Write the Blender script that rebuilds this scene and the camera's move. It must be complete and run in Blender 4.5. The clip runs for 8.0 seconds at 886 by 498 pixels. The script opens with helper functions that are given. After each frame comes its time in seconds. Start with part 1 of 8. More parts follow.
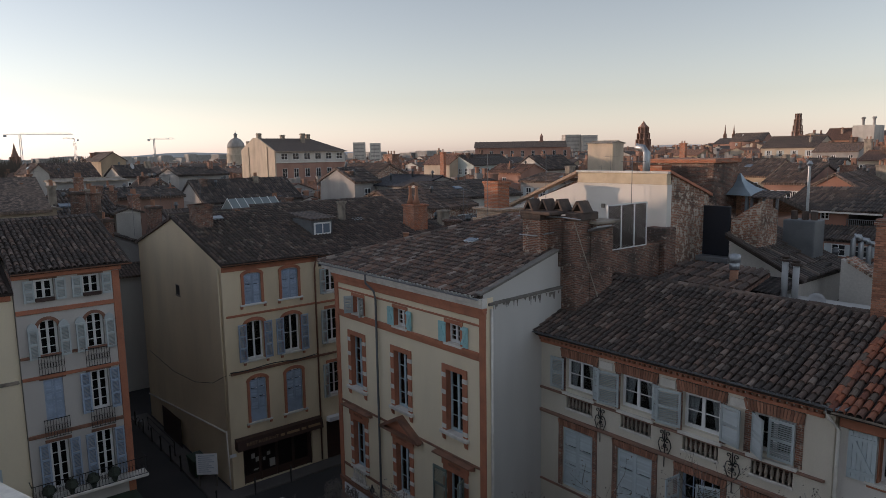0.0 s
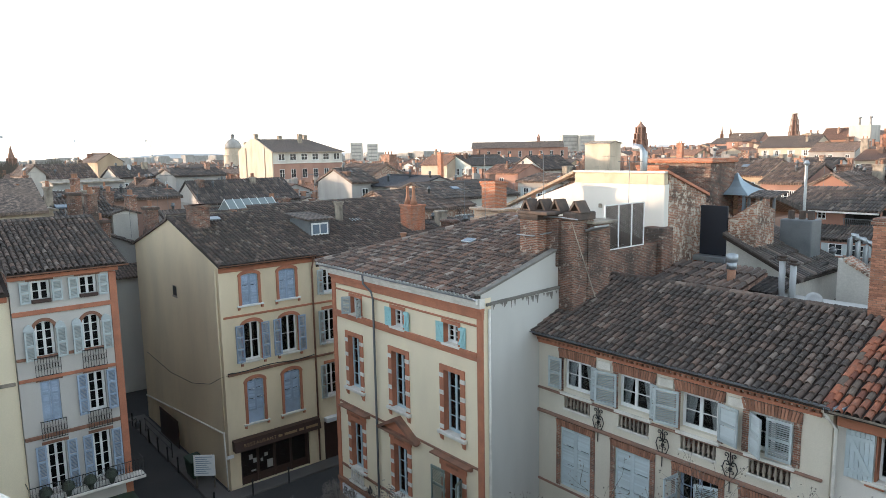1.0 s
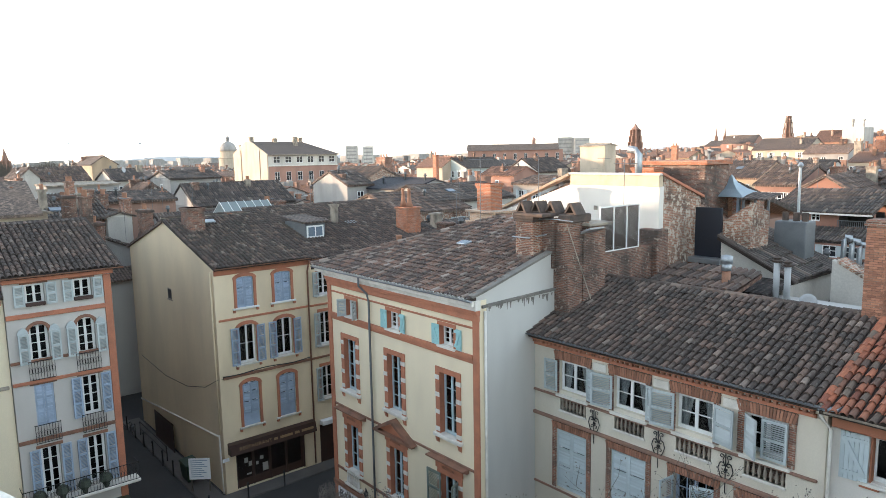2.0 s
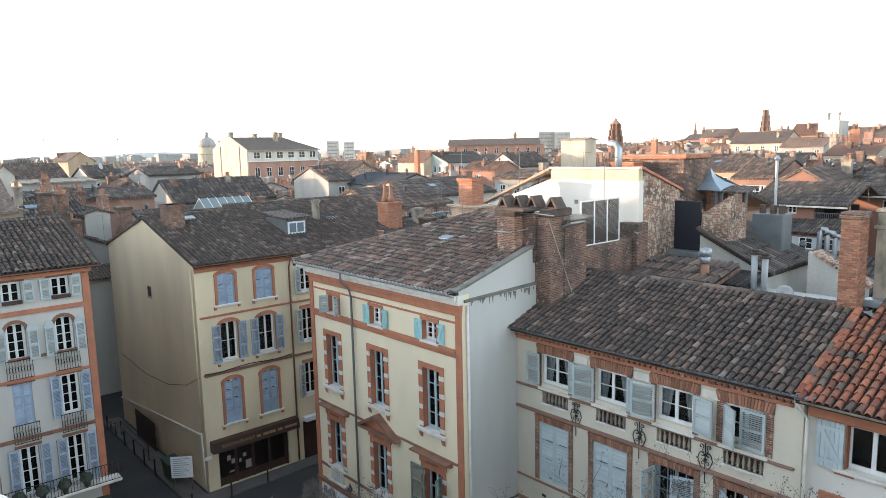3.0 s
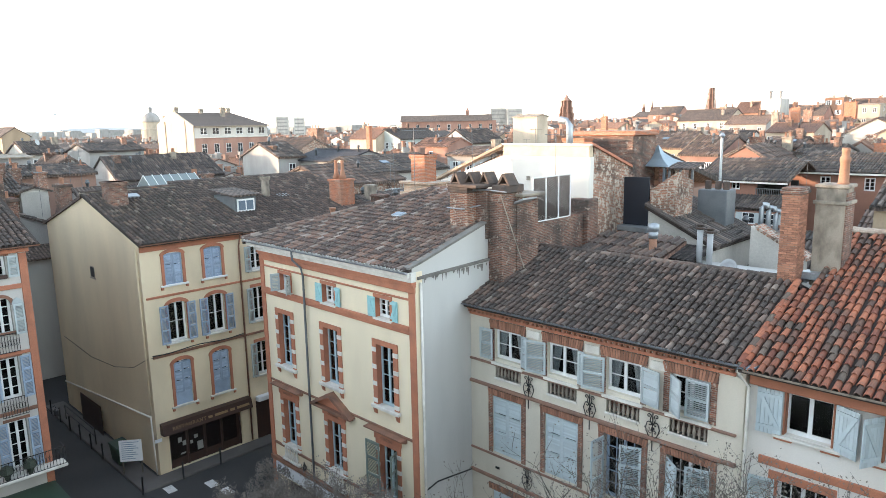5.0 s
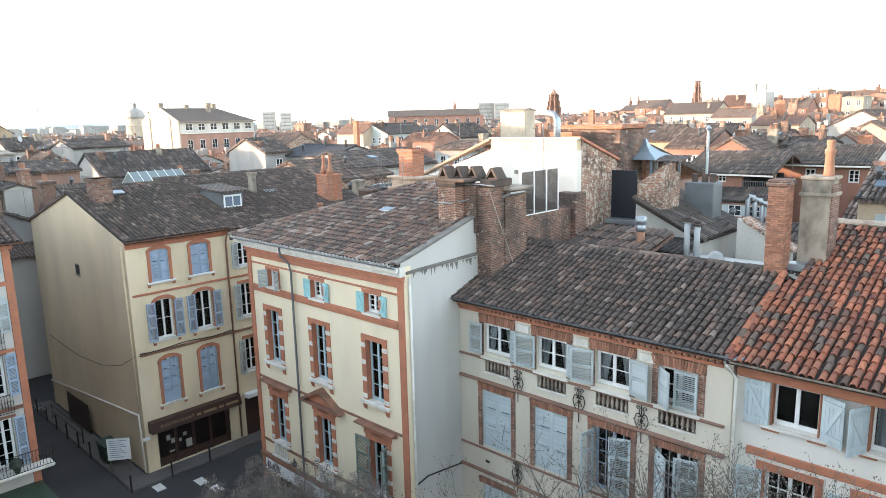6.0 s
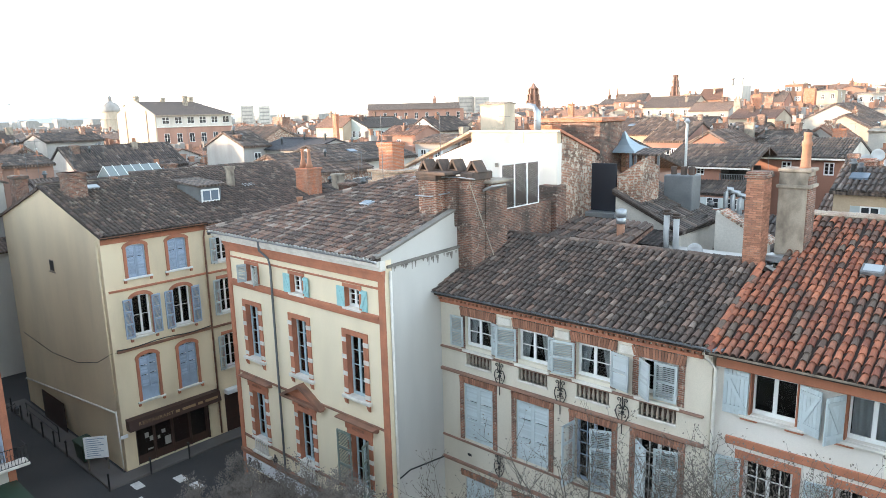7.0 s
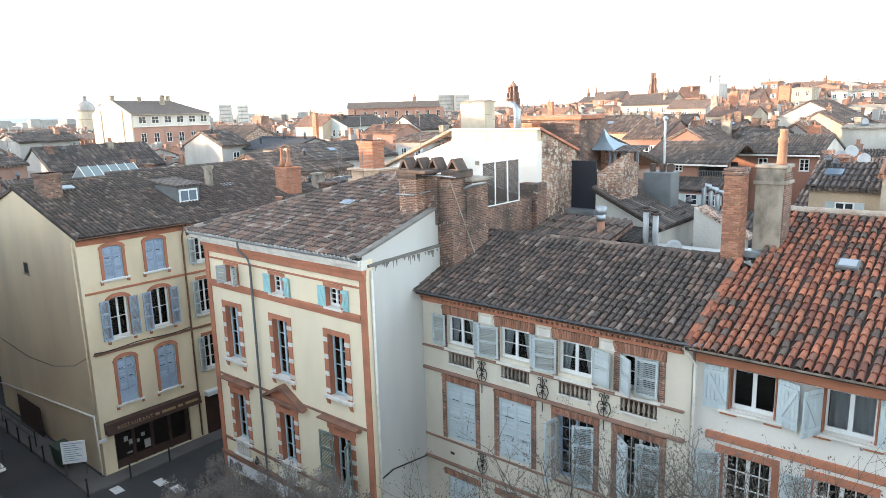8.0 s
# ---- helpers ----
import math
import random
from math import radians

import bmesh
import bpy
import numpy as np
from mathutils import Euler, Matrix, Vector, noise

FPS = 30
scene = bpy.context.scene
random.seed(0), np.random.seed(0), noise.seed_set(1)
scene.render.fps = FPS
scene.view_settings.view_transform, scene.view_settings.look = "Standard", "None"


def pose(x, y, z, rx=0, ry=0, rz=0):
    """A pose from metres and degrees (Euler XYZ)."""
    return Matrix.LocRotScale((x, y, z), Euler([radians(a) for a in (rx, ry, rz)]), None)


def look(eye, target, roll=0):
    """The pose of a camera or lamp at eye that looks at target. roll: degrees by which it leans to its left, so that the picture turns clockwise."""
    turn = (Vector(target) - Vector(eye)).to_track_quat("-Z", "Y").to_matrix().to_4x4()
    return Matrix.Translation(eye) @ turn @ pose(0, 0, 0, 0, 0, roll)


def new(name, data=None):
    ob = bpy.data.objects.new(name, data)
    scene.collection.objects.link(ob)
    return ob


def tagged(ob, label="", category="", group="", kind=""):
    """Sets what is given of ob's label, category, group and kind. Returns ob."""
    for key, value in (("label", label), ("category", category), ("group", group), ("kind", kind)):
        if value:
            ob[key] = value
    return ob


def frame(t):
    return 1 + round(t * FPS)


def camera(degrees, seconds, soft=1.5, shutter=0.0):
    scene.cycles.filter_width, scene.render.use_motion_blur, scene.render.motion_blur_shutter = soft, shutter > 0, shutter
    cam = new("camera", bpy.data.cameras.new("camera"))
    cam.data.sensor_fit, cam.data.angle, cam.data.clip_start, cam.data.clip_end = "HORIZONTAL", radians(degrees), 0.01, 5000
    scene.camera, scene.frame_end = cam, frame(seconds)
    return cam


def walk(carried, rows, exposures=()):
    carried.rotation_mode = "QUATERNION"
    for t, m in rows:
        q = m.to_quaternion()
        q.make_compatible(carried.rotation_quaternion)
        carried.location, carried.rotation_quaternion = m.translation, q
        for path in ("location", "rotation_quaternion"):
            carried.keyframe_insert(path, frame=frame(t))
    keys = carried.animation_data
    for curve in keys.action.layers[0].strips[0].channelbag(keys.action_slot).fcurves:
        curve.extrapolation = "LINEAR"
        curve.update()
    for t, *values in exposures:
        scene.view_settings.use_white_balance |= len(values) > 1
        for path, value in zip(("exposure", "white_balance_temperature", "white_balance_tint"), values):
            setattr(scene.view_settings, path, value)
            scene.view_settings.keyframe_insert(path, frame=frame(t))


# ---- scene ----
cam = camera(66.0, 8.0, soft=0.5)
PATH = [
    (0, (17.61, -16.313, 18.914), (16.079, -15.058, 18.633), -0.9),
    (0.5, (17.605, -16.312, 18.912), (16.073, -15.057, 18.629), -1.0),
    (1, (17.594, -16.293, 18.904), (16.067, -15.032, 18.624), -1.0),
    (2.5, (17.612, -16.315, 18.895), (16.103, -15.032, 18.622), -1.2),
    (3, (17.633, -16.322, 18.905), (16.149, -15.012, 18.616), -1.3),
    (3.5, (17.625, -16.304, 18.897), (16.166, -14.972, 18.586), -1.3),
    (4, (17.634, -16.296, 18.899), (16.2, -14.941, 18.569), -1.2),
    (4.5, (17.612, -16.28, 18.893), (16.208, -14.898, 18.546), -1.1),
    (6, (17.564, -16.24, 18.871), (16.208, -14.819, 18.497), -1.4),
    (6.5, (17.528, -16.211, 18.857), (16.19, -14.776, 18.472), -1.5),
    (7, (17.495, -16.171, 18.835), (16.182, -14.714, 18.442), -1.4),
    (7.5, (17.442, -16.107, 18.822), (16.153, -14.629, 18.431), -1.4),
    (8, (17.47, -16.135, 18.831), (16.199, -14.643, 18.432), -1.6),
]
# exposure: the camera starts dark and opens up within a fifth of a second
walk(cam, [(t, look(eye, target, roll)) for t, eye, target, roll in PATH],
     exposures=[(0.0, 1.1, 6000, 18), (0.1, 1.4, 6000, 16), (0.25, 2.1, 5950, 11), (0.5, 2.5, 5950, 9), (1.0, 2.82, 5950, 9), (3.0, 3.06, 5950, 9), (4.5, 3.3, 5950, 9), (8.0, 3.52, 5950, 9)])

# ---- light: low evening sun from the left, clear sky ----
SUN_AZ = Vector((-0.76, -0.65, 0.0)).normalized()
SUN_EL = radians(3.6)
world = bpy.data.worlds.new("sky")
scene.world = world
world.use_nodes = True
wn = world.node_tree.nodes
sky = wn.new("ShaderNodeTexSky")
sky.sky_type = 'NISHITA'
sky.sun_disc = False
sky.sun_elevation = SUN_EL
sky.sun_rotation = math.atan2(SUN_AZ.x, SUN_AZ.y)
sky.air_density, sky.dust_density, sky.ozone_density = 1.0, 0.4, 1.2
wn["Background"].inputs[1].default_value = 0.145
pale = wn.new("ShaderNodeHueSaturation")
pale.inputs["Saturation"].default_value = 0.42
world.node_tree.links.new(sky.outputs[0], pale.inputs["Color"])
world.node_tree.links.new(pale.outputs[0], wn["Background"].inputs[0])
sun = new("sun", bpy.data.lights.new("sun", 'SUN'))
sun.data.energy, sun.data.angle, sun.data.color = 0.95, radians(0.6), (1.0, 0.67, 0.42)
to_sun = SUN_AZ * math.cos(SUN_EL) + Vector((0, 0, math.sin(SUN_EL)))
sun.rotation_mode = 'QUATERNION'
sun.rotation_quaternion = to_sun.to_track_quat('Z', 'Y')


# ---- materials ----
def nodes_of(name):
    m = bpy.data.materials.new(name)
    m.use_nodes = True
    nt = m.node_tree
    return m, nt, nt.nodes["Principled BSDF"]


def noise_node(nt, scale, detail=4.0, stretch=(1, 1, 1), space="Position"):
    if space == "Position":
        src = nt.nodes.new("ShaderNodeNewGeometry").outputs["Position"]
    else:
        src = nt.nodes.new("ShaderNodeTexCoord").outputs["Object"]
    mp = nt.nodes.new("ShaderNodeMapping")
    mp.inputs["Scale"].default_value = stretch
    nt.links.new(src, mp.inputs[0])
    n = nt.nodes.new("ShaderNodeTexNoise")
    n.inputs["Scale"].default_value, n.inputs["Detail"].default_value = scale, detail
    nt.links.new(mp.outputs[0], n.inputs["Vector"])
    return n.outputs["Fac"]


def ramp(nt, fac, stops, interp='LINEAR'):
    r = nt.nodes.new("ShaderNodeValToRGB")
    r.color_ramp.interpolation = interp
    el = r.color_ramp.elements
    while len(el) < len(stops):
        el.new(0.5)
    for e, (p, c) in zip(el, stops):
        e.position = p
        e.color = (*c, 1) if len(c) == 3 else c
    nt.links.new(fac, r.inputs[0])
    return r.outputs[0]


def mix(nt, fac, a, b, mode='MIX'):
    m = nt.nodes.new("ShaderNodeMix")
    m.data_type, m.blend_type = 'RGBA', mode
    if isinstance(fac, float):
        m.inputs[0].default_value = fac
    else:
        nt.links.new(fac, m.inputs[0])
    for i, v in ((6, a), (7, b)):
        if isinstance(v, tuple):
            m.inputs[i].default_value = (*v, 1)
        else:
            nt.links.new(v, m.inputs[i])
    return m.outputs[2]


def bump(nt, bsdf, height, strength, distance=0.01):
    b = nt.nodes.new("ShaderNodeBump")
    b.inputs["Strength"].default_value, b.inputs["Distance"].default_value = strength, distance
    nt.links.new(height, b.inputs["Height"])
    nt.links.new(b.outputs[0], bsdf.inputs["Normal"])


def any_random(nt):
    """A number of its own for each object and each loose piece of a mesh."""
    a = nt.nodes.new("ShaderNodeObjectInfo").outputs["Random"]
    i = nt.nodes.new("ShaderNodeNewGeometry").outputs["Random Per Island"]
    add = nt.nodes.new("ShaderNodeMath")
    nt.links.new(a, add.inputs[0])
    nt.links.new(i, add.inputs[1])
    fr = nt.nodes.new("ShaderNodeMath")
    fr.operation = 'FRACT'
    nt.links.new(add.outputs[0], fr.inputs[0])
    return fr.outputs[0]


def scaled(c, k):
    return tuple(min(1.0, v * k) for v in c)


def plain(name, c, rough=0.7, grain=60.0, amount=0.18, stain=None, stain_scale=0.8, stain_fac=0.5, metal=0.0, strength=0.25, streak=1.0, per_object=0.0):
    """A painted or mineral surface: fine grain, and blotches of a second colour."""
    m, nt, b = nodes_of(name)
    g = noise_node(nt, grain, 5.0)
    col = ramp(nt, g, [(0.3, scaled(c, 1 - amount)), (0.7, scaled(c, 1 + amount))])
    if stain:
        s = noise_node(nt, stain_scale, 6.0, (1, 1, streak))
        f = ramp(nt, s, [(0.42, (0, 0, 0)), (0.72, (stain_fac,) * 3)])
        col = mix(nt, f, col, stain)
    if per_object:
        rnd = any_random(nt)
        k = ramp(nt, rnd, [(0, (1 - per_object,) * 3), (1, (1 + per_object,) * 3)])
        col = mix(nt, 1.0, col, k, 'MULTIPLY')
    nt.links.new(col, b.inputs["Base Color"])
    b.inputs["Roughness"].default_value, b.inputs["Metallic"].default_value = rough, metal
    if strength:
        bump(nt, b, g, strength, 0.006)
    return m


def brickwork(name, c1, c2, mortar, width=0.23, height=0.068, axis="xz", dirt=(0.05, 0.045, 0.04), dirt_fac=0.5, plaster=0.6):
    """Courses of brick on an upright face; the face's own direction picks which way the courses run."""
    m, nt, b = nodes_of(name)
    geo = nt.nodes.new("ShaderNodeNewGeometry")
    sp = nt.nodes.new("ShaderNodeSeparateXYZ")
    nt.links.new(geo.outputs["Position"], sp.inputs[0])
    add = nt.nodes.new("ShaderNodeMath")
    nt.links.new(sp.outputs["X"], add.inputs[0])
    nt.links.new(sp.outputs["Y"], add.inputs[1])
    cb = nt.nodes.new("ShaderNodeCombineXYZ")
    nt.links.new(add.outputs[0], cb.inputs["X"])
    nt.links.new(sp.outputs["Z"], cb.inputs["Y"])
    br = nt.nodes.new("ShaderNodeTexBrick")
    nt.links.new(cb.outputs[0], br.inputs["Vector"])
    br.inputs["Scale"].default_value = 1.0
    br.inputs["Brick Width"].default_value, br.inputs["Row Height"].default_value = width, height
    br.inputs["Mortar Size"].default_value = 0.012
    br.inputs["Color1"].default_value, br.inputs["Color2"].default_value = (*c1, 1), (*c2, 1)
    br.inputs["Mortar"].default_value = (*mortar, 1)
    big = noise_node(nt, 1.1, 7.0)
    col = mix(nt, ramp(nt, big, [(0.44, (0, 0, 0)), (0.7, (dirt_fac,) * 3)]), br.outputs["Color"], dirt)
    fine = noise_node(nt, 35.0, 4.0)
    col = mix(nt, 0.7, col, ramp(nt, fine, [(0.3, (0.25,) * 3), (0.7, (0.75,) * 3)]), 'OVERLAY')
    worn = noise_node(nt, 5.5, 8.0)
    col = mix(nt, ramp(nt, worn, [(plaster, (0, 0, 0)), (plaster + 0.06, (min(1.0, 1.1 * dirt_fac),) * 3)]), col, scaled(mortar, 1.35))
    soot = noise_node(nt, 0.7, 6.0, (1, 1, 0.5))
    col = mix(nt, ramp(nt, soot, [(0.5, (0, 0, 0)), (0.68, (0.65 * dirt_fac,) * 3)]), col, (0.035, 0.03, 0.027))
    lay = noise_node(nt, 3.0, 3.0, (0.6, 0.6, 5.0))
    col = mix(nt, 0.3, col, ramp(nt, lay, [(0.35, (0.22,) * 3), (0.65, (0.75,) * 3)]), 'OVERLAY')
    nt.links.new(col, b.inputs["Base Color"])
    b.inputs["Roughness"].default_value = 0.9
    inv = nt.nodes.new("ShaderNodeMath")
    inv.operation = 'SUBTRACT'
    inv.inputs[0].default_value = 1.0
    nt.links.new(br.outputs["Fac"], inv.inputs[1])
    bump(nt, b, inv.outputs[0], 0.6, 0.008)
    return m


def tile_mat(name, stops, lichen=(0.16, 0.15, 0.13), lichen_fac=0.5):
    """Clay roof tiles, each with a tone of its own, under lichen and soot."""
    m, nt, b = nodes_of(name)
    col = ramp(nt, any_random(nt), stops)
    patch = noise_node(nt, 0.9, 5.0)
    spots = noise_node(nt, 9.0, 6.0)
    col = mix(nt, ramp(nt, patch, [(0.38, (0, 0, 0)), (0.68, (lichen_fac,) * 3)]), col, (0.06, 0.052, 0.046))
    col = mix(nt, ramp(nt, spots, [(0.52, (0, 0, 0)), (0.66, (lichen_fac,) * 3)]), col, lichen)
    nt.links.new(col, b.inputs["Base Color"])
    b.inputs["Roughness"].default_value = 0.88
    bump(nt, b, noise_node(nt, 50.0), 0.35, 0.006)
    return m


def far_roof_mat(name, c1, c2, ribs=True):
    """Tiled roof some way off: rows of tiles read as fine ribs down the slope, with patches of newer tile."""
    m, nt, b = nodes_of(name)
    tc = nt.nodes.new("ShaderNodeTexCoord").outputs["Object"]
    w = nt.nodes.new("ShaderNodeTexWave")
    w.bands_direction = 'X'
    w.inputs["Scale"].default_value, w.inputs["Distortion"].default_value = 1.25, 0.6
    nt.links.new(tc, w.inputs["Vector"])
    fine = noise_node(nt, 4.5, 5.0)
    patch = noise_node(nt, 0.45, 4.0)
    speck = noise_node(nt, 16.0, 4.0)
    col = ramp(nt, fine, [(0.32, scaled(c1, 0.6)), (0.5, scaled(c1, 1.3)), (0.68, scaled(c2, 1.15))])
    col = mix(nt, 0.6, col, ramp(nt, speck, [(0.35, (0.25,) * 3), (0.65, (0.78,) * 3)]), 'OVERLAY')
    col = mix(nt, ramp(nt, patch, [(0.45, (0, 0, 0)), (0.7, (0.6,) * 3)]), col, scaled(c2, 0.75))
    rnd = any_random(nt)
    col = mix(nt, 1.0, col, ramp(nt, rnd, [(0, (0.6, 0.6, 0.62)), (0.6, (1.0, 0.95, 0.9)), (1, (1.5, 1.25, 1.1))]), 'MULTIPLY')
    nt.links.new(col, b.inputs["Base Color"])
    b.inputs["Roughness"].default_value = 0.9
    if ribs:
        col = mix(nt, 0.55, col, ramp(nt, w.outputs["Fac"], [(0.15, (0.25,) * 3), (0.6, (0.75,) * 3)]), 'OVERLAY')
        nt.links.new(col, b.inputs["Base Color"])
    bump(nt, b, w.outputs["Fac"] if ribs else fine, 0.7, 0.06)
    return m


def glass_mat(name, tint):
    m, nt, b = nodes_of(name)
    b.inputs["Base Color"].default_value = (*tint, 1)
    b.inputs["Roughness"].default_value = 0.03
    b.inputs["Transmission Weight"].default_value = 1.0
    b.inputs["IOR"].default_value = 1.45
    bump(nt, b, noise_node(nt, 1.7, 2.0), 0.05, 0.02)
    return m


CREAM = plain("cream_render", (0.82, 0.72, 0.53), 0.85, 45, 0.06, (0.56, 0.48, 0.36), 0.5, 0.45, streak=0.35)
PALE = plain("pale_render", (0.66, 0.61, 0.51), 0.85, 45, 0.07, (0.42, 0.36, 0.28), 0.6, 0.5, streak=0.3)
SIDE = plain("grey_side_render", (0.55, 0.54, 0.51), 0.88, 40, 0.06, (0.33, 0.33, 0.32), 0.35, 0.55, streak=0.25)
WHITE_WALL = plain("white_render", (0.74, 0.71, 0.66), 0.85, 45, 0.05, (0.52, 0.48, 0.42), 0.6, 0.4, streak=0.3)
# white render with the shade of the narrow street darkened into its colour
SHADED_WHITE = plain("shaded_white_render", (0.55, 0.525, 0.49), 0.85, 45, 0.05, (0.38, 0.35, 0.32), 0.6, 0.45, streak=0.3)
OCHRE = plain("ochre_render", (0.74, 0.62, 0.43), 0.88, 40, 0.08, (0.42, 0.36, 0.27), 0.35, 0.45, streak=0.3)
OCHRE_FRONT = plain("ochre_front_render", (0.76, 0.64, 0.45), 0.88, 40, 0.08, (0.42, 0.34, 0.23), 0.5, 0.5, streak=0.4)
BRICK_PAINT = plain("brick_red_paint", (0.46, 0.185, 0.105), 0.8, 70, 0.16, (0.22, 0.10, 0.07), 1.6, 0.5)
MOULDING = plain("weathered_brick_moulding", (0.30, 0.17, 0.125), 0.85, 60, 0.2, (0.17, 0.12, 0.10), 1.5, 0.6)
BROWN_BAND = plain("brown_moulding", (0.26, 0.13, 0.085), 0.8, 60, 0.2, (0.10, 0.07, 0.055), 2.0, 0.6)
BRICK = brickwork("red_brick", (0.40, 0.15, 0.085), (0.20, 0.08, 0.05), (0.38, 0.31, 0.25), dirt_fac=0.7)
OLD_BRICK = brickwork("old_brick", (0.26, 0.11, 0.07), (0.11, 0.055, 0.04), (0.24, 0.195, 0.16), dirt_fac=0.85)
ORANGE_BRICK = brickwork("orange_brick", (0.52, 0.17, 0.075), (0.40, 0.13, 0.06), (0.36, 0.26, 0.2), dirt_fac=0.2)
RUBBLE = brickwork("patched_brick_and_plaster", (0.40, 0.18, 0.11), (0.28, 0.13, 0.085), (0.38, 0.33, 0.27), 0.3, 0.075, dirt=(0.07, 0.05, 0.04), dirt_fac=0.8, plaster=0.51)
PALE_BRICK = brickwork("pale_brick", (0.55, 0.38, 0.26), (0.48, 0.30, 0.20), (0.5, 0.42, 0.34), dirt_fac=0.3)
LATTICE = plain("weathered_lattice_wood", (0.085, 0.068, 0.058), 0.85, 60, 0.2, (0.12, 0.10, 0.09), 2.0, 0.5)
DARK_CEMENT = plain("dark_stained_cement", (0.21, 0.195, 0.175), 0.92, 25, 0.2, (0.09, 0.085, 0.08), 1.5, 0.7)
CEMENT = plain("weathered_cement", (0.36, 0.31, 0.25), 0.92, 25, 0.1, (0.11, 0.095, 0.08), 2.4, 0.85, streak=0.6)
STONE = plain("white_stone", (0.72, 0.69, 0.63), 0.8, 50, 0.1, (0.42, 0.39, 0.34), 2.5, 0.5)
ZINC = plain("zinc", (0.42, 0.45, 0.48), 0.45, 30, 0.12, (0.22, 0.24, 0.26), 1.2, 0.5, metal=0.75, strength=0.1)
BLUE_ZINC = plain("blue_zinc", (0.30, 0.37, 0.42), 0.45, 30, 0.1, (0.2, 0.28, 0.35), 1.2, 0.5, metal=0.5, strength=0.1)
SHUTTER_BLUE = plain("blue_grey_shutter_paint", (0.34, 0.42, 0.54), 0.6, 80, 0.1, (0.20, 0.25, 0.33), 1.5, 0.5, per_object=0.12)
SHUTTER_PALE = plain("pale_blue_shutter_paint", (0.50, 0.57, 0.59), 0.6, 80, 0.08, (0.38, 0.45, 0.49), 1.5, 0.5, per_object=0.1)
SHUTTER_GREY = plain("pale_grey_shutter_paint", (0.47, 0.52, 0.53), 0.6, 80, 0.08, (0.33, 0.37, 0.38), 1.5, 0.5, per_object=0.1)
SHUTTER_TEAL = plain("turquoise_shutter_paint", (0.33, 0.58, 0.60), 0.6, 80, 0.08, (0.3, 0.46, 0.48), 1.5, 0.4, per_object=0.08)
SHUTTER_OLIVE = plain("grey_green_shutter_paint", (0.20, 0.24, 0.21), 0.6, 80, 0.1, (0.14, 0.16, 0.15), 1.5, 0.5)
FRAME = plain("white_window_paint", (0.78, 0.79, 0.78), 0.5, 80, 0.05, (0.6, 0.6, 0.58), 3.0, 0.3)
FRAME_BLUE = plain("light_blue_window_paint", (0.45, 0.57, 0.63), 0.5, 80, 0.06, (0.36, 0.45, 0.5), 3.0, 0.3)
GLASS = glass_mat("window_glass", (0.6, 0.64, 0.66))
CURTAIN = plain("white_curtain", (0.72, 0.72, 0.70), 0.9, 120, 0.05, (0.55, 0.55, 0.55), 3.0, 0.3)
# near-black base colour stands in for the shade inside rooms and recesses
INNER_SHADE = plain("painted_inner_shade", (0.035, 0.032, 0.03), 0.95, 20, 0.3)
IRON = plain("black_iron", (0.03, 0.03, 0.032), 0.5, 80, 0.2, (0.07, 0.05, 0.04), 5.0, 0.5, metal=0.4)
SOOT = plain("sooty_terracotta", (0.075, 0.058, 0.05), 0.85, 40, 0.3, (0.17, 0.11, 0.08), 3.0, 0.6)
POT = plain("terracotta_pot", (0.36, 0.185, 0.115), 0.8, 40, 0.15, (0.2, 0.12, 0.08), 3.0, 0.5)
BROWN_WOOD = plain("dark_brown_shopfront_paint", (0.055, 0.028, 0.022), 0.5, 60, 0.2, (0.03, 0.02, 0.018), 2.0, 0.4)
EAVE_WOOD = plain("red_brown_eave_boards", (0.33, 0.13, 0.07), 0.7, 40, 0.15, (0.2, 0.09, 0.05), 2.0, 0.4)
ASPHALT = plain("asphalt", (0.05, 0.05, 0.052), 0.9, 60, 0.3, (0.075, 0.072, 0.07), 0.25, 0.7)
PAVING = plain("pavement_slabs", (0.13, 0.12, 0.115), 0.9, 30, 0.15, (0.08, 0.075, 0.07), 0.6, 0.6)
ROAD_PAINT = plain("road_paint", (0.7, 0.7, 0.7), 0.8, 30, 0.1, (0.4, 0.4, 0.4), 3.0, 0.5)
BARK = plain("bark", (0.10, 0.085, 0.07), 0.9, 40, 0.3, (0.17, 0.16, 0.13), 4.0, 0.5)
BUD = plain("pale_buds", (0.20, 0.175, 0.155), 0.9, 40, 0.2, (0.2, 0.18, 0.15), 2.0, 0.5, per_object=0.2)
DECK = plain("roof_deck", (0.05, 0.038, 0.032), 0.95, 30, 0.3)
DARK_TILE = tile_mat("weathered_tiles", [(0.0, (0.060, 0.047, 0.041)), (0.4, (0.095, 0.070, 0.058)), (0.75, (0.135, 0.092, 0.074)), (0.92, (0.20, 0.13, 0.10)), (1.0, (0.26, 0.21, 0.175))], (0.17, 0.152, 0.13), 0.48)
BROWN_TILE = tile_mat("brown_tiles", [(0.0, (0.075, 0.057, 0.05)), (0.25, (0.125, 0.088, 0.073)), (0.5, (0.18, 0.115, 0.09)), (0.75, (0.25, 0.14, 0.10)), (0.88, (0.27, 0.20, 0.16)), (1.0, (0.40, 0.33, 0.28))], (0.24, 0.22, 0.19), 0.5)
RED_TILE = tile_mat("red_tiles", [(0.0, (0.19, 0.065, 0.04)), (0.3, (0.34, 0.115, 0.06)), (0.6, (0.44, 0.165, 0.088)), (0.78, (0.22, 0.105, 0.07)), (0.9, (0.10, 0.065, 0.05)), (1.0, (0.17, 0.13, 0.10))], (0.11, 0.09, 0.07), 0.4)
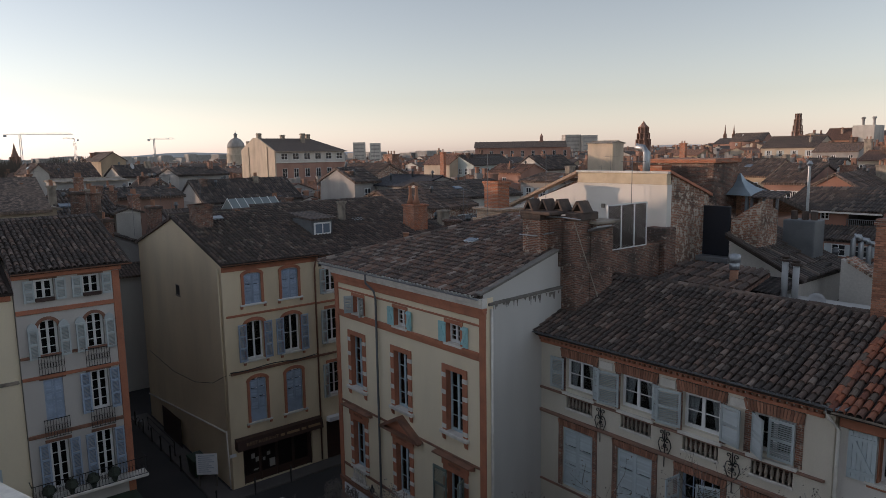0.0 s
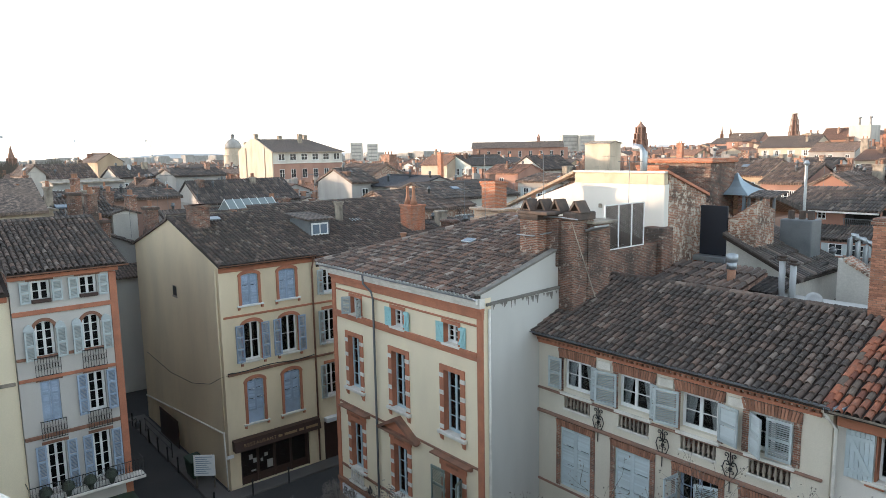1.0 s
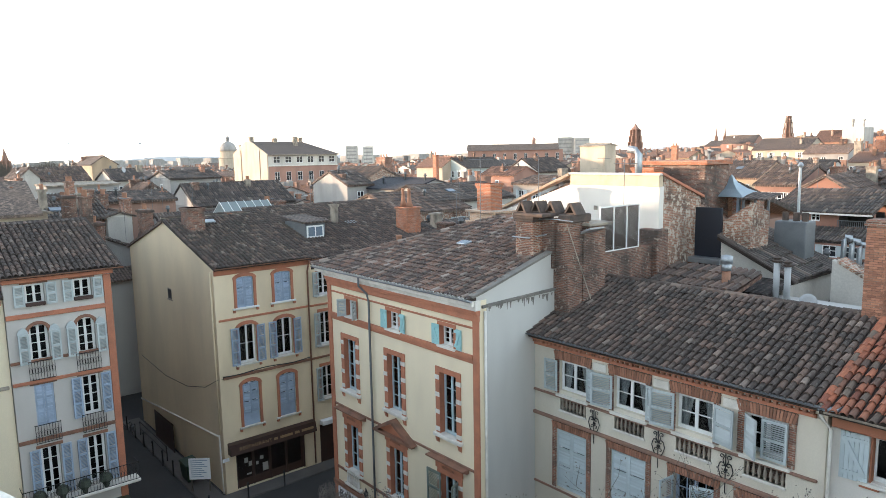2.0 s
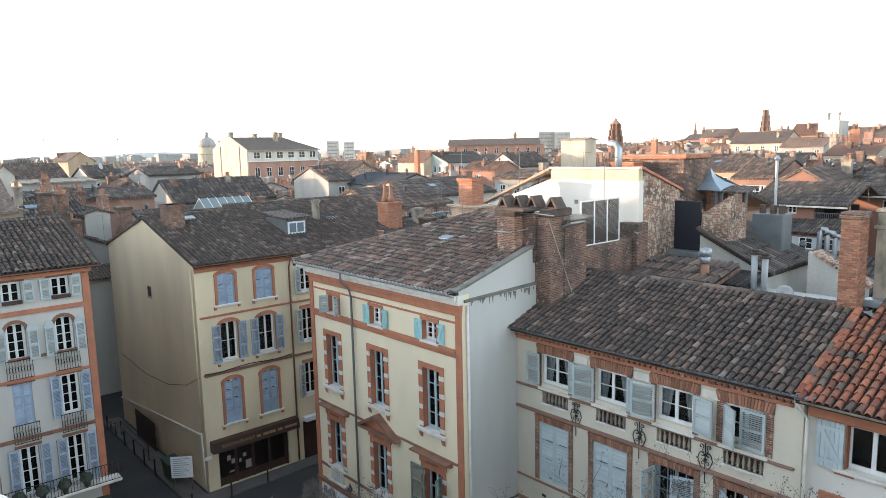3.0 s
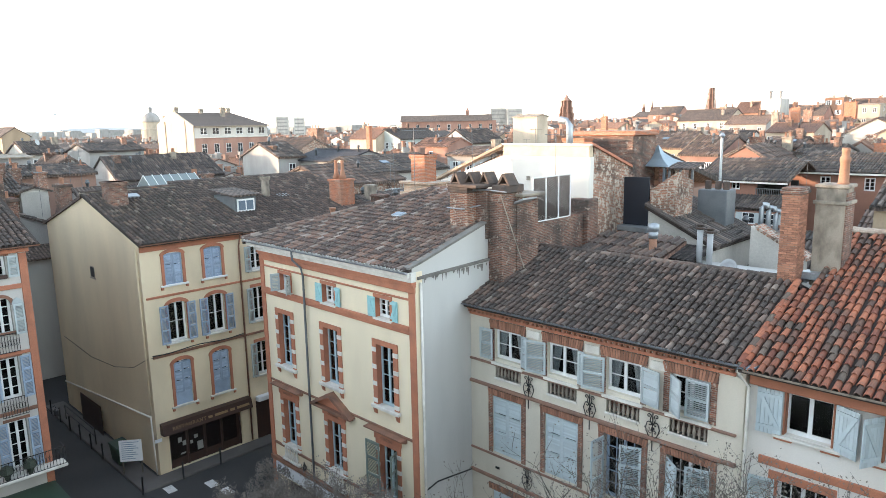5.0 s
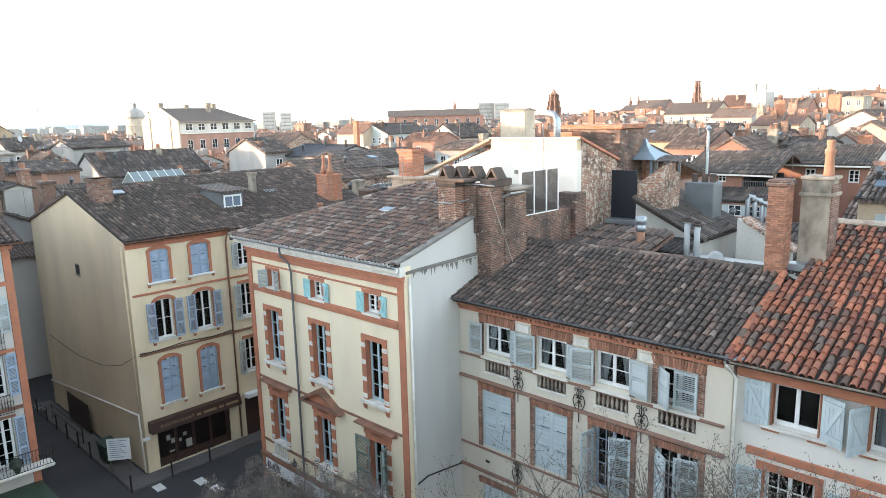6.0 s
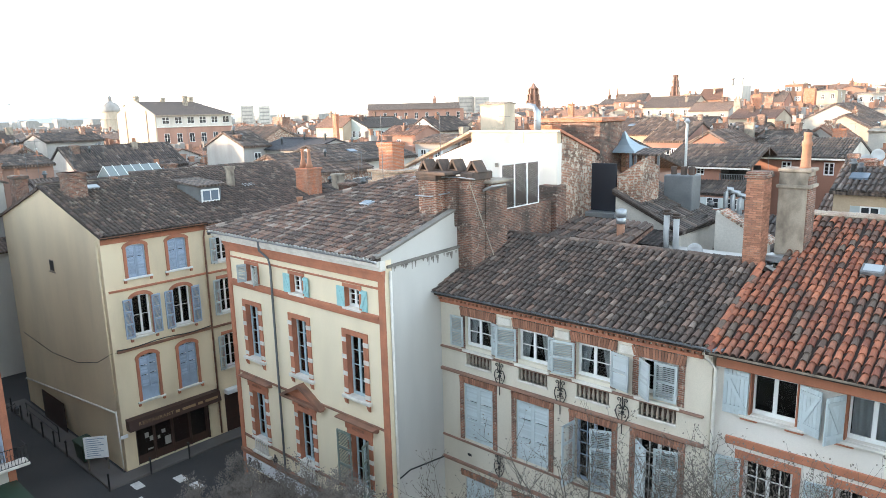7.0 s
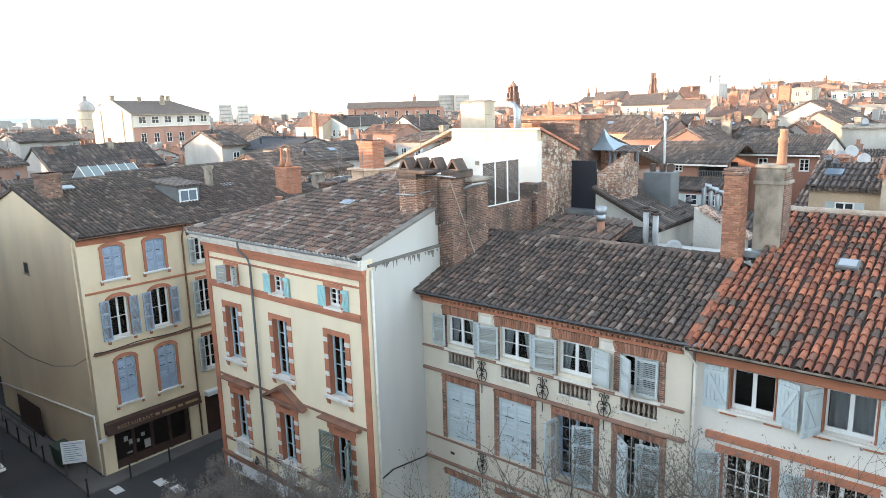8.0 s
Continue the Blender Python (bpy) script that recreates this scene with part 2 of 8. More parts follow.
ROOF_A = far_roof_mat("distant_brown_roof", (0.085, 0.07, 0.062), (0.22, 0.165, 0.135))
ROOF_B = far_roof_mat("distant_red_roof", (0.13, 0.08, 0.06), (0.29, 0.165, 0.12))
ROOF_FAR = far_roof_mat("far_brown_roof", (0.10, 0.083, 0.073), (0.25, 0.19, 0.155), False)
ROOF_FAR_RED = far_roof_mat("far_red_roof", (0.15, 0.095, 0.07), (0.32, 0.19, 0.135), False)
ROOF_GREY = far_roof_mat("grey_brown_roof", (0.05, 0.043, 0.039), (0.14, 0.11, 0.095))
ROOF_SLATE = far_roof_mat("slate_roof", (0.045, 0.047, 0.055), (0.10, 0.10, 0.115), False)
MID_BROWN = tile_mat("brown_town_tiles", [(0.0, (0.085, 0.066, 0.058)), (0.35, (0.135, 0.098, 0.082)), (0.65, (0.185, 0.125, 0.10)), (0.88, (0.25, 0.165, 0.125)), (1.0, (0.31, 0.25, 0.21))], (0.19, 0.175, 0.155), 0.5)
MID_GREY = tile_mat("grey_town_tiles", [(0.0, (0.062, 0.055, 0.052)), (0.4, (0.10, 0.083, 0.075)), (0.75, (0.145, 0.11, 0.095)), (0.92, (0.20, 0.15, 0.125)), (1.0, (0.27, 0.23, 0.20))], (0.17, 0.16, 0.145), 0.5)
MID_RED = tile_mat("russet_town_tiles", [(0.0, (0.12, 0.075, 0.06)), (0.35, (0.20, 0.115, 0.085)), (0.7, (0.29, 0.155, 0.11)), (0.9, (0.35, 0.20, 0.14)), (1.0, (0.33, 0.26, 0.21))], (0.20, 0.17, 0.14), 0.4)
TILE_OF = {"distant_brown_roof": MID_BROWN, "grey_brown_roof": MID_GREY, "distant_red_roof": MID_RED}
RED_RENDER = plain("dull_red_render", (0.30, 0.155, 0.11), 0.88, 20, 0.1, (0.2, 0.11, 0.08), 0.5, 0.5)
DISH = plain("grey_white_dish", (0.45, 0.46, 0.47), 0.5, 40, 0.05)
DULL_ZINC = plain("dull_zinc", (0.17, 0.18, 0.19), 0.6, 30, 0.15, (0.10, 0.11, 0.12), 1.5, 0.6, metal=0.3)
HAZE_WALLS = [plain("town_wall_" + n, c, 0.88, 12, 0.08, scaled(c, 0.55), 0.5, 0.6, streak=0.4, per_object=0.15) for n, c in
              (("cream", (0.50, 0.425, 0.33)), ("white", (0.56, 0.53, 0.48)), ("grey", (0.36, 0.345, 0.325)), ("brick", (0.27, 0.165, 0.125)), ("ochre", (0.46, 0.36, 0.25)), ("pink", (0.40, 0.235, 0.18)))]
GREEN_W = plain("grey_green_render", (0.45, 0.50, 0.48), 0.88, 12, 0.08, (0.3, 0.33, 0.32), 0.5, 0.5, streak=0.4)
ORANGE_W = plain("far_orange_brick", (0.36, 0.20, 0.135), 0.9, 8, 0.2, (0.22, 0.13, 0.09), 1.0, 0.5, per_object=0.25)
SIGN_WHITE = plain("white_sign", (0.75, 0.76, 0.78), 0.5, 60, 0.05)
GOLD = plain("gold_lettering", (0.26, 0.17, 0.09), 0.5, 60, 0.1)
BLACK = plain("black_paint", (0.02, 0.02, 0.022), 0.5, 60, 0.1)
BINGREEN = plain("dark_green_plastic", (0.03, 0.06, 0.04), 0.5, 60, 0.1)
SOLAR = plain("roof_glazing", (0.16, 0.20, 0.25), 0.15, 20, 0.1)
POSTER = plain("faded_paper", (0.33, 0.32, 0.30), 0.8, 60, 0.1)


# ---- mesh tools ----
class Shape:
    """Collects faces of one part and turns them into one mesh."""

    def __init__(self):
        self.v, self.f = [], []

    def add(self, verts, faces):
        k = len(self.v)
        self.v += [tuple(p) for p in verts]
        self.f += [tuple(i + k for i in q) for q in faces]
        return self

    def box(self, x0, x1, y0, y1, z0, z1):
        return self.add([(x, y, z) for z in (z0, z1) for y in (y0, y1) for x in (x0, x1)],
                        [(0, 2, 3, 1), (4, 5, 7, 6), (0, 1, 5, 4), (2, 6, 7, 3), (0, 4, 6, 2), (1, 3, 7, 5)])

    def worn(self, x0, x1, y0, y1, z0, z1, b=0.02):
        """A box with cut edges all round."""
        cx, cy, cz = (x0 + x1) / 2, (y0 + y1) / 2, (z0 + z1) / 2
        hx, hy, hz = (x1 - x0) / 2, (y1 - y0) / 2, (z1 - z0) / 2
        b = min(b, hx * 0.45, hy * 0.45, hz * 0.45)
        rings = []
        for z, k in ((-hz, b), (-hz + b, 0), (hz - b, 0), (hz, b)):
            a, c = hx - k, hy - k
            rings.append([(cx + x, cy + y, cz + z) for x, y in ((-a + b, -c), (a - b, -c), (a, -c + b), (a, c - b), (a - b, c), (-a + b, c), (-a, c - b), (-a, -c + b))])
        return self.rings(rings, True)

    def rings(self, rings, caps=False):
        n = len(rings[0])
        faces = [(r * n + i, r * n + (i + 1) % n, (r + 1) * n + (i + 1) % n, (r + 1) * n + i) for r in range(len(rings) - 1) for i in range(n)]
        if caps:
            faces += [tuple(reversed(range(n))), tuple(range((len(rings) - 1) * n, len(rings) * n))]
        return self.add([p for r in rings for p in r], faces)

    def prism(self, poly, y0, y1, axis="y"):
        """A polygon in x,z pushed along y (axis 'y'), in y,z along x ('x'), or in x,y along z ('z')."""
        put = {"y": lambda a, b, c: (a, c, b), "x": lambda a, b, c: (c, a, b), "z": lambda a, b, c: (a, b, c)}[axis]
        n = len(poly)
        verts = [put(a, b, y0) for a, b in poly] + [put(a, b, y1) for a, b in poly]
        return self.add(verts, [tuple(range(n)), tuple(reversed(range(n, 2 * n)))] + [(i, i + n, (i + 1) % n + n, (i + 1) % n) for i in range(n)])

    def lathe(self, x, y, profile, n=10):
        return self.rings([[(x + r * math.cos(2 * math.pi * i / n), y + r * math.sin(2 * math.pi * i / n), z) for i in range(n)] for r, z in profile], True)

    def tube(self, pts, r, n=6, r_end=None):
        pts = [Vector(p) for p in pts]
        rings = []
        for i, p in enumerate(pts):
            d = (pts[min(i + 1, len(pts) - 1)] - pts[max(i - 1, 0)]).normalized()
            a = d.orthogonal().normalized() if abs(d.z) > 0.9 else d.cross(Vector((0, 0, 1))).normalized()
            b = d.cross(a)
            rr = r if r_end is None else r + (r_end - r) * i / (len(pts) - 1)
            rings.append([p + a * rr * math.cos(2 * math.pi * k / n) + b * rr * math.sin(2 * math.pi * k / n) for k in range(n)])
        return self.rings(rings, True)

    def mesh(self, name, material, smooth=False):
        me = bpy.data.meshes.new(name)
        me.from_pydata([tuple(p) for p in self.v], [], self.f)
        me.materials.append(material)
        bm = bmesh.new()
        bm.from_mesh(me)
        bmesh.ops.recalc_face_normals(bm, faces=bm.faces)
        bm.to_mesh(me)
        bm.free()
        if smooth:
            me.polygons.foreach_set("use_smooth", [True] * len(me.polygons))
        me.update()
        return me


def put(name, me, parent=None, m=None, label=""):
    ob = new(name, me)
    if parent is not None:
        ob.parent = parent
    if m is not None:
        ob.matrix_basis = m
    if label:
        tagged(ob, label)
    return ob


def part(name, shape, material, parent, label="", m=None, smooth=False):
    return put(name, shape.mesh(name, material, smooth), parent, m, label)


def at(x, y, z, rz=0.0):
    return pose(x, y, z, 0, 0, rz)


def thing(name, m, label, category, group="", kind=""):
    ob = new(name)
    ob.empty_display_size = 0.3
    ob.matrix_basis = m
    return tagged(ob, label, category, group, kind)


# ---- walls and windows ----
def wall_shape(w, h, holes, thick=0.35, x0=0.0, z0=0.0):
    """An upright wall, front at y = 0, with holes (xa, xb, za, zb, rise) through it; rise is the height of an arched head."""
    s = Shape()
    xs = sorted({x0, x0 + w, *(v for q in holes for v in q[:2])})
    zs = sorted({z0, z0 + h, *(v for q in holes for v in q[2:4])})
    for xa, xb in zip(xs, xs[1:]):
        run = None
        for za, zb in zip(zs, zs[1:]):
            cx, cz = (xa + xb) / 2, (za + zb) / 2
            if any(q[0] < cx < q[1] and q[2] < cz < q[3] for q in holes):
                if run:
                    s.box(xa, xb, 0, thick, run[0], run[1])
                run = None
            else:
                run = (run[0], zb) if run else (za, zb)
        if run:
            s.box(xa, xb, 0, thick, run[0], run[1])
    for q in holes:
        rise = q[4] if len(q) > 4 else 0
        if rise:
            xa, xb, zb = q[0], q[1], q[3]
            mid, half = (xa + xb) / 2, (xb - xa) / 2
            arc = [(mid + half * math.cos(a), zb - rise + rise * math.sin(a)) for a in [math.pi * i / 12 for i in range(13)]]
            s.prism([(xb, zb)] + arc[:7], 0.001, thick)
            s.prism([(xa, zb)] + arc[6:][::-1], 0.001, thick)
    return s


def arch_band(xa, xb, zb, rise, wide, y0, y1):
    """The ring of an arched head, wide metres high, above an opening that ends at zb."""
    s = Shape()
    mid, half = (xa + xb) / 2, (xb - xa) / 2
    a = [math.pi * i / 12 for i in range(13)]
    inner = [(mid + half * math.cos(t), zb - rise + rise * math.sin(t)) for t in a]
    outer = [(mid + (half + wide) * math.cos(t), zb - rise + (rise + wide) * math.sin(t)) for t in a]
    s.rings([[(p[0], y0, p[1]), (q[0], y0, q[1]), (q[0], y1, q[1]), (p[0], y1, p[1])] for p, q in zip(inner, outer)], True)
    return s


CACHE = {}


def leaf_mesh(w, h, kind, mat):
    """A shutter leaf hinged at x = 0, 4 cm thick, outer face towards -y."""
    key = (round(w, 2), round(h, 2), kind, mat.name)
    if key in CACHE:
        return CACHE[key]
    s = Shape()
    if kind == "louvre":
        f = 0.075
        s.box(0, f, 0, 0.04, 0, h).box(w - f, w, 0, 0.04, 0, h)
        rails = [0, h * 0.36, h * 0.68, h] if h > 1.5 else [0, h * 0.5, h]
        for i, z in enumerate(rails):
            z0 = max(0, min(h - 0.09, z - 0.045))
            s.box(f, w - f, 0, 0.04, z0, z0 + 0.09)
        z = 0.1
        while z < h - 0.12:
            if not any(abs(z + 0.02 - r) < 0.055 for r in rails):
                s.add([(f, 0.006, z), (w - f, 0.006, z), (w - f, 0.034, z + 0.046), (f, 0.034, z + 0.046),
                       (f, 0.006, z + 0.009), (w - f, 0.006, z + 0.009), (w - f, 0.034, z + 0.055), (f, 0.034, z + 0.055)],
                      [(0, 1, 2, 3), (7, 6, 5, 4), (0, 4, 5, 1), (3, 2, 6, 7)])
            z += 0.062
    else:
        n = max(3, round(w / 0.12))
        for i in range(n):
            s.box(i * w / n + 0.004, (i + 1) * w / n - 0.004, 0, 0.03, 0, h)
        for z in (h * 0.12, h * 0.82):
            s.box(0.03, w - 0.03, 0.031, 0.055, z, z + 0.1).box(0.03, w - 0.03, -0.025, -0.001, z, z + 0.1)
        a, b = (0.06, h * 0.12 + 0.1), (w - 0.06, h * 0.82)
        s.prism([(a[0], a[1]), (a[0] + 0.12, a[1]), (b[0], b[1]), (b[0] - 0.12, b[1])], 0.032, 0.054)
        s.prism([(a[0], a[1]), (a[0] + 0.12, a[1]), (b[0], b[1]), (b[0] - 0.12, b[1])], -0.024, -0.002)
    CACHE[key] = s.mesh("shutter", mat)
    return CACHE[key]


def shutter(parent, x, y, z, w, h, angle, kind, mat):
    """angle 0: closed, leaf runs to +x from the hinge; 180: folded flat on the wall to the hinge's -x side."""
    put("shutter", leaf_mesh(w, h, kind, mat), parent, at(x, y, z, -angle))


def window(parent, xa, xb, za, zb, depth=0.22, rise=0.0, leaves=2, rows=4, mat=None, cols=1, shutters=(), kind="louvre", smat=None, curtain=False, bar=0.035, back=True):
    """A casement window in an opening: frame, leaves with glazing bars, panes, shutters and a lining painted dark as
    the room's shade.
    """
    mat = mat or FRAME
    w, h = xb - xa, zb - za
    s = Shape()
    y0, y1 = depth, depth + 0.06
    f = 0.055
    s.box(xa, xa + f, y0, y1, za, zb).box(xb - f, xb, y0, y1, za, zb).box(xa + f, xb - f, y0, y1, za, za + f).box(xa + f, xb - f, y0, y1, zb - f, zb)
    lw = (w - 2 * f) / leaves
    for i in range(leaves):
        a, b = xa + f + i * lw, xa + f + (i + 1) * lw
        s.box(a, a + f, y0 - 0.02, y1 - 0.02, za + f, zb - f).box(b - f, b, y0 - 0.02, y1 - 0.02, za + f, zb - f)
        s.box(a + f, b - f, y0 - 0.02, y1 - 0.02, za + f, za + 2 * f + 0.02).box(a + f, b - f, y0 - 0.02, y1 - 0.02, zb - 2 * f, zb - f)
        for r in range(1, rows):
            z = za + f + (h - 2 * f) * r / rows
            s.box(a + f, b - f, y0, y1 - 0.03, z - bar / 2, z + bar / 2)
        for c in range(1, cols):
            x = a + lw * c / cols
            s.box(x - bar / 2, x + bar / 2, y0, y1 - 0.03, za + 2 * f, zb - 2 * f)
    win = part("window", s, mat, parent)
    for i in range(leaves):
        a, b = xa + f + i * lw + f * 0.6, xa + f + (i + 1) * lw - f * 0.6
        pane = part("pane", Shape().box(a, b, y0 + 0.018, y0 + 0.024, za + f, zb - f), GLASS, win, "dark window glass")
        pane.visible_shadow = False
    # lining whose near-black paint takes the place of the room's own darkness
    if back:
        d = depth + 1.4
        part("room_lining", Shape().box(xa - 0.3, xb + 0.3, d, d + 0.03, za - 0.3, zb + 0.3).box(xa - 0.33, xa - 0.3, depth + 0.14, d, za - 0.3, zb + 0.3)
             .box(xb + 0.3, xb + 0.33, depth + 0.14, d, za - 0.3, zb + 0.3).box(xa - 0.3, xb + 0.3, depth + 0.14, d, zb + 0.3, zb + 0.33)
             .box(xa - 0.3, xb + 0.3, depth + 0.14, d, za - 0.33, za - 0.3), INNER_SHADE, win, "near-black lining painted as the room's shade")
    if curtain:
        for a, b, k in ((xa + 0.06, xa + w * 0.36, 1), (xb - w * 0.36, xb - 0.06, -1)):
            c = Shape()
            n = 14
            lo, hi = [], []
            for i in range(n + 1):
                t = i / n
                y = y1 + 0.08 + 0.03 * math.sin(t * 19)
                hi.append((a + (b - a) * t, y, zb - 0.05))
                lo.append(((a if k > 0 else b) + ((b - a) * 0.55 * t * k if k > 0 else -(b - a) * 0.55 * (1 - t)), y, za + 0.05))
            c.add(lo + hi, [(i, i + 1, n + 2 + i, n + 1 + i) for i in range(n)])
            c.add([(x, y + 0.01, z) for x, y, z in lo + hi], [(i, n + 1 + i, n + 2 + i, i + 1) for i in range(n)])
            part("curtain", c, CURTAIN, win, "white gathered curtain", smooth=True)
    for hx, wd, ang in shutters:
        shutter(win, hx, -0.03, za, wd, h, ang, kind, smat)
    return win


def surround(parent, xa, xb, za, zb, side, top, mat, proud=0.05, lining=0.2):
    """Painted or brick jambs and head round an opening, returning into it."""
    s = Shape().prism([(xa - side, za), (xa - 0.002, za), (xa - 0.002, zb + 0.002), (xb + 0.002, zb + 0.002), (xb + 0.002, za), (xb + side, za), (xb + side, zb + top), (xa - side, zb + top)], -proud, -0.003)
    for a in (xa, xb - 0.012):
        part("reveal", Shape().box(a, a + 0.012, -proud, lining, za, zb), mat, parent)
    return part("window_surround", s, mat, parent, "red surround of the opening")


def band(parent, xa, xb, za, zb, proud, mat, name="moulding"):
    s = Shape().worn(xa, xb, -proud, 0.02, za, zb, 0.015)
    return part(name, s, mat, parent)


def sill(parent, xa, xb, z, mat, proud=0.14, h=0.1):
    return part("sill", Shape().worn(xa, xb, -proud, 0.2, z - h, z + 0.012, 0.015), mat, parent, "")


def balusters(parent, xa, xb, za, zb, mat, n, y=0.06):
    prof = [(0.045, 0), (0.045, 0.06), (0.03, 0.1), (0.06, 0.3), (0.055, 0.42), (0.028, 0.68), (0.03, 0.9), (0.05, 0.94), (0.05, 1.0)]
    h = zb - za
    key = ("baluster", round(h, 2), mat.name)
    if key not in CACHE:
        CACHE[key] = Shape().lathe(0, 0, [(r, z * h) for r, z in prof], 8).mesh("baluster", mat, True)
    for i in range(n):
        put("baluster", CACHE[key], parent, at(xa + (xb - xa) * (i + 0.5) / n, y, za))


def scroll(cx, cz, r0, turns, sign, start):
    pts = []
    n = int(16 * turns)
    for i in range(n + 1):
        t = i / n
        a = start + sign * t * turns * 2 * math.pi
        r = r0 * (1 - 0.8 * t)
        pts.append((cx + r * math.cos(a), 0.0, cz + r * math.sin(a)))
    return pts


def iron_ornament(parent, x, z, tail=0.75):
    """A wrought-iron wall tie: heart of two scrolls, with a spike below."""
    s = Shape()
    s.tube([(0, 0, 0.55), (0, 0, -tail)], 0.018, 6)
    for k in (1, -1):
        s.tube([(k * v[0], v[1], v[2]) for v in [(0, 0, -0.42), (0.16, 0, -0.22), (0.24, 0, 0.0), (0.2, 0, 0.15)] + scroll(0.1, 0.15, 0.1, 0.9, 1, 0.0)], 0.018, 5)
        s.tube([(k * v[0], v[1], v[2]) for v in [(0, 0, 0.1), (0.09, 0, 0.3)] + scroll(0.13, 0.42, 0.08, 0.9, -1, math.pi)], 0.016, 5)
        s.tube([(k * v[0], v[1], v[2]) for v in scroll(0.08, -0.12, 0.08, 0.9, -1, math.pi)], 0.014, 5)
    s.worn(-0.05, 0.05, -0.02, 0.05, -0.04, 0.04, 0.01)
    part("wall_tie", s, IRON, parent, "wrought-iron heart-shaped wall tie", at(x, -0.06, z))


def railing(parent, xa, xb, z0, z1, y=-0.12, gap=0.11):
    """A low iron guard of bars and rings in front of a window."""
    s = Shape()
    s.box(xa, xb, y - 0.015, y + 0.015, z1 - 0.03, z1).box(xa, xb, y - 0.012, y + 0.012, z0, z0 + 0.025)
    n = max(3, int((xb - xa) / gap))
    for i in range(n + 1):
        x = xa + (xb - xa) * i / n
        s.box(x - 0.009, x + 0.009, y - 0.009, y + 0.009, z0, z1)
    for i in range(n):
        x = xa + (xb - xa) * (i + 0.5) / n
        m = (z0 + z1) / 2
        s.tube([(x + 0.045 * math.cos(a), y, m + 0.14 * math.sin(a)) for a in [k * math.pi / 5 for k in range(11)]], 0.008, 4)
    for x in (xa, xb):
        s.box(x - 0.012, x + 0.012, y, 0.02, z1 - 0.05, z1 - 0.02)
    part("railing", s, IRON, parent, "black wrought-iron window guard")


# ---- tiled roofs ----
TILE_V, TILE_F = [], []
for ring, (yy, rr, zz) in enumerate(((0.0, 0.096, 0.04), (0.47, 0.08, 0.0), (0.0, 0.08, 0.038))):
    for kk in range(6):
        aa = math.pi * kk / 5
        TILE_V.append((rr * math.cos(aa), yy, zz + rr * 1.05 * math.sin(aa)))
for kk in range(5):
    TILE_F += [(kk, kk + 1, 7 + kk, 6 + kk), (kk, 12 + kk, 13 + kk, kk + 1)]
TILE_V, TILE_NP = [tuple(p) for p in TILE_V], np.array(TILE_V)
TILE_MESH = {}
PITCH, ROW = 0.235, 0.37


def roof_plane(parent, m, w, length, mat, keep=None, pieces=None, deck=True, thick=0.12, seed=1, label=""):
    """A tiled slope. In its own frame x runs along the eave, y up the slope, z off it. pieces: the stretch of it
    (x from, x to, y from, y to) whose tiles are parts of their own; the rest is one mesh."""
    rng = np.random.default_rng(seed)
    slope = None
    if deck:
        d = Shape()
        if keep is None:
            d.box(0, w, 0, length, -thick, -0.004)
        else:
            d.prism(keep, -thick, -0.004, "z")
        slope = part("roof", d, DECK, parent, label, m)
    if mat.name not in TILE_MESH:
        me = bpy.data.meshes.new("tile")
        me.from_pydata(TILE_V, [], TILE_F)
        me.materials.append(mat)
        TILE_MESH[mat.name] = me

    def inside(x, y):
        if keep is None:
            return True
        hit, n = False, len(keep)
        for i in range(n):
            (x1, y1), (x2, y2) = keep[i], keep[(i + 1) % n]
            if (y1 > y) != (y2 > y) and x < (x2 - x1) * (y - y1) / (y2 - y1) + x1:
                hit = not hit
        return hit

    big = []
    count = 0
    sag = rng.normal(0, 1, (64,))
    for r in range(int(length / ROW)):
        for c in range(int(w / PITCH)):
            x, y = (c + 0.5) * PITCH, r * ROW - 0.04
            if not inside(x, y + 0.2):
                continue
            x += rng.normal(0, 0.008) + 0.02 * math.sin(y * 0.9 + sag[c % 64])
            y += rng.normal(0, 0.014)
            z, a = rng.normal(0, 0.005) + 0.012 * math.sin(x * 0.8 + y * 0.5), rng.normal(0, 0.03)
            if pieces and pieces[0] <= x <= pieces[1] and pieces[2] <= y <= pieces[3] and count < 300:
                put("tile", TILE_MESH[mat.name], slope, at(x, y, z, math.degrees(a)))
                count += 1
            else:
                ca, sa = math.cos(a), math.sin(a)
                v = TILE_NP @ np.array([[ca, sa, 0], [-sa, ca, 0], [0, 0, 1]])
                big.append(v + np.array([x, y, z]))
    if big:
        k = len(big)
        me = bpy.data.meshes.new("tile_covering")
        faces = (np.array(TILE_F)[None] + (np.arange(k) * len(TILE_V))[:, None, None]).reshape(-1, 4)
        me.from_pydata(np.concatenate(big).tolist(), [], faces.tolist())
        me.materials.append(mat)
        ob = put("tile_covering", me, slope)
        tagged(ob, kind="stuff")
    return slope


def slope_frame(x, y, z, rz, tilt):
    return pose(x, y, z, 0, 0, rz) @ pose(0, 0, 0, tilt, 0, 0)


def gutter(parent, xa, xb, y, z, mat=None, r=0.07):
    s = Shape()
    n = 6
    out = []
    for x in (xa, xb):
        out.append([(x, y - r * math.cos(math.pi * i / n), z - r * math.sin(math.pi * i / n)) for i in range(n + 1)]
                   + [(x, y + 0.8 * r * math.cos(math.pi * i / n), z - 0.8 * r * math.sin(math.pi * i / n)) for i in range(n + 1)])
    s.rings(out, True)
    return part("gutter", s, mat or ZINC, parent, "zinc gutter along the eave")


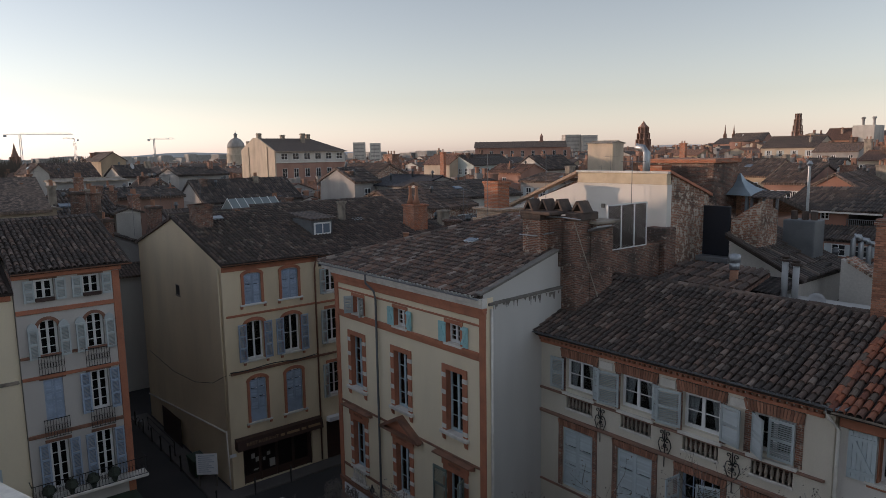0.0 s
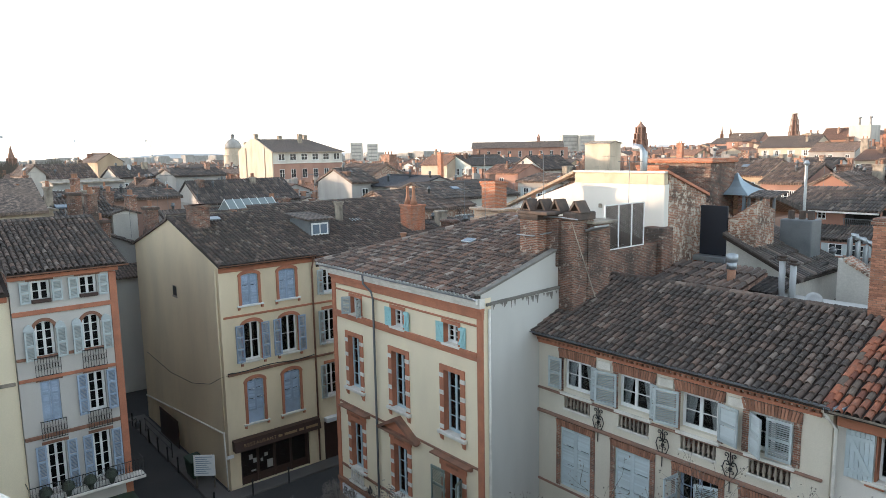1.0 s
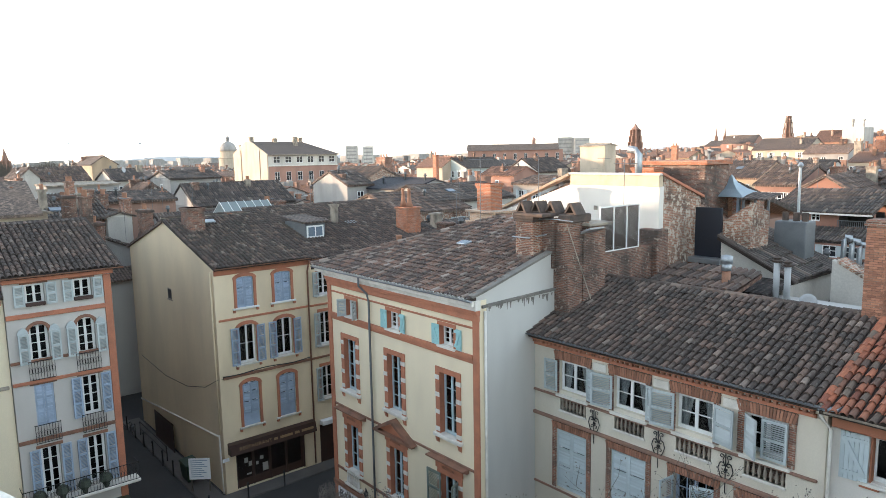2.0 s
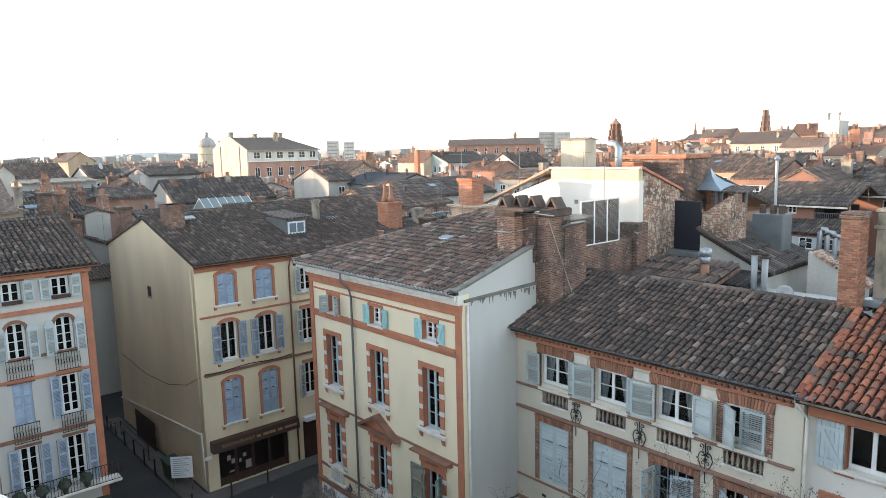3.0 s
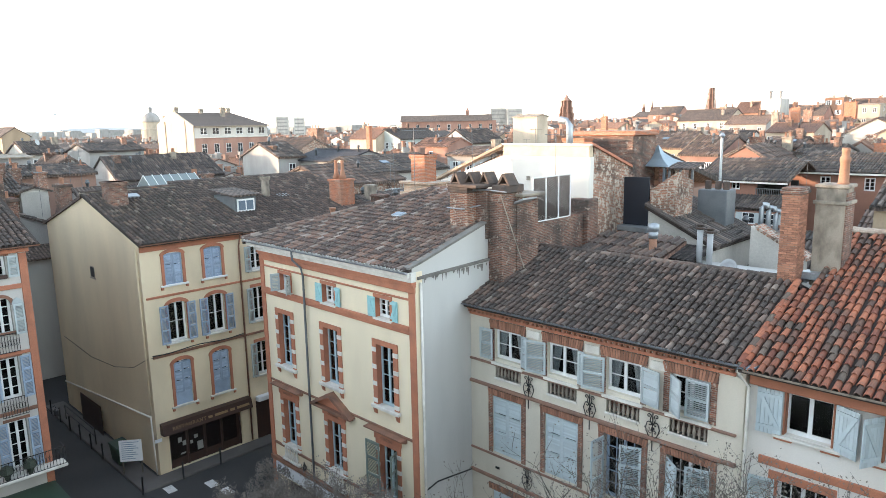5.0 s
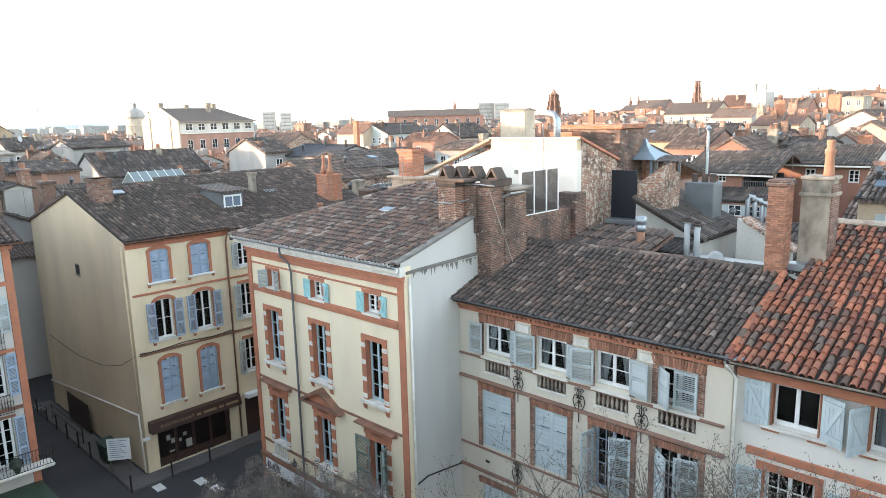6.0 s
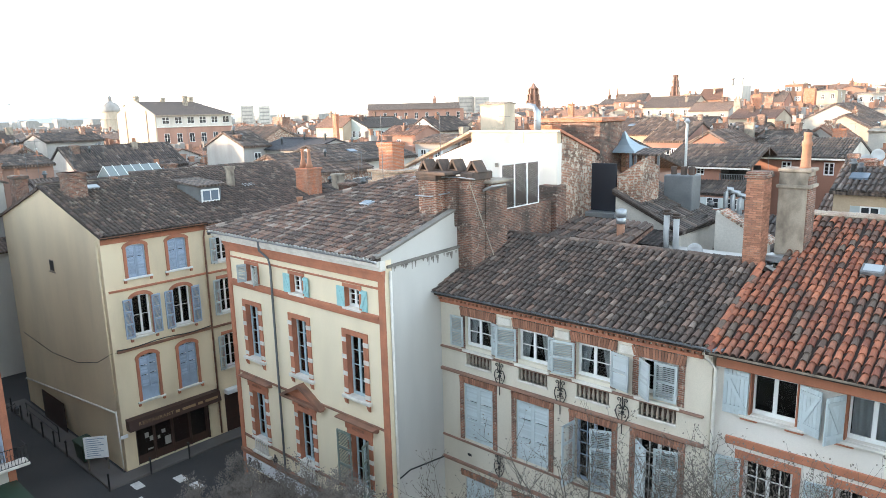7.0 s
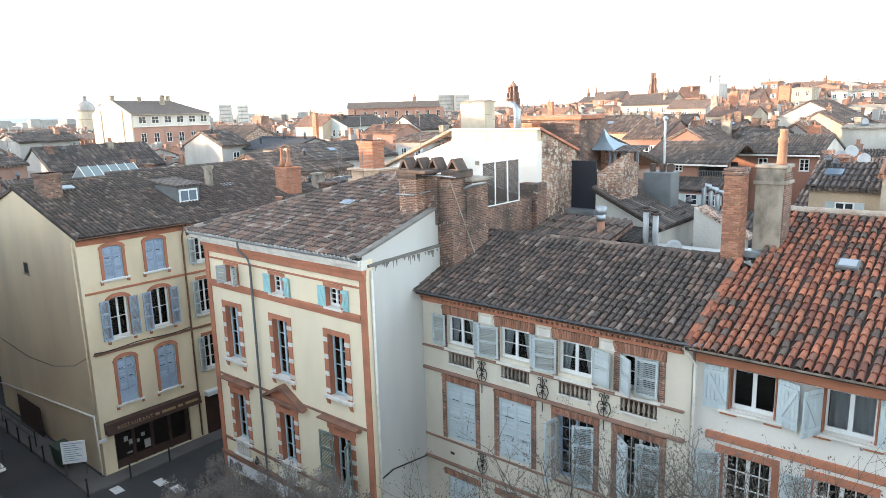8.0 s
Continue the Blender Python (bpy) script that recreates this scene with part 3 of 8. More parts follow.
def pipe(parent, pts, r=0.05, mat=None, label="", name="downpipe"):
    return part(name, Shape().tube(pts, r, 8), mat or ZINC, parent, label, smooth=True)


def ridge_tiles(parent, a, b, mat, r=0.12):
    """Half-round ridge tiles laid end over end on a mortar bed."""
    a, b = Vector(a), Vector(b)
    n = max(1, int((b - a).length / 0.42))
    d = (b - a).normalized()
    key = ("ridge", mat.name, round(r, 2))
    if key not in CACHE:
        s = Shape()
        arc = [math.pi * j / 6 for j in range(7)]
        s.rings([[(y, k * r * math.cos(t), k * r * math.sin(t)) for t in arc] + [(y, (k * r - 0.015) * math.cos(t), (k * r - 0.015) * math.sin(t)) for t in reversed(arc)] for y, k in ((0.0, 1.1), (0.46, 0.94))], True)
        CACHE[key] = s.mesh("ridge_tile", mat)
    bed = part("ridge", Shape().tube([a, b], r * 0.8, 8), CEMENT, parent, "row of half-round ridge tiles on mortar")
    turn = d.to_track_quat('X', 'Z').to_matrix().to_4x4()
    rj = random.Random(n)
    for i in range(n):
        put("ridge_tile", CACHE[key], bed, Matrix.Translation(a + (b - a) * (i / n)) @ turn @ pose(0, 0, 0.02, rj.uniform(-5, 5), rj.uniform(-2, 1), rj.uniform(-2, 2)))


def chimney(parent, x0, x1, y0, y1, z0, z1, mat, cap=True, pots=(), label="", capmat=None, flare=0.05):
    s = Shape().worn(x0, x1, y0, y1, z0, z1, 0.015)
    ch = part("chimney", s, mat, parent, label)
    if cap:
        c = Shape().worn(x0 - flare, x1 + flare, y0 - flare, y1 + flare, z1 - 0.22, z1 - 0.12, 0.012)
        c.worn(x0 - flare * 1.6, x1 + flare * 1.6, y0 - flare * 1.6, y1 + flare * 1.6, z1 - 0.12, z1, 0.015)
        part("cap", c, capmat or mat, ch)
    for px, py, h, r in pots:
        part("pot", Shape().lathe(px, py, [(r * 1.1, z1), (r * 1.15, z1 + 0.08), (r, z1 + 0.1), (r * 0.85, z1 + h * 0.85), (r * 1.05, z1 + h * 0.88), (r, z1 + h)], 10), POT, ch, "terracotta chimney pot", smooth=True)
    return ch


def aerial(x, y, z, h, rz=0.0, arms=7):
    """A television aerial on a thin mast."""
    t = thing("roof_aerial", at(x, y, z, rz), "thin grey metal television aerial on a mast", "aerial", "television aerials")
    part("mast", Shape().tube([(0, 0, -0.8), (0, 0, h)], 0.015, 6), DULL_ZINC, t)
    s = Shape().tube([(-0.5, 0, h - 0.15), (0.6, 0, h - 0.15)], 0.013, 5)
    for i in range(arms):
        xx = -0.48 + 1.05 * i / (arms - 1)
        l = 0.32 - 0.025 * i
        s.tube([(xx, -l, h - 0.15), (xx, l, h - 0.15)], 0.008, 4)
    part("antenna", s, DULL_ZINC, t)
    return t


# ---- ground ----
ground = tagged(new("ground", Shape().box(-3200, 2200, -1600, 3600, -0.5, -0.02).mesh("ground", ASPHALT)), "dark asphalt of the streets and square", "ground", kind="structure")
pavement = tagged(new("pavement", Shape().worn(-10.6, 40, -2.2, 3.2, -0.1, 0.12, 0.03).mesh("pavement", PAVING)), "grey slab pavement before the houses", "pavement", kind="structure")
kerb_l = tagged(new("pavement", Shape().worn(-34.0, -18.2, -3.9, -2.7, -0.1, 0.1, 0.03).worn(-18.3, -17.2, -3.9, 14, -0.1, 0.1, 0.03).mesh("pavement", PAVING)), "narrow grey pavement round the corner house", "pavement", kind="structure")
marks = Shape()
for i, (px, py) in enumerate(((-17.0, -3.0), (-15.4, -3.6), (-13.8, -4.2), (-15.9, -1.2), (-14.6, -1.0))):
    marks.box(px, px + 0.8, py, py + 0.5, -0.015, -0.012)
tagged(new("road_marking", marks.mesh("road_marking", ROAD_PAINT)), "worn white painted marks on the asphalt", "road marking", kind="structure")

# ---- corner house with the bar: cream front, red brick trim ----
C = thing("house", at(-10.45, 0, 0), "cream four-storey corner house with red brick trim and tiled roof", "house")
CW, CH = 10.55, 13.7
win_x = [1.77, 5.25, 8.75]
holes = [(x - 0.5, x + 0.5, 8.05, 10.55) for x in win_x] + [(x - 0.5, x + 0.5, 4.1, 6.4) for x in win_x] + [(x - 0.42, x + 0.42, 11.64, 12.44) for x in (2.0, 5.25, 8.72)]
holes += [(1.0, 4.2, 0.12, 2.2), (5.4, 9.6, 0.12, 2.2)]
part("wall", wall_shape(CW - 0.01, CH, holes), CREAM, C)
part("side_wall", Shape().prism([(0.36, 0), (14, 0), (14, 13.4), (4.0, 13.5), (0.36, 13.5)], CW - 0.36, CW, "x"), SIDE, C, "grey weathered rendered side wall")
part("gable_parapet", Shape().prism([(-0.1, 13.5), (4.05, 13.5), (4.05, 15.05), (0.35, 13.98), (-0.1, 13.86)], CW - 0.34, CW - 0.05, "x"), SIDE, C, "pale rendered strip of gable above the side wall")
part("coping", Shape().prism([(-0.3, 13.84), (0.3, 13.98), (4.05, 15.06), (4.05, 15.14), (0.28, 14.06), (-0.3, 13.92)], CW - 0.3, CW + 0.02, "x"), DARK_CEMENT, C, "cement coping on the gable slope")
part("drip_ledge", Shape().prism([(0.1, 13.42), (4.05, 13.52), (4.05, 13.62), (0.1, 13.52)], CW - 0.1, CW + 0.07, "x"), DARK_CEMENT, C, "dark streaked ledge across the side wall")
rng = random.Random(4)
for i in range(26):
    y = 0.3 + 3.6 * rng.random()
    d = 0.1 + 0.28 * rng.random() ** 2
    w2 = 0.03 + 0.04 * rng.random()
    part("drip_stain", Shape().prism([(y - w2, 13.45), (y + w2, 13.45), (y + w2 * 0.3, 13.45 - d), (y - w2 * 0.3, 13.45 - d)], CW + 0.001 + 0.0002 * i, CW + 0.004 + 0.0002 * i, "x"), DARK_CEMENT, C, "dark run-off stain below the ledge")
part("back_wall", Shape().box(0, CW - 0.36, 13.7, 14.0, 0, 13.4), SIDE, C)
part("left_wall", Shape().box(0, 0.35, 0.36, 13.7, 0, 13.4), CREAM, C)
part("side_pipe", Shape().tube([(CW + 0.06, 0.22, 13.3), (CW + 0.06, 0.22, 0.2)], 0.055, 8), STONE, C, "pale downpipe at the house corner", smooth=True)
part("cable", Shape().tube([(CW + 0.03, 0.2, 5.1), (CW + 0.03, 0.9, 5.25), (CW + 0.03, 2.9, 5.0)], 0.03, 6), BLACK, C, "black cable along the side wall")
for xa, xb in ((-0.02, 0.28), (CW - 0.34, CW - 0.02)):
    part("quoin", Shape().worn(xa, xb, -0.06, 0.015, 0.1, 13.05, 0.012), BRICK_PAINT, C, "red brick corner strip")
band(C, 0.28, CW - 0.34, 11.30, 11.44, 0.05, BRICK_PAINT)
band(C, 0.28, CW - 0.34, 11.44, 11.62, 0.09, BRICK_PAINT)
band(C, 0.28, CW - 0.34, 12.60, 12.68, 0.04, BRICK_PAINT)
band(C, 0.0, CW + 0.0, 12.92, 13.14, 0.09, BRICK_PAINT, "cornice")
band(C, 0.0, CW + 0.02, 13.14, 13.24, 0.15, BRICK_PAINT, "cornice")
band(C, 0.0, CW + 0.03, 13.24, 13.36, 0.21, BRICK_PAINT, "cornice")
band(C, -0.08, CW + 0.05, 13.36, 13.72, 0.25, STONE, "cornice")
band(C, 0.28, CW - 0.34, 7.08, 7.17, 0.06, BROWN_BAND)
band(C, 0.28, CW - 0.34, 3.84, 3.96, 0.06, BROWN_BAND)
band(C, 0.0, CW, 3.0, 3.2, 0.16, BROWN_BAND, "cornice")
gutter(C, -0.7, CW + 0.05, -0.46, 13.76, ZINC, 0.065)
part("fascia", Shape().worn(-0.6, CW, -0.38, -0.255, 13.52, 13.72, 0.015), STONE, C, "white eave board")
EAVE_TILE = Shape().rings([[(0.09 * k * math.cos(math.pi * j / 6), y, 0.09 * k * math.sin(math.pi * j / 6)) for j in range(7)] + [(0.07 * k * math.cos(math.pi * j / 6), y, 0.07 * k * math.sin(math.pi * j / 6)) for j in range(6, -1, -1)] for y, k in ((-0.1, 1.0), (0.3, 0.95))], True).mesh("eave_tile", SIDE)
for i in range(46):
    put("eave_tile", EAVE_TILE, C, at(-0.55 + i * 0.238, -0.40, 13.75))
pipe(C, [(3.25, -0.4, 13.72), (3.25, -0.38, 13.3), (3.5, -0.14, 12.95), (3.6, -0.12, 12.6), (3.6, -0.12, 0.3)], 0.05, DULL_ZINC, "grey metal downpipe on the front")
for x in win_x:
    for za, zb in ((8.05, 10.55), (4.1, 6.4)):
        surround(C, x - 0.5, x + 0.5, za, zb, 0.24, 0.2, BRICK_PAINT)
        for k in range(4):
            z = zb - 0.22 - k * (zb - za - 0.4) / 3.0
            for sx in (-1, 1):
                a, b = sorted((x + sx * 0.49, x + sx * 0.76))
                part("stone_block", Shape().worn(a, b, -0.075, 0.2, z - 0.1, z + 0.08, 0.012), STONE, C, "white stone block in the brick jamb")
        window(C, x - 0.49, x + 0.49, za, zb, 0.2, rows=4 if za > 7 else 3, mat=FRAME_BLUE)
    sill(C, x - 0.82, x + 0.82, 8.05, STONE, 0.16, 0.13)
    for sx in (-0.72, 0.6):
        part("bracket", Shape().prism([(-0.13, 7.92), (0.01, 7.92), (0.01, 7.62), (-0.06, 7.68)], x + sx, x + sx + 0.13, "x"), BRICK_PAINT, C)
    sill(C, x - 0.75, x + 0.75, 4.1, STONE, 0.12, 0.1)
    balusters(C, x - 0.55, x + 0.55, 3.42, 3.98, STONE, 7, -0.1)
    part("balustrade_rail", Shape().worn(x - 0.7, x + 0.7, -0.18, 0.0, 3.3, 3.42, 0.015), STONE, C)
    part("lintel_panel", Shape().worn(x - 0.8, x + 0.8, -0.09, 0.0, 6.6, 6.98, 0.015), BRICK_PAINT, C, "red panel over the window")
    for k in range(5):
        part("lintel_ornament", Shape().tube([(x - 0.3 + k * 0.15 + 0.05 * math.cos(a), -0.1, 6.72 + 0.05 * math.sin(a)) for a in [j * math.pi / 4 for j in range(8)]], 0.014, 4), BROWN_BAND, C)
for x in (win_x[0], win_x[2]):
    part("window_cornice", Shape().prism([(-0.34, 7.08), (-0.34, 7.03), (-0.1, 6.92), (0.0, 6.92), (0.0, 7.1)], x - 1.12, x + 1.12, "x"), BROWN_BAND, C, "projecting cornice over the window")
x = win_x[1]
part("pediment", Shape().prism([(x - 1.35, 6.98), (x + 1.35, 6.98), (x, 7.72)], -0.1, 0.0), BRICK_PAINT, C, "triangular brick pediment")
part("pediment_moulding", Shape().prism([(x - 1.45, 6.98), (x - 1.2, 6.98), (x, 7.6), (x, 7.78)], -0.32, -0.003).prism([(x + 1.45, 6.98), (x, 7.78), (x, 7.6), (x + 1.2, 6.98)], -0.32, -0.003).box(x - 1.4, x + 1.4, -0.28, -0.101, 6.9, 7.02), BROWN_BAND, C, "projecting pediment moulding")
for x, left, right in ((2.0, 100, -75), (5.25, 178, -155), (8.72, 178, -150)):
    surround(C, x - 0.42, x + 0.42, 11.64, 12.44, 0.12, 0.14, BRICK_PAINT, 0.04)
    window(C, x - 0.41, x + 0.41, 11.64, 12.44, 0.18, rows=3, mat=FRAME, shutters=((x - 0.42, 0.44, left), (x + 0.42, 0.44, 3 if x > 8 else 8)) if x > 3 else ((x - 0.42, 0.42, 115), (x + 0.42, 0.42, 62)), kind="plank" if x > 3 else "louvre", smat=SHUTTER_TEAL if x > 3 else SHUTTER_GREY)
    sill(C, x - 0.55, x + 0.55, 11.64, STONE, 0.1, 0.08)
shutter(C, 8.25, -0.06, 4.1, 0.82, 2.3, 178, "louvre", SHUTTER_OLIVE)
shutter(C, 9.25, -0.06, 4.1, 0.5, 2.3, 70, "louvre", SHUTTER_OLIVE)
part("lamp_bracket", Shape().lathe(2.9, -0.15, [(0.02, 3.3), (0.09, 3.36), (0.11, 3.5), (0.05, 3.62), (0.015, 3.75)], 8), IRON, C, "small black wall ornament")
# bar sign and ground floor
signb = part("sign_board", Shape().worn(0.35, 9.9, -0.12, -0.003, 2.35, 2.92, 0.02), SIGN_WHITE, C, "white sign board with black lettering")


def letters(text, size, m, parent, mat, depth=0.01):
    cu = bpy.data.curves.new("lettering", 'FONT')
    cu.body, cu.size, cu.extrude, cu.space_character = text, size, depth, 1.25
    cu.align_y = 'CENTER'
    ob = new("lettering_curve", cu)
    dg = bpy.context.evaluated_depsgraph_get()
    me = bpy.data.meshes.new_from_object(ob.evaluated_get(dg))
    bpy.data.objects.remove(ob)
    me.materials.clear()
    me.materials.append(mat)
    return put("lettering", me, parent, m)


letters("BAR", 0.52, pose(0.55, -0.135, 2.63, 90, 0, 0), signb, BLACK)
part("shop_window", Shape().box(1.0, 4.2, 0.22, 0.26, 0.12, 2.2).box(5.4, 9.6, 0.22, 0.26, 0.12, 2.2), BROWN_WOOD, C, "dark bar front below the sign")
# roof: front slope, hip to the street, back slope
tilt = math.degrees(math.atan(0.28))
L1 = 7.5 / math.cos(math.atan(0.28))
hipx = 5.4
roof_plane(C, slope_frame(-0.85, -0.4, 13.76, 0, tilt), CW + 0.8, L1, BROWN_TILE, keep=[(0, 0), (CW + 0.78, 0), (CW + 0.78, L1), (hipx, L1)], pieces=(5.5, 12, 0.0, 4.2), seed=3, label="hipped roof of weathered brown clay tiles")
part("roof_back", Shape().prism([(7.1, 15.78), (14.2, 13.5), (14.2, 13.4), (7.1, 15.6)], hipx - 0.85, CW - 0.1, "x"), ROOF_A, C)
part("roof_hip", Shape().add([(-0.85, -0.4, 13.72), (hipx - 0.85, 7.1, 15.75), (-0.85, 14.2, 13.45), (-0.85, -0.4, 13.55), (hipx - 0.85, 7.1, 15.5), (-0.85, 14.2, 13.3)], [(0, 1, 2), (5, 4, 3), (0, 2, 5, 3), (0, 3, 4, 1), (1, 4, 5, 2)])
     .add([(hipx - 0.85, 7.1, 15.75), (hipx, 14.2, 13.45), (-0.85, 14.2, 13.45), (hipx - 0.85, 7.1, 15.5), (hipx, 14.2, 13.3), (-0.85, 14.2, 13.3)], [(0, 1, 2), (5, 4, 3)]), ROOF_A, C)
ridge_tiles(C, (-0.85, -0.4, 13.8), (hipx - 0.85, 7.1, 15.86), BROWN_TILE)
ridge_tiles(C, (hipx - 0.85, 7.1, 15.86), (CW - 0.1, 7.1, 15.86), BROWN_TILE)
sk = part("skylight", Shape().worn(0, 0.62, 0, 0.42, 0.02, 0.16, 0.02), ZINC, C, "small zinc roof light", slope_frame(5.35, 3.5, 14.86, 0, tilt))
part("pane", Shape().box(0.06, 0.56, 0.05, 0.37, 0.162, 0.17), SOLAR, sk)
ch = chimney(C, 2.72, 3.72, 7.2, 8.0, 14.6, 17.45, ORANGE_BRICK, label="orange brick chimney stack lit by the sun")
part("chimney_base", Shape().worn(2.35, 4.25, 7.0, 8.2, 14.6, 16.0, 0.03), PALE_BRICK, C, "pale rendered chimney base")
part("chimney_ledge", Shape().worn(2.1, 4.4, 6.9, 8.3, 16.0, 16.12, 0.02).worn(2.2, 4.4, 6.85, 6.98, 15.45, 15.6, 0.02), PALE_BRICK, C)
part("chimney_pot", Shape().lathe(1.3, 3.3, [(0.14, 14.5), (0.14, 14.95), (0.17, 15.0), (0.17, 15.06)], 10), POT, C, "small terracotta vent pot")
# sooty chimney stacks on the party wall
stA = chimney(C, 9.06, 10.0, 3.4, 4.5, 14.3, 16.45, BRICK, label="brick chimney stack with sooty cap", capmat=SOOT)
part("flashing", Shape().worn(8.9, 9.9, 3.15, 3.4, 14.5, 14.75, 0.02), ZINC, C)
stB = chimney(C, 10.3, 11.25, 4.05, 5.3, 12.6, 16.2, OLD_BRICK, cap=False, label="old brick chimney stack on the party wall")
part("chimney_shoulder", Shape().worn(10.01, 10.6, 3.9, 5.4, 14.4, 16.3, 0.02), OLD_BRICK, C)
part("cap_slab", Shape().worn(8.98, 10.6, 3.3, 4.7, 16.44, 16.57, 0.03).worn(10.7, 11.35, 4.05, 5.3, 16.22, 16.53, 0.03), SOOT, C, "sooty slab on the chimneys")
stC = chimney(C, 10.55, 11.3, 4.9, 6.3, 12.8, 16.05, OLD_BRICK, cap=False, label="dark sooty brick chimney stack")
part("cap_slab", Shape().worn(10.5, 11.65, 4.85, 6.35, 16.05, 16.15, 0.02), CEMENT, C)
part("bent_flashing", Shape().prism([(11.3, 15.75), (11.75, 15.95), (11.75, 16.02), (11.3, 15.85)], 4.7, 5.6), ZINC, C)


def tent_pot(parent, x, y, z, r=0.3):
    """A chimney hood of two leaning clay slabs with a hole below the peak."""
    s = Shape()
    for k in (-1, 1):
        s.prism([(k * r, 0), (k * (r - 0.1), 0), (0, 0.34), (k * 0.05, 0.44)], -0.3, 0.3)
    s.box(-r * 0.5, r * 0.5, -0.28, 0.28, 0, 0.05)
    part("chimney_hood", s, SOOT, parent, "sooty triangular clay chimney hood", at(x, y, z, 0))


for hx, hy in ((9.3, 3.75), (9.75, 4.1), (10.3, 4.35)):
    tent_pot(C, hx, hy, 16.58, 0.29)
tent_pot(C, 11.08, 4.6, 16.53, 0.33)
part("tie_rod", Shape().tube([(8.95, 3.34, 15.6), (9.8, 3.34, 15.6), (10.35, 4.0, 15.75)], 0.025, 5).tube([(8.9, 3.3, 16.35), (10.7, 3.9, 16.35), (11.5, 4.0, 16.3)], 0.025, 5), ZINC, C)
part("stay_wire", Shape().tube([(11.2, 4.0, 16.2), (11.9, 4.6, 13.3)], 0.02, 5), CEMENT, C)
# low brick party wall with the lattice screen
part("party_wall", Shape().box(CW - 0.1, CW + 0.25, 6.3, 11.0, 12.6, 14.72).worn(CW - 0.5, CW + 0.5, 10.4, 11.3, 12.6, 15.4, 0.03), OLD_BRICK, C, "low rough brick party wall")
scr = thing("trellis_screen", at(0.22, 6.75, 14.72, 90), "white metal lattice screen standing on the brick party wall", "lattice screen")
sh = Shape()
for xx in (0, 0.93, 1.86, 2.75):
    sh.box(xx - 0.03, xx + 0.03, -0.03, 0.03, 0, 1.9)
for zz in (0.0, 1.87):
    sh.box(0, 2.75, -0.025, 0.025, zz, zz + 0.05)
part("frame", sh, FRAME, scr)
for i in range(3):
    lat = Shape()
    xa, xb = 0.03 + i * 0.92, 0.9 + i * 0.92
    for k in range(-26, 14):
        for sgn in (1, -1):
            p = []
            for zz in (0.05, 1.87):
                xx = xa + k * 0.1 + zz * 1.0 if sgn > 0 else xb - k * 0.1 - zz * 1.0
                p.append((xx, zz))
            (x1, z1), (x2, z2) = p
            ts = sorted(((xa - x1) / (x2 - x1), (xb - x1) / (x2 - x1)))
            t0, t1 = max(0, ts[0]), min(1, ts[1])
            if t1 - t0 > 0.02:
                a, b = (x1 + (x2 - x1) * t0, z1 + (z2 - z1) * t0), (x1 + (x2 - x1) * t1, z1 + (z2 - z1) * t1)
                y = 0.008 * sgn
                lat.prism([(a[0] - 0.026, a[1]), (a[0] + 0.026, a[1]), (b[0] + 0.026, b[1]), (b[0] - 0.026, b[1])], y - 0.005, y + 0.005)
    part("lattice_panel", lat, LATTICE, scr, "weathered diagonal lattice")

# ---- white sunlit house behind ----
B = thing("house", at(0.3, 10.95, 0), "white rendered house with brick side lit by the sun", "house")
part("wall", Shape().prism([(-10.3, 0), (0, 0), (0, 17.3), (-5.1, 17.3), (-10.3, 15.6)], 0, 0.35), WHITE_WALL, B, "white sunlit rendered wall")
part("parapet", Shape().worn(-5.1, -0.01, -0.03, 0.3, 17.3, 17.8, 0.02), plain("yellowed_render", (0.62, 0.52, 0.37), 0.85, 40, 0.1, (0.42, 0.33, 0.22), 1.5, 0.6), B, "yellowed parapet strip")
part("coping", Shape().worn(-5.2, 0.08, -0.1, 0.4, 17.8, 17.9, 0.02).box(-5.1, 0.0, -0.05, -0.031, 17.24, 17.3), STONE, B)
part("verge", Shape().prism([(-10.6, 15.6), (-5.15, 17.74), (-5.15, 17.88), (-10.6, 15.74)], -0.12, 0.4), PALE_BRICK, B, "sloping tiled verge")
part("side_wall", Shape().prism([(0.35, 0), (3.6, 0), (3.6, 16.7), (0.35, 17.8)], -0.35, 0.0, "x"), RUBBLE, B, "rough brick side wall with plaster remains")
part("side_coping", Shape().prism([(0.1, 17.84), (3.75, 16.62), (3.75, 16.75), (0.1, 17.96)], -0.4, 0.1, "x"), BRICK_PAINT, B)
part("roof", Shape().prism([(0.4, 17.6), (3.6, 16.5), (9, 14.7), (9, 14.5), (0.4, 17.4)], -5.1, -0.41, "x"), ROOF_A, B)
part("side_roof", Shape().prism([(-10.4, 15.5), (-5.12, 17.55), (-5.12, 17.3), (-10.4, 15.25)], 0.4, 8.6), ROOF_A, B, "tiled slope behind the verge")
part("back_wall", Shape().box(-10.3, 0, 8.7, 9, 0, 14.5), WHITE_WALL, B)
part("flat_top", Shape().box(-5.1, -0.35, 0.3, 1.2, 17.45, 17.72), CEMENT, B)
part("junction_box", Shape().worn(-3.6, -3.4, -0.06, -0.003, 16.1, 16.3, 0.01), CEMENT, B)
pipe(B, [(-2.2, 1.6, 17.2), (-2.2, 1.6, 18.75), (-2.35, 1.55, 18.95), (-2.7, 1.42, 19.02)], 0.18, ZINC, "bent metal flue", "flue")
chimney(B, -5.6, -4.2, 6.0, 6.8, 15.5, 18.0, ORANGE_BRICK, label="orange brick chimney stack")
D2 = thing("house", at(-5.5, 18.5, 0), "dark brick house with a tall chimney wall and tiled roof", "house")
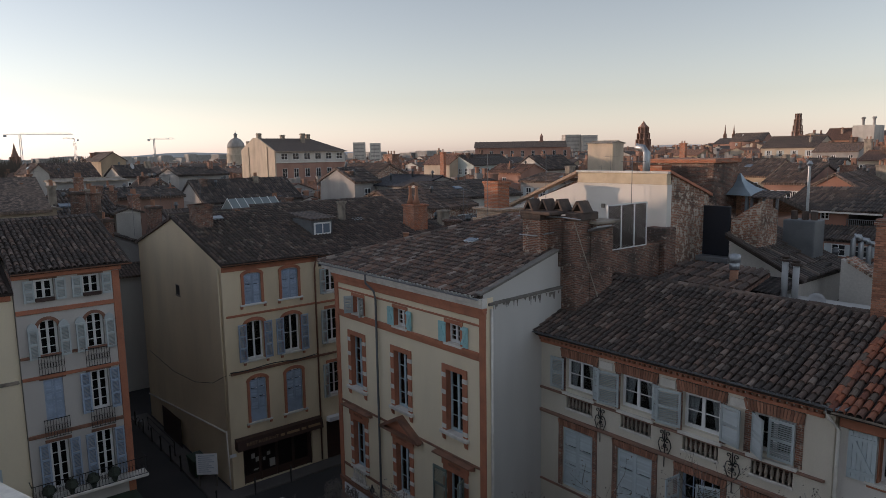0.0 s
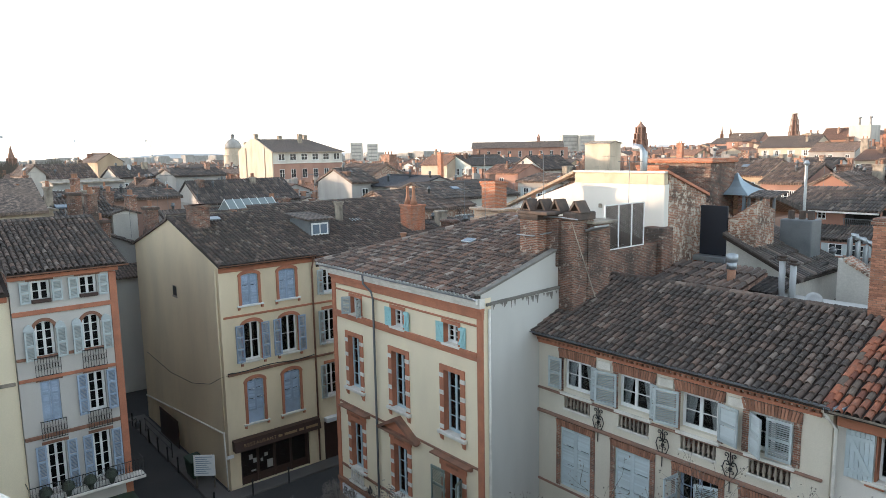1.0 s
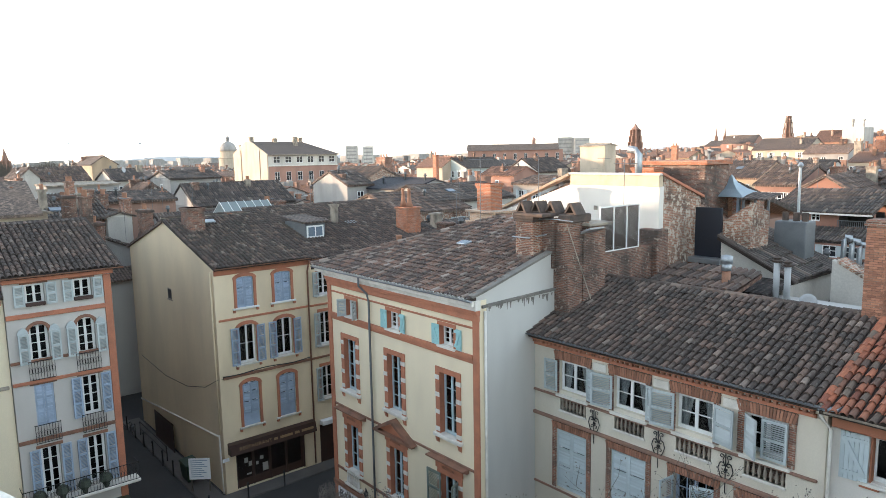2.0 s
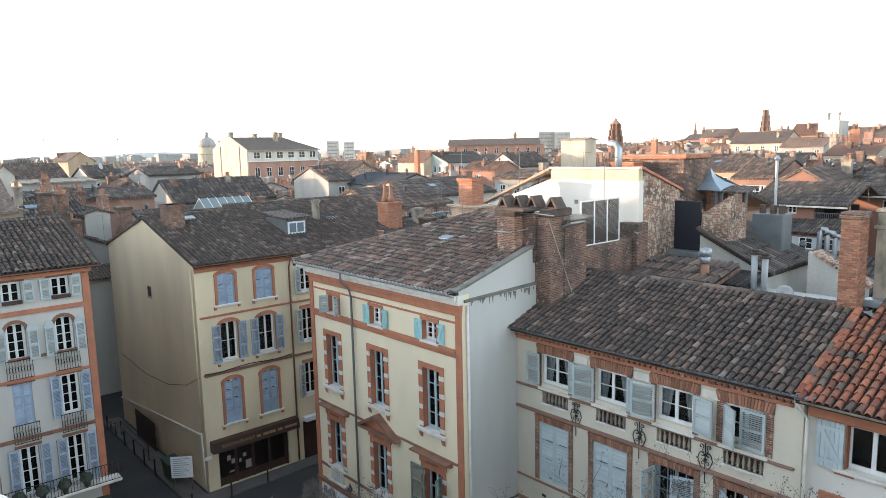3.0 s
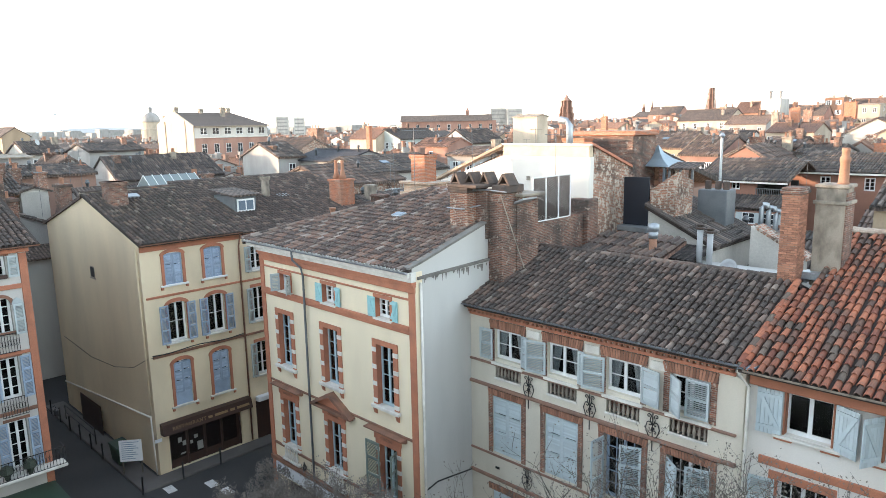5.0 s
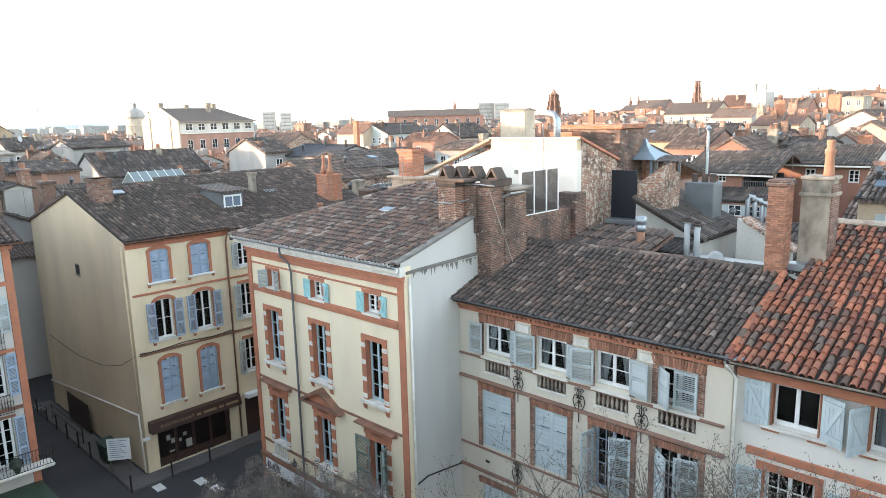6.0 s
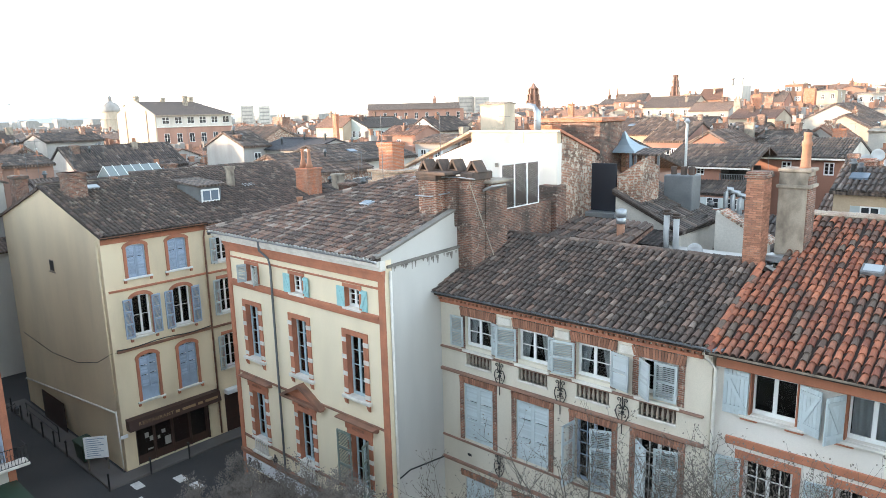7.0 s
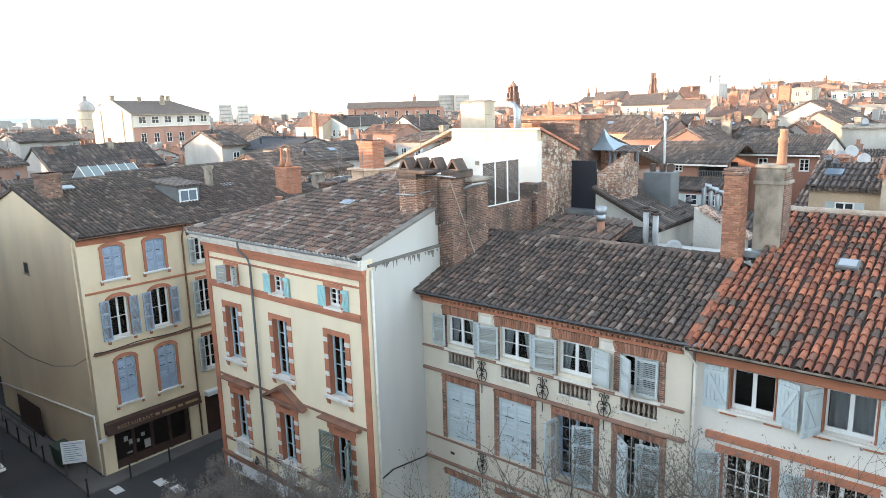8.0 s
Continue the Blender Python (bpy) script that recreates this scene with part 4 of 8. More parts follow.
part("wall", Shape().worn(0, 3.8, 0, 2.6, 0, 18.1, 0.03), OLD_BRICK, D2)
part("cap", Shape().worn(-0.15, 3.95, -0.1, 2.7, 18.1, 18.35, 0.03), ORANGE_BRICK, D2)
part("roof", Shape().prism([(2.6, 17.3), (12, 14.8), (12, 14.5), (2.6, 17.0)], -9, 4, "x"), ROOF_A, D2)
part("side_wall", Shape().box(-9, 4, 2.7, 12, 0, 14.6), HAZE_WALLS[3], D2)

# ---- long house with brick lintels ----
R = thing("house", at(0.0, 2.92, 0), "pale three-storey house with brick lintels and grey shutters", "house")
RW, RH = 10.72, 11.95
wx = [1.34, 3.8, 6.2, 8.45]
lx = [1.22, 3.72, 6.16, 8.42]
holes = [(x, x + 1.28, 10.02, 11.2) for x in wx] + [(x, x + 1.42, 6.15, 8.48) for x in lx] + [(x, x + 1.42, 2.4, 4.5) for x in lx] + [(x + 0.03, x + 1.25, 9.28, 9.78) for x in wx]
part("wall", wall_shape(RW, RH, holes), PALE, R)
part("back_wall", Shape().box(0, RW, 8.6, 8.9, 0, 11.9).box(0, 0.3, 0.36, 8.6, 0, 11.9).box(RW - 0.3, RW, 0.36, 8.6, 0, 11.9), SIDE, R)


def brick_piece(w, h, d, mat):
    key = ("brick", round(w, 3), round(h, 3), mat.name)
    if key not in CACHE:
        CACHE[key] = Shape().worn(-w / 2, w / 2, -d, 0, -h / 2, h / 2, 0.006).mesh("brick", mat)
    return CACHE[key]


BRICK_ONE = plain("loose_brick", (0.34, 0.165, 0.105), 0.85, 50, 0.2, (0.24, 0.12, 0.08), 3.0, 0.5, per_object=0.3)


def flat_arch(parent, xa, xb, z0, z1, n):
    """A head of upright bricks that fan out from the middle, on a mortar bed."""
    bed = part("lintel", Shape().box(xa, xb, -0.035, -0.003, z0, z1), OLD_BRICK, parent, "flat arch of red bricks")
    for i in range(n):
        t = (i + 0.5) / n
        lean = (t - 0.5) * 34
        put("brick", brick_piece((xb - xa) / n * 0.8, (z1 - z0) * 0.96, 0.025, BRICK_ONE), bed, pose(xa + (xb - xa) * t, -0.036, (z0 + z1) / 2, 0, lean, 0))


for i, x in enumerate(wx):
    xb = x + 1.28
    flat_arch(R, x - 0.22, xb + 0.22, 11.22, 11.56, 18)
    for a in (x - 0.2, xb + 0.002):
        part("jamb", Shape().box(a, a + 0.198, -0.03, -0.003, 9.9, 11.215), BRICK, R, "brick jamb")
    part("stone_block", Shape().worn(xb + 0.3, xb + 0.86, -0.05, -0.003, 11.2, 11.48, 0.015), STONE, R, "white stone block between the lintels") if i < 3 else None
    part("balustrade_rail", Shape().worn(x - 0.1, xb + 0.1, -0.12, 0.2, 9.8, 9.9, 0.012).worn(x, xb, -0.06, 0.2, 9.2, 9.28, 0.012), STONE, R)
    part("balustrade_back", Shape().box(x, xb, 0.25, 0.3, 9.2, 9.8), OLD_BRICK, R)
    balusters(R, x + 0.05, xb - 0.05, 9.28, 9.78, CEMENT, 7)
    window(R, x, xb, 10.02, 11.2, 0.16, rows=2, curtain=i < 3)
for x, wd, ang in ((wx[0] - 0.02, 0.62, 178), (wx[0] + 1.3, 0.34, 12), (wx[1] + 0.0, 0.84, 172), (wx[1] + 1.3, 0.3, 14), (wx[2] + 0.0, 0.84, 172), (wx[2] + 1.3, 0.72, 14), (wx[3] + 0.02, 0.66, 38)):
    if ang > 90:
        shutter(R, x, -0.1, 9.98, wd, 1.2, ang, "louvre", SHUTTER_GREY)
    else:
        shutter(R, x, -0.06, 9.98, wd, 1.2, ang, "louvre", SHUTTER_GREY)
shutter(R, wx[3] + 1.28, -0.08, 9.98, 0.74, 1.2, 167 + 14, "louvre", SHUTTER_GREY)
for i, x in enumerate(lx):
    xb = x + 1.42
    flat_arch(R, x - 0.2, xb + 0.2, 8.5, 8.76, 20)
    for a in (x - 0.2, xb + 0.002):
        part("jamb", Shape().box(a, a + 0.198, -0.03, -0.003, 6.1, 8.495), BRICK, R, "brick jamb")
    window(R, x, xb, 6.15, 8.48, 0.22, rows=5, cols=2 if i > 1 else 1, mat=FRAME if i != 2 else SHUTTER_BLUE)
    if i < 2:
        shutter(R, x + 0.02, 0.02, 6.15, 0.69, 2.3, 0, "louvre", SHUTTER_PALE)
        shutter(R, xb - 0.71, 0.02, 6.15, 0.69, 2.3, 0, "louvre", SHUTTER_PALE)
    elif i == 2:
        shutter(R, xb - 0.0, -0.02, 6.15, 0.72, 2.25, 160, "louvre", SHUTTER_PALE)
        shutter(R, x, -0.02, 6.15, 0.7, 2.25, 95, "louvre", SHUTTER_PALE)
    else:
        shutter(R, x, -0.02, 6.15, 0.72, 2.25, 40, "louvre", SHUTTER_PALE)
        shutter(R, xb, -0.02, 6.15, 0.74, 2.25, 165, "louvre", SHUTTER_PALE)
    flat_arch(R, x - 0.2, xb + 0.2, 4.52, 4.78, 12)
    window(R, x, xb, 2.4, 4.5, 0.22, rows=4)
    for k in (0, 1):
        shutter(R, x + 0.02 + k * 0.69, 0.02, 2.4, 0.69, 2.1, 0, "louvre", SHUTTER_PALE)
band(R, 0.0, 10.55, 9.74, 9.82, 0.08, MOULDING)
band(R, 0.0, 10.6, 8.80, 8.92, 0.1, MOULDING)
band(R, 0.0, 10.55, 5.97, 6.05, 0.06, MOULDING)
band(R, 0.0, 10.55, 4.97, 5.1, 0.08, MOULDING)
part("cornice", Shape().worn(0.05, 10.45, -0.06, 0.0, 11.58, 11.7, 0.01).worn(0.05, 10.45, -0.2, 0.0, 11.82, 11.95, 0.01), BRICK_PAINT, R, "brick eaves cornice")
for i in range(52):
    put("dentil", brick_piece(0.1, 0.12, 0.13, BRICK_ONE), R, at(0.15 + i * 0.2, -0.002, 11.76))
part("eave_board", Shape().worn(-0.05, RW + 0.05, -0.36, 0.1, 11.955, 12.06, 0.012), plain("pale_eave_board", (0.5, 0.46, 0.4), 0.8, 40, 0.1, (0.3, 0.27, 0.23), 1.0, 0.5), R)
gutter(R, -0.1, RW + 0.1, -0.5, 12.1, DULL_ZINC, 0.06)
for x in (3.0, 5.62, 7.95):
    iron_ornament(R, x, 9.2)
iron_ornament(R, 2.95, 5.5)
pipe(R, [(10.6, -0.33, 12.0), (10.62, -0.2, 11.7), (10.85, -0.1, 11.4), (10.85, -0.1, 0.2)], 0.055, STONE, "pale downpipe between the houses")
part("vent_grille", Shape().worn(1.35, 1.55, -0.02, 0.0, 5.45, 5.55, 0.005), IRON, R)
tr = math.degrees(math.atan(0.36))
LR = 4.75 / math.cos(radians(tr))
roof_plane(R, slope_frame(-0.05, -0.42, 12.04, 0, tr), RW + 0.05, LR, DARK_TILE, pieces=(0.0, 10.8, 0.0, 1.8), seed=7, label="low roof of dark weathered clay tiles")
part("roof_back", Shape().prism([(4.2, 13.62), (9.0, 11.9), (9.0, 11.75), (4.2, 13.45)], 0.05, RW, "x"), ROOF_A, R)
ridge_tiles(R, (0.3, 4.25, 13.68), (RW - 0.4, 4.25, 13.68), DARK_TILE, 0.13)

# ---- white house with the red roof ----
X = thing("house", at(10.75, 3.1, 0), "white house with red clay roof and plank shutters", "house")
XW, XH = 16.0, 11.45
xx = [0.98, 3.38, 5.8, 8.2, 10.6, 13.0]
holes = [(x, x + 1.28, 10.15, 11.42) for x in xx] + [(x - 0.1, x + 1.3, 6.6, 8.75) for x in xx] + [(x, x + 1.2, 3.0, 5.2) for x in xx]
part("wall", wall_shape(XW, XH + 0.4, holes), WHITE_WALL, X)
part("back_wall", Shape().box(0, XW, 14.7, 15.0, 0, 12).box(0, 0.3, 0.36, 14.7, 0, 12.2).box(XW - 0.3, XW, 0.36, 14.7, 0, 12.2), WHITE_WALL, X)
part("eave_board", Shape().worn(0.1, XW, -0.3, -0.003, 11.5, 11.86, 0.02).prism([(-0.5, 11.88), (-0.003, 11.88), (-0.003, 12.06), (-0.5, 11.95)], 0.05, XW, "x"), EAVE_WOOD, X, "red-brown painted eave boards")
gutter(X, 0.0, XW, -0.56, 11.98, CEMENT, 0.08)
part("valley_flashing", Shape().prism([(-0.15, 11.95), (0.35, 12.05), (0.35, 12.12), (-0.15, 12.02)], -0.6, 0.0), BLUE_ZINC, X, "blue-grey metal corner of the gutter")
for i, x in enumerate(xx):
    window(X, x, x + 1.28, 10.15, 11.42, 0.2, rows=1, curtain=False, leaves=2)
    if i == 1:
        c = Shape()
        n = 40
        lo = [(x + 0.1 + 1.08 * k / n, 0.42 + 0.03 * math.sin(k * 0.95), 10.2) for k in range(n + 1)]
        c.add(lo + [(a, b, 11.4) for a, b, _ in lo], [(k, k + 1, n + 2 + k, n + 1 + k) for k in range(n)])
        c.add([(a, b + 0.012, z) for a, b, z in lo] + [(a, b + 0.012, 11.4) for a, b, _ in lo], [(k, n + 1 + k, n + 2 + k, k + 1) for k in range(n)])
        part("curtain", c, CURTAIN, X, "pale gathered net curtain", smooth=True)
    for a in (x + 0.003, x + 1.23):
        part("jamb_lining", Shape().box(a, a + 0.047, -0.03, 0.19, 10.15, 11.42), EAVE_WOOD, X, "red-brown window lining")
    shutter(X, x - 0.02, -0.05, 10.1, 0.68, 1.32, 176 if i == 0 else 118, "plank", SHUTTER_PALE)
    shutter(X, x + 1.3, -0.05, 10.1, 0.66, 1.32, 25 if i == 0 else 12, "plank", SHUTTER_PALE)
    sill(X, x - 0.25, x + 1.5, 10.12, STONE, 0.14, 0.07)
    for a in (x - 0.2, x + 1.0):
        part("sill_brick", Shape().worn(a, a + 0.47, -0.1, 0.0, 9.98, 10.045, 0.01), BRICK_PAINT, X)
    surround(X, x - 0.1, x + 1.3, 6.6, 8.75, 0.18, 0.24, BRICK_PAINT, 0.04)
    window(X, x - 0.09, x + 1.29, 6.6, 8.75, 0.2, rows=4, cols=2)
    shutter(X, x - 0.1, -0.06, 6.6, 0.7, 2.15, 170, "louvre", SHUTTER_PALE)
    window(X, x, x + 1.2, 3.0, 5.2, 0.2, rows=3)
band(X, 0.4, XW, 9.12, 9.36, 0.07, BRICK_PAINT)
tx = math.degrees(math.atan(0.36))
LX = 8.15 / math.cos(radians(tx))
roof_plane(X, slope_frame(-0.12, -0.62, 11.98, 0, tx), XW, LX, RED_TILE, keep=[(0, 0), (XW, 0), (XW, LX), (0.55, LX), (0.55, 4.5), (0, 4.4)], pieces=(0.0, 5.2, 0.0, 4.9), seed=11, label="bright red and dark clay tile roof")
part("roof_back", Shape().prism([(7.5, 14.85), (15.3, 12.1), (15.3, 11.9), (7.5, 14.6)], 0.1, XW, "x"), ROOF_B, X)
ridge_tiles(X, (0.5, 7.55, 14.93), (XW, 7.55, 14.93), plain("mortared_ridge", (0.42, 0.36, 0.30), 0.9, 30, 0.2, (0.25, 0.15, 0.1), 3.0, 0.6), 0.15)
ridge_tiles(X, (-0.1, -0.5, 12.06), (-0.1, 4.0, 13.66), RED_TILE, 0.11)
ch1 = thing("chimney", at(10.02, 7.0, 13.0), "tall square red brick chimney between two roofs", "chimney", "tall chimneys")
stack = part("shaft", Shape().box(0.015, 0.535, 0.015, 0.765, 0, 3.5), OLD_BRICK, ch1)
rb = random.Random(9)
for c in range(46):
    z = 0.04 + c * 0.0745
    if z > 3.42:
        break
    off = 0.12 * (c % 2)
    for k in range(3):
        a, b = max(0.0, k * 0.245 - off), min(0.55, (k + 1) * 0.245 - off - 0.012)
        if b - a > 0.04:
            put("brick", brick_piece(b - a, 0.062, 0.03, BRICK_ONE), stack, at((a + b) / 2, 0.024 + rb.uniform(-0.004, 0.004), z + 0.031))
    for k in range(4):
        a, b = max(0.0, k * 0.245 - off), min(0.78, (k + 1) * 0.245 - off - 0.012)
        if b - a > 0.04:
            put("brick", brick_piece(b - a, 0.062, 0.03, BRICK_ONE), stack, at(0.526 + rb.uniform(-0.004, 0.004), (a + b) / 2, z + 0.031, 90))
part("crown", Shape().worn(-0.06, 0.61, -0.06, 0.84, 3.5, 3.6, 0.015).worn(-0.03, 0.58, -0.03, 0.81, 3.6, 3.7, 0.02), OLD_BRICK, ch1, "worn brick crown")
ch2 = thing("chimney", at(10.72, 8.0, 13.4), "broad weathered cement-rendered chimney with lit clay pot", "chimney", "tall chimneys")
part("shaft", Shape().worn(0, 0.88, 0, 0.9, 0, 3.25, 0.03), CEMENT, ch2)
part("brick_side", Shape().box(0.883, 0.93, 0.02, 0.88, 0, 3.1), OLD_BRICK, ch2, "bare brick flank of the stack")
part("crown", Shape().worn(-0.06, 0.98, -0.06, 0.96, 2.72, 2.84, 0.02).worn(-0.04, 0.96, -0.04, 0.94, 3.25, 3.36, 0.02), CEMENT, ch2)
part("pot", Shape().lathe(0.66, 0.45, [(0.2, 3.3), (0.16, 3.45), (0.14, 4.05), (0.17, 4.1), (0.17, 4.2), (0.12, 4.25), (0.12, 4.4), (0.14, 4.44), (0.12, 4.52)], 12), POT, ch2, "tall terracotta pot", smooth=True)
part("flashing", Shape().worn(-0.25, 0.85, -0.35, 0.0, 0.25, 0.5, 0.02).worn(-0.35, 0.0, -0.2, 0.9, 0.1, 0.35, 0.02), ZINC, ch2, "zinc flashing at the chimney foot")
sk = part("skylight", Shape().worn(0, 0.62, 0, 0.5, 0.05, 0.2, 0.02), DULL_ZINC, X, "white-framed roof light", slope_frame(2.68, 4.05, 13.66, 0, tx))
part("pane", Shape().box(0.07, 0.55, 0.06, 0.44, 0.201, 0.21), plain("frosted_roof_glass", (0.34, 0.37, 0.40), 0.3, 30, 0.05), sk)


# ---- ochre house with the restaurant: gable to the lane, front to the street ----
Lh = thing("house", at(-18.3, -2.81, 0, 90), "ochre corner house with blue shutters above a restaurant", "house")
LW, LHH = 6.05, 13.05
rows3 = [(10.65, 12.42, 0.14), (7.42, 9.68, 0.2), (3.75, 6.35, 0.2)]
colx = [(1.55, 2.55), (3.82, 4.86)]
holes = [(a, b, za, zb, rise) for za, zb, rise in rows3 for a, b in colx] + [(0.95, 5.35, 0.1, 2.4)]
part("wall", wall_shape(LW - 0.3, LHH, holes, x0=0.3), OCHRE_FRONT, Lh)
part("gable_wall", Shape().prism([(0.36, 0), (15.2, 0), (15.2, 12.95), (7.75, 15.07), (0.36, 13.05)], 0.3, 0.65, "x"), OCHRE, Lh, "tall blank ochre gable wall with streaks")
part("far_wall", Shape().box(0.66, LW, 14.9, 15.2, 0, 12.9).prism([(0.36, 0), (14.9, 0), (14.9, 12.95), (7.75, 15.0), (0.36, 13.05)], LW - 0.3, LW, "x"), OCHRE, Lh)
part("vent_opening", Shape().worn(0.25, 0.3, 6.85, 7.75, 10.2, 10.26, 0.01).box(0.288, 0.297, 6.95, 7.65, 10.27, 10.95), CEMENT, Lh, "small square wall opening with a sill")
# dark panel paints the shade of the small opening
part("vent_shade", Shape().box(0.28, 0.287, 7.0, 7.6, 10.32, 10.9), INNER_SHADE, Lh)
for (za, zb, rise), open_ in zip(rows3, (0, 1, 2)):
    for a, b in colx:
        for sx in (a - 0.16, b + 0.002):
            part("jamb", Shape().box(sx, sx + 0.158, -0.05, -0.003, za, zb - rise), BRICK_PAINT, Lh, "brick-red jamb")
        part("arch", arch_band(a, b, zb, rise, 0.2, -0.05, -0.003), BRICK_PAINT, Lh, "brick-red segmental arch")
        win = window(Lh, a, b, za, zb - (0 if open_ == 1 else 0), 0.2, rows=2 if open_ == 1 else 3)
        sill(Lh, a - 0.28, b + 0.28, za, STONE if open_ else FRAME, 0.12, 0.09)
        for sx in (a - 0.26, b + 0.12):
            part("bracket", Shape().worn(sx, sx + 0.14, -0.1, 0.0, za - 0.24, za - 0.1, 0.01), BRICK_PAINT, Lh)
        if open_ == 1:
            hgt = zb - za - 0.12
            put("shutter", leaf_mesh(0.5, hgt, "louvre", SHUTTER_BLUE), win, at(a - 0.01, -0.07, za, -176))
            put("shutter", leaf_mesh(0.5, hgt, "louvre", SHUTTER_BLUE), win, at(b + 0.51, -0.11, za, -176))
        elif open_ == 0:
            for k in (0, 1):
                put("shutter", leaf_mesh((b - a) / 2 - 0.01, zb - za - 0.06, "louvre", SHUTTER_BLUE), win, at(a + 0.005 + k * (b - a) / 2, 0.03, za))
        else:
            put("shutter", leaf_mesh((b - a) / 2 - 0.01, 1.75, "louvre", SHUTTER_BLUE), win, at(a + 0.005, 0.0, za + 0.75, -14 if a < 2 else 0))
            put("shutter", leaf_mesh((b - a) / 2 - 0.01, 1.75, "louvre", SHUTTER_BLUE), win, at(a + 0.005 + (b - a) / 2, 0.03, za + 0.75))
            part("apron_panel", Shape().worn(a + 0.02, b - 0.02, 0.05, 0.1, za, za + 0.74, 0.02), SHUTTER_BLUE, Lh)
part("lintel_strip", Shape().worn(0.32, LW, -0.06, -0.003, 12.6, 13.0, 0.015), BRICK_PAINT, Lh, "brick-red strip under the eave")
band(Lh, 0.45, LW, 10.02, 10.14, 0.06, BRICK_PAINT)
band(Lh, 0.5, LW, 6.74, 6.88, 0.1, BROWN_BAND)
gutter(Lh, 0.2, LW, -0.42, 13.05, BROWN_BAND)
pipe(Lh, [(6.0, -0.38, 13.0), (5.98, -0.2, 12.6), (5.95, -0.08, 12.2), (5.95, -0.08, 0.2)], 0.05, BROWN_BAND, "brown downpipe")
pipe(Lh, [(0.24, 0.3, 12.8), (0.24, 0.3, 3.6)], 0.05, OCHRE, "painted downpipe at the house corner")
pipe(Lh, [(0.2, 15.0, 1.75), (0.2, 0.5, 3.4)], 0.05, STONE, "pale pipe running along the lane wall", "wall_pipe")
pipe(Lh, [(0.2, 0.35, 3.5), (0.2, 0.2, 0.1)], 0.045, STONE, "pale standpipe at the corner", "wall_pipe")
cab = [(0.45 + 5.4 * i / 10, -0.12, 6.95 - 0.05 * math.sin(i)) for i in range(11)]
pipe(Lh, cab, 0.03, BLACK, "sagging black cables along the front", "cable")
pipe(Lh, [(0.5, -0.1, 6.85), (0.25, 0.3, 6.7), (0.2, 2.0, 5.9), (0.2, 5, 5.2), (0.2, 9, 4.9), (0.2, 14, 5.2)], 0.018, BLACK, "thin black cable on the gable", "cable")
# restaurant front
fascia = part("shop_fascia", Shape().prism([(-0.5, 2.42), (-0.4, 2.4), (-0.003, 2.4), (-0.003, 3.04), (-0.36, 3.0)], 0.5, 5.9, "x"), BROWN_WOOD, Lh, "dark brown restaurant sign fascia with gold lettering")
letters("RESTAURANT", 0.27, pose(1.0, -0.452, 2.7, 76, 0, 0), fascia, GOLD)
bars = Shape()
for a, b in ((3.1, 3.35), (3.5, 4.3), (4.45, 4.75), (4.9, 5.7)):
    bars.box(a, b, -0.012, 0.0, -0.07, 0.07)
part("sign_bars", bars, GOLD, fascia, "gold bars where the rest of the sign runs", pose(0, -0.445, 2.7, -14, 0, 0))
front = part("shop_front", Shape().box(0.95, 5.35, 0.2, 0.26, 0.1, 2.4), BROWN_WOOD, Lh, "dark shop front under the sign")
for a in (0.95, 2.0, 3.05, 4.1, 5.25):
    part("post", Shape().worn(a, a + 0.1, 0.12, 0.2, 0.1, 2.4, 0.01), BROWN_WOOD, front)
for a in (1.06, 2.11, 3.16, 4.21):
    part("pane", Shape().box(a, a + 0.88, 0.185, 0.195, 0.6, 2.2), GLASS, front)
for a, z, w2, h2 in ((1.5, 1.5, 0.22, 0.3), (1.75, 1.25, 0.2, 0.28), (2.45, 1.45, 0.22, 0.22), (2.6, 0.7, 0.35, 0.5), (1.6, 0.75, 0.3, 0.1), (2.2, 1.2, 0.15, 0.2)):
    part("poster", Shape().box(a, a + w2, 0.176, 0.182, z, z + h2), POSTER, front, "small pale poster on the glass")
part("wall_plate", Shape().worn(0.15, 0.55, -0.03, -0.003, 2.0, 2.2, 0.01), SIGN_WHITE, Lh, "white enamel plate")
# roof: two slopes, the ridge runs away from the lane's end
tl = math.degrees(math.atan(0.275))
LL = 8.2 / math.cos(radians(tl))
roof_plane(Lh, slope_frame(0.2, -0.45, 13.05, 0, tl), LW - 0.15, LL, DARK_TILE, pieces=(0, 6.3, 0, 4.0), seed=13, label="roof of dark weathered clay tiles")
part("roof_back", Shape().prism([(7.72, 15.2), (15.6, 12.92), (15.6, 12.77), (7.72, 15.02)], 0.2, LW, "x"), ROOF_A, Lh)
ridge_tiles(Lh, (0.2, 7.75, 15.3), (LW, 7.75, 15.3), DARK_TILE)
chimney(Lh, 1.0, 2.0, 5.1, 6.4, 13.6, 16.0, OLD_BRICK, label="weathered brick chimney, one face sunlit")
sk = part("skylight", Shape().worn(0, 0.7, 0, 0.5, 0.03, 0.15, 0.02), ZINC, Lh, "small zinc roof light", slope_frame(2.4, 6.2, 14.88, 0, tl))
part("pot", Shape().lathe(4.6, 7.6, [(0.16, 14.9), (0.16, 15.3), (0.2, 15.35)], 8), POT, Lh)

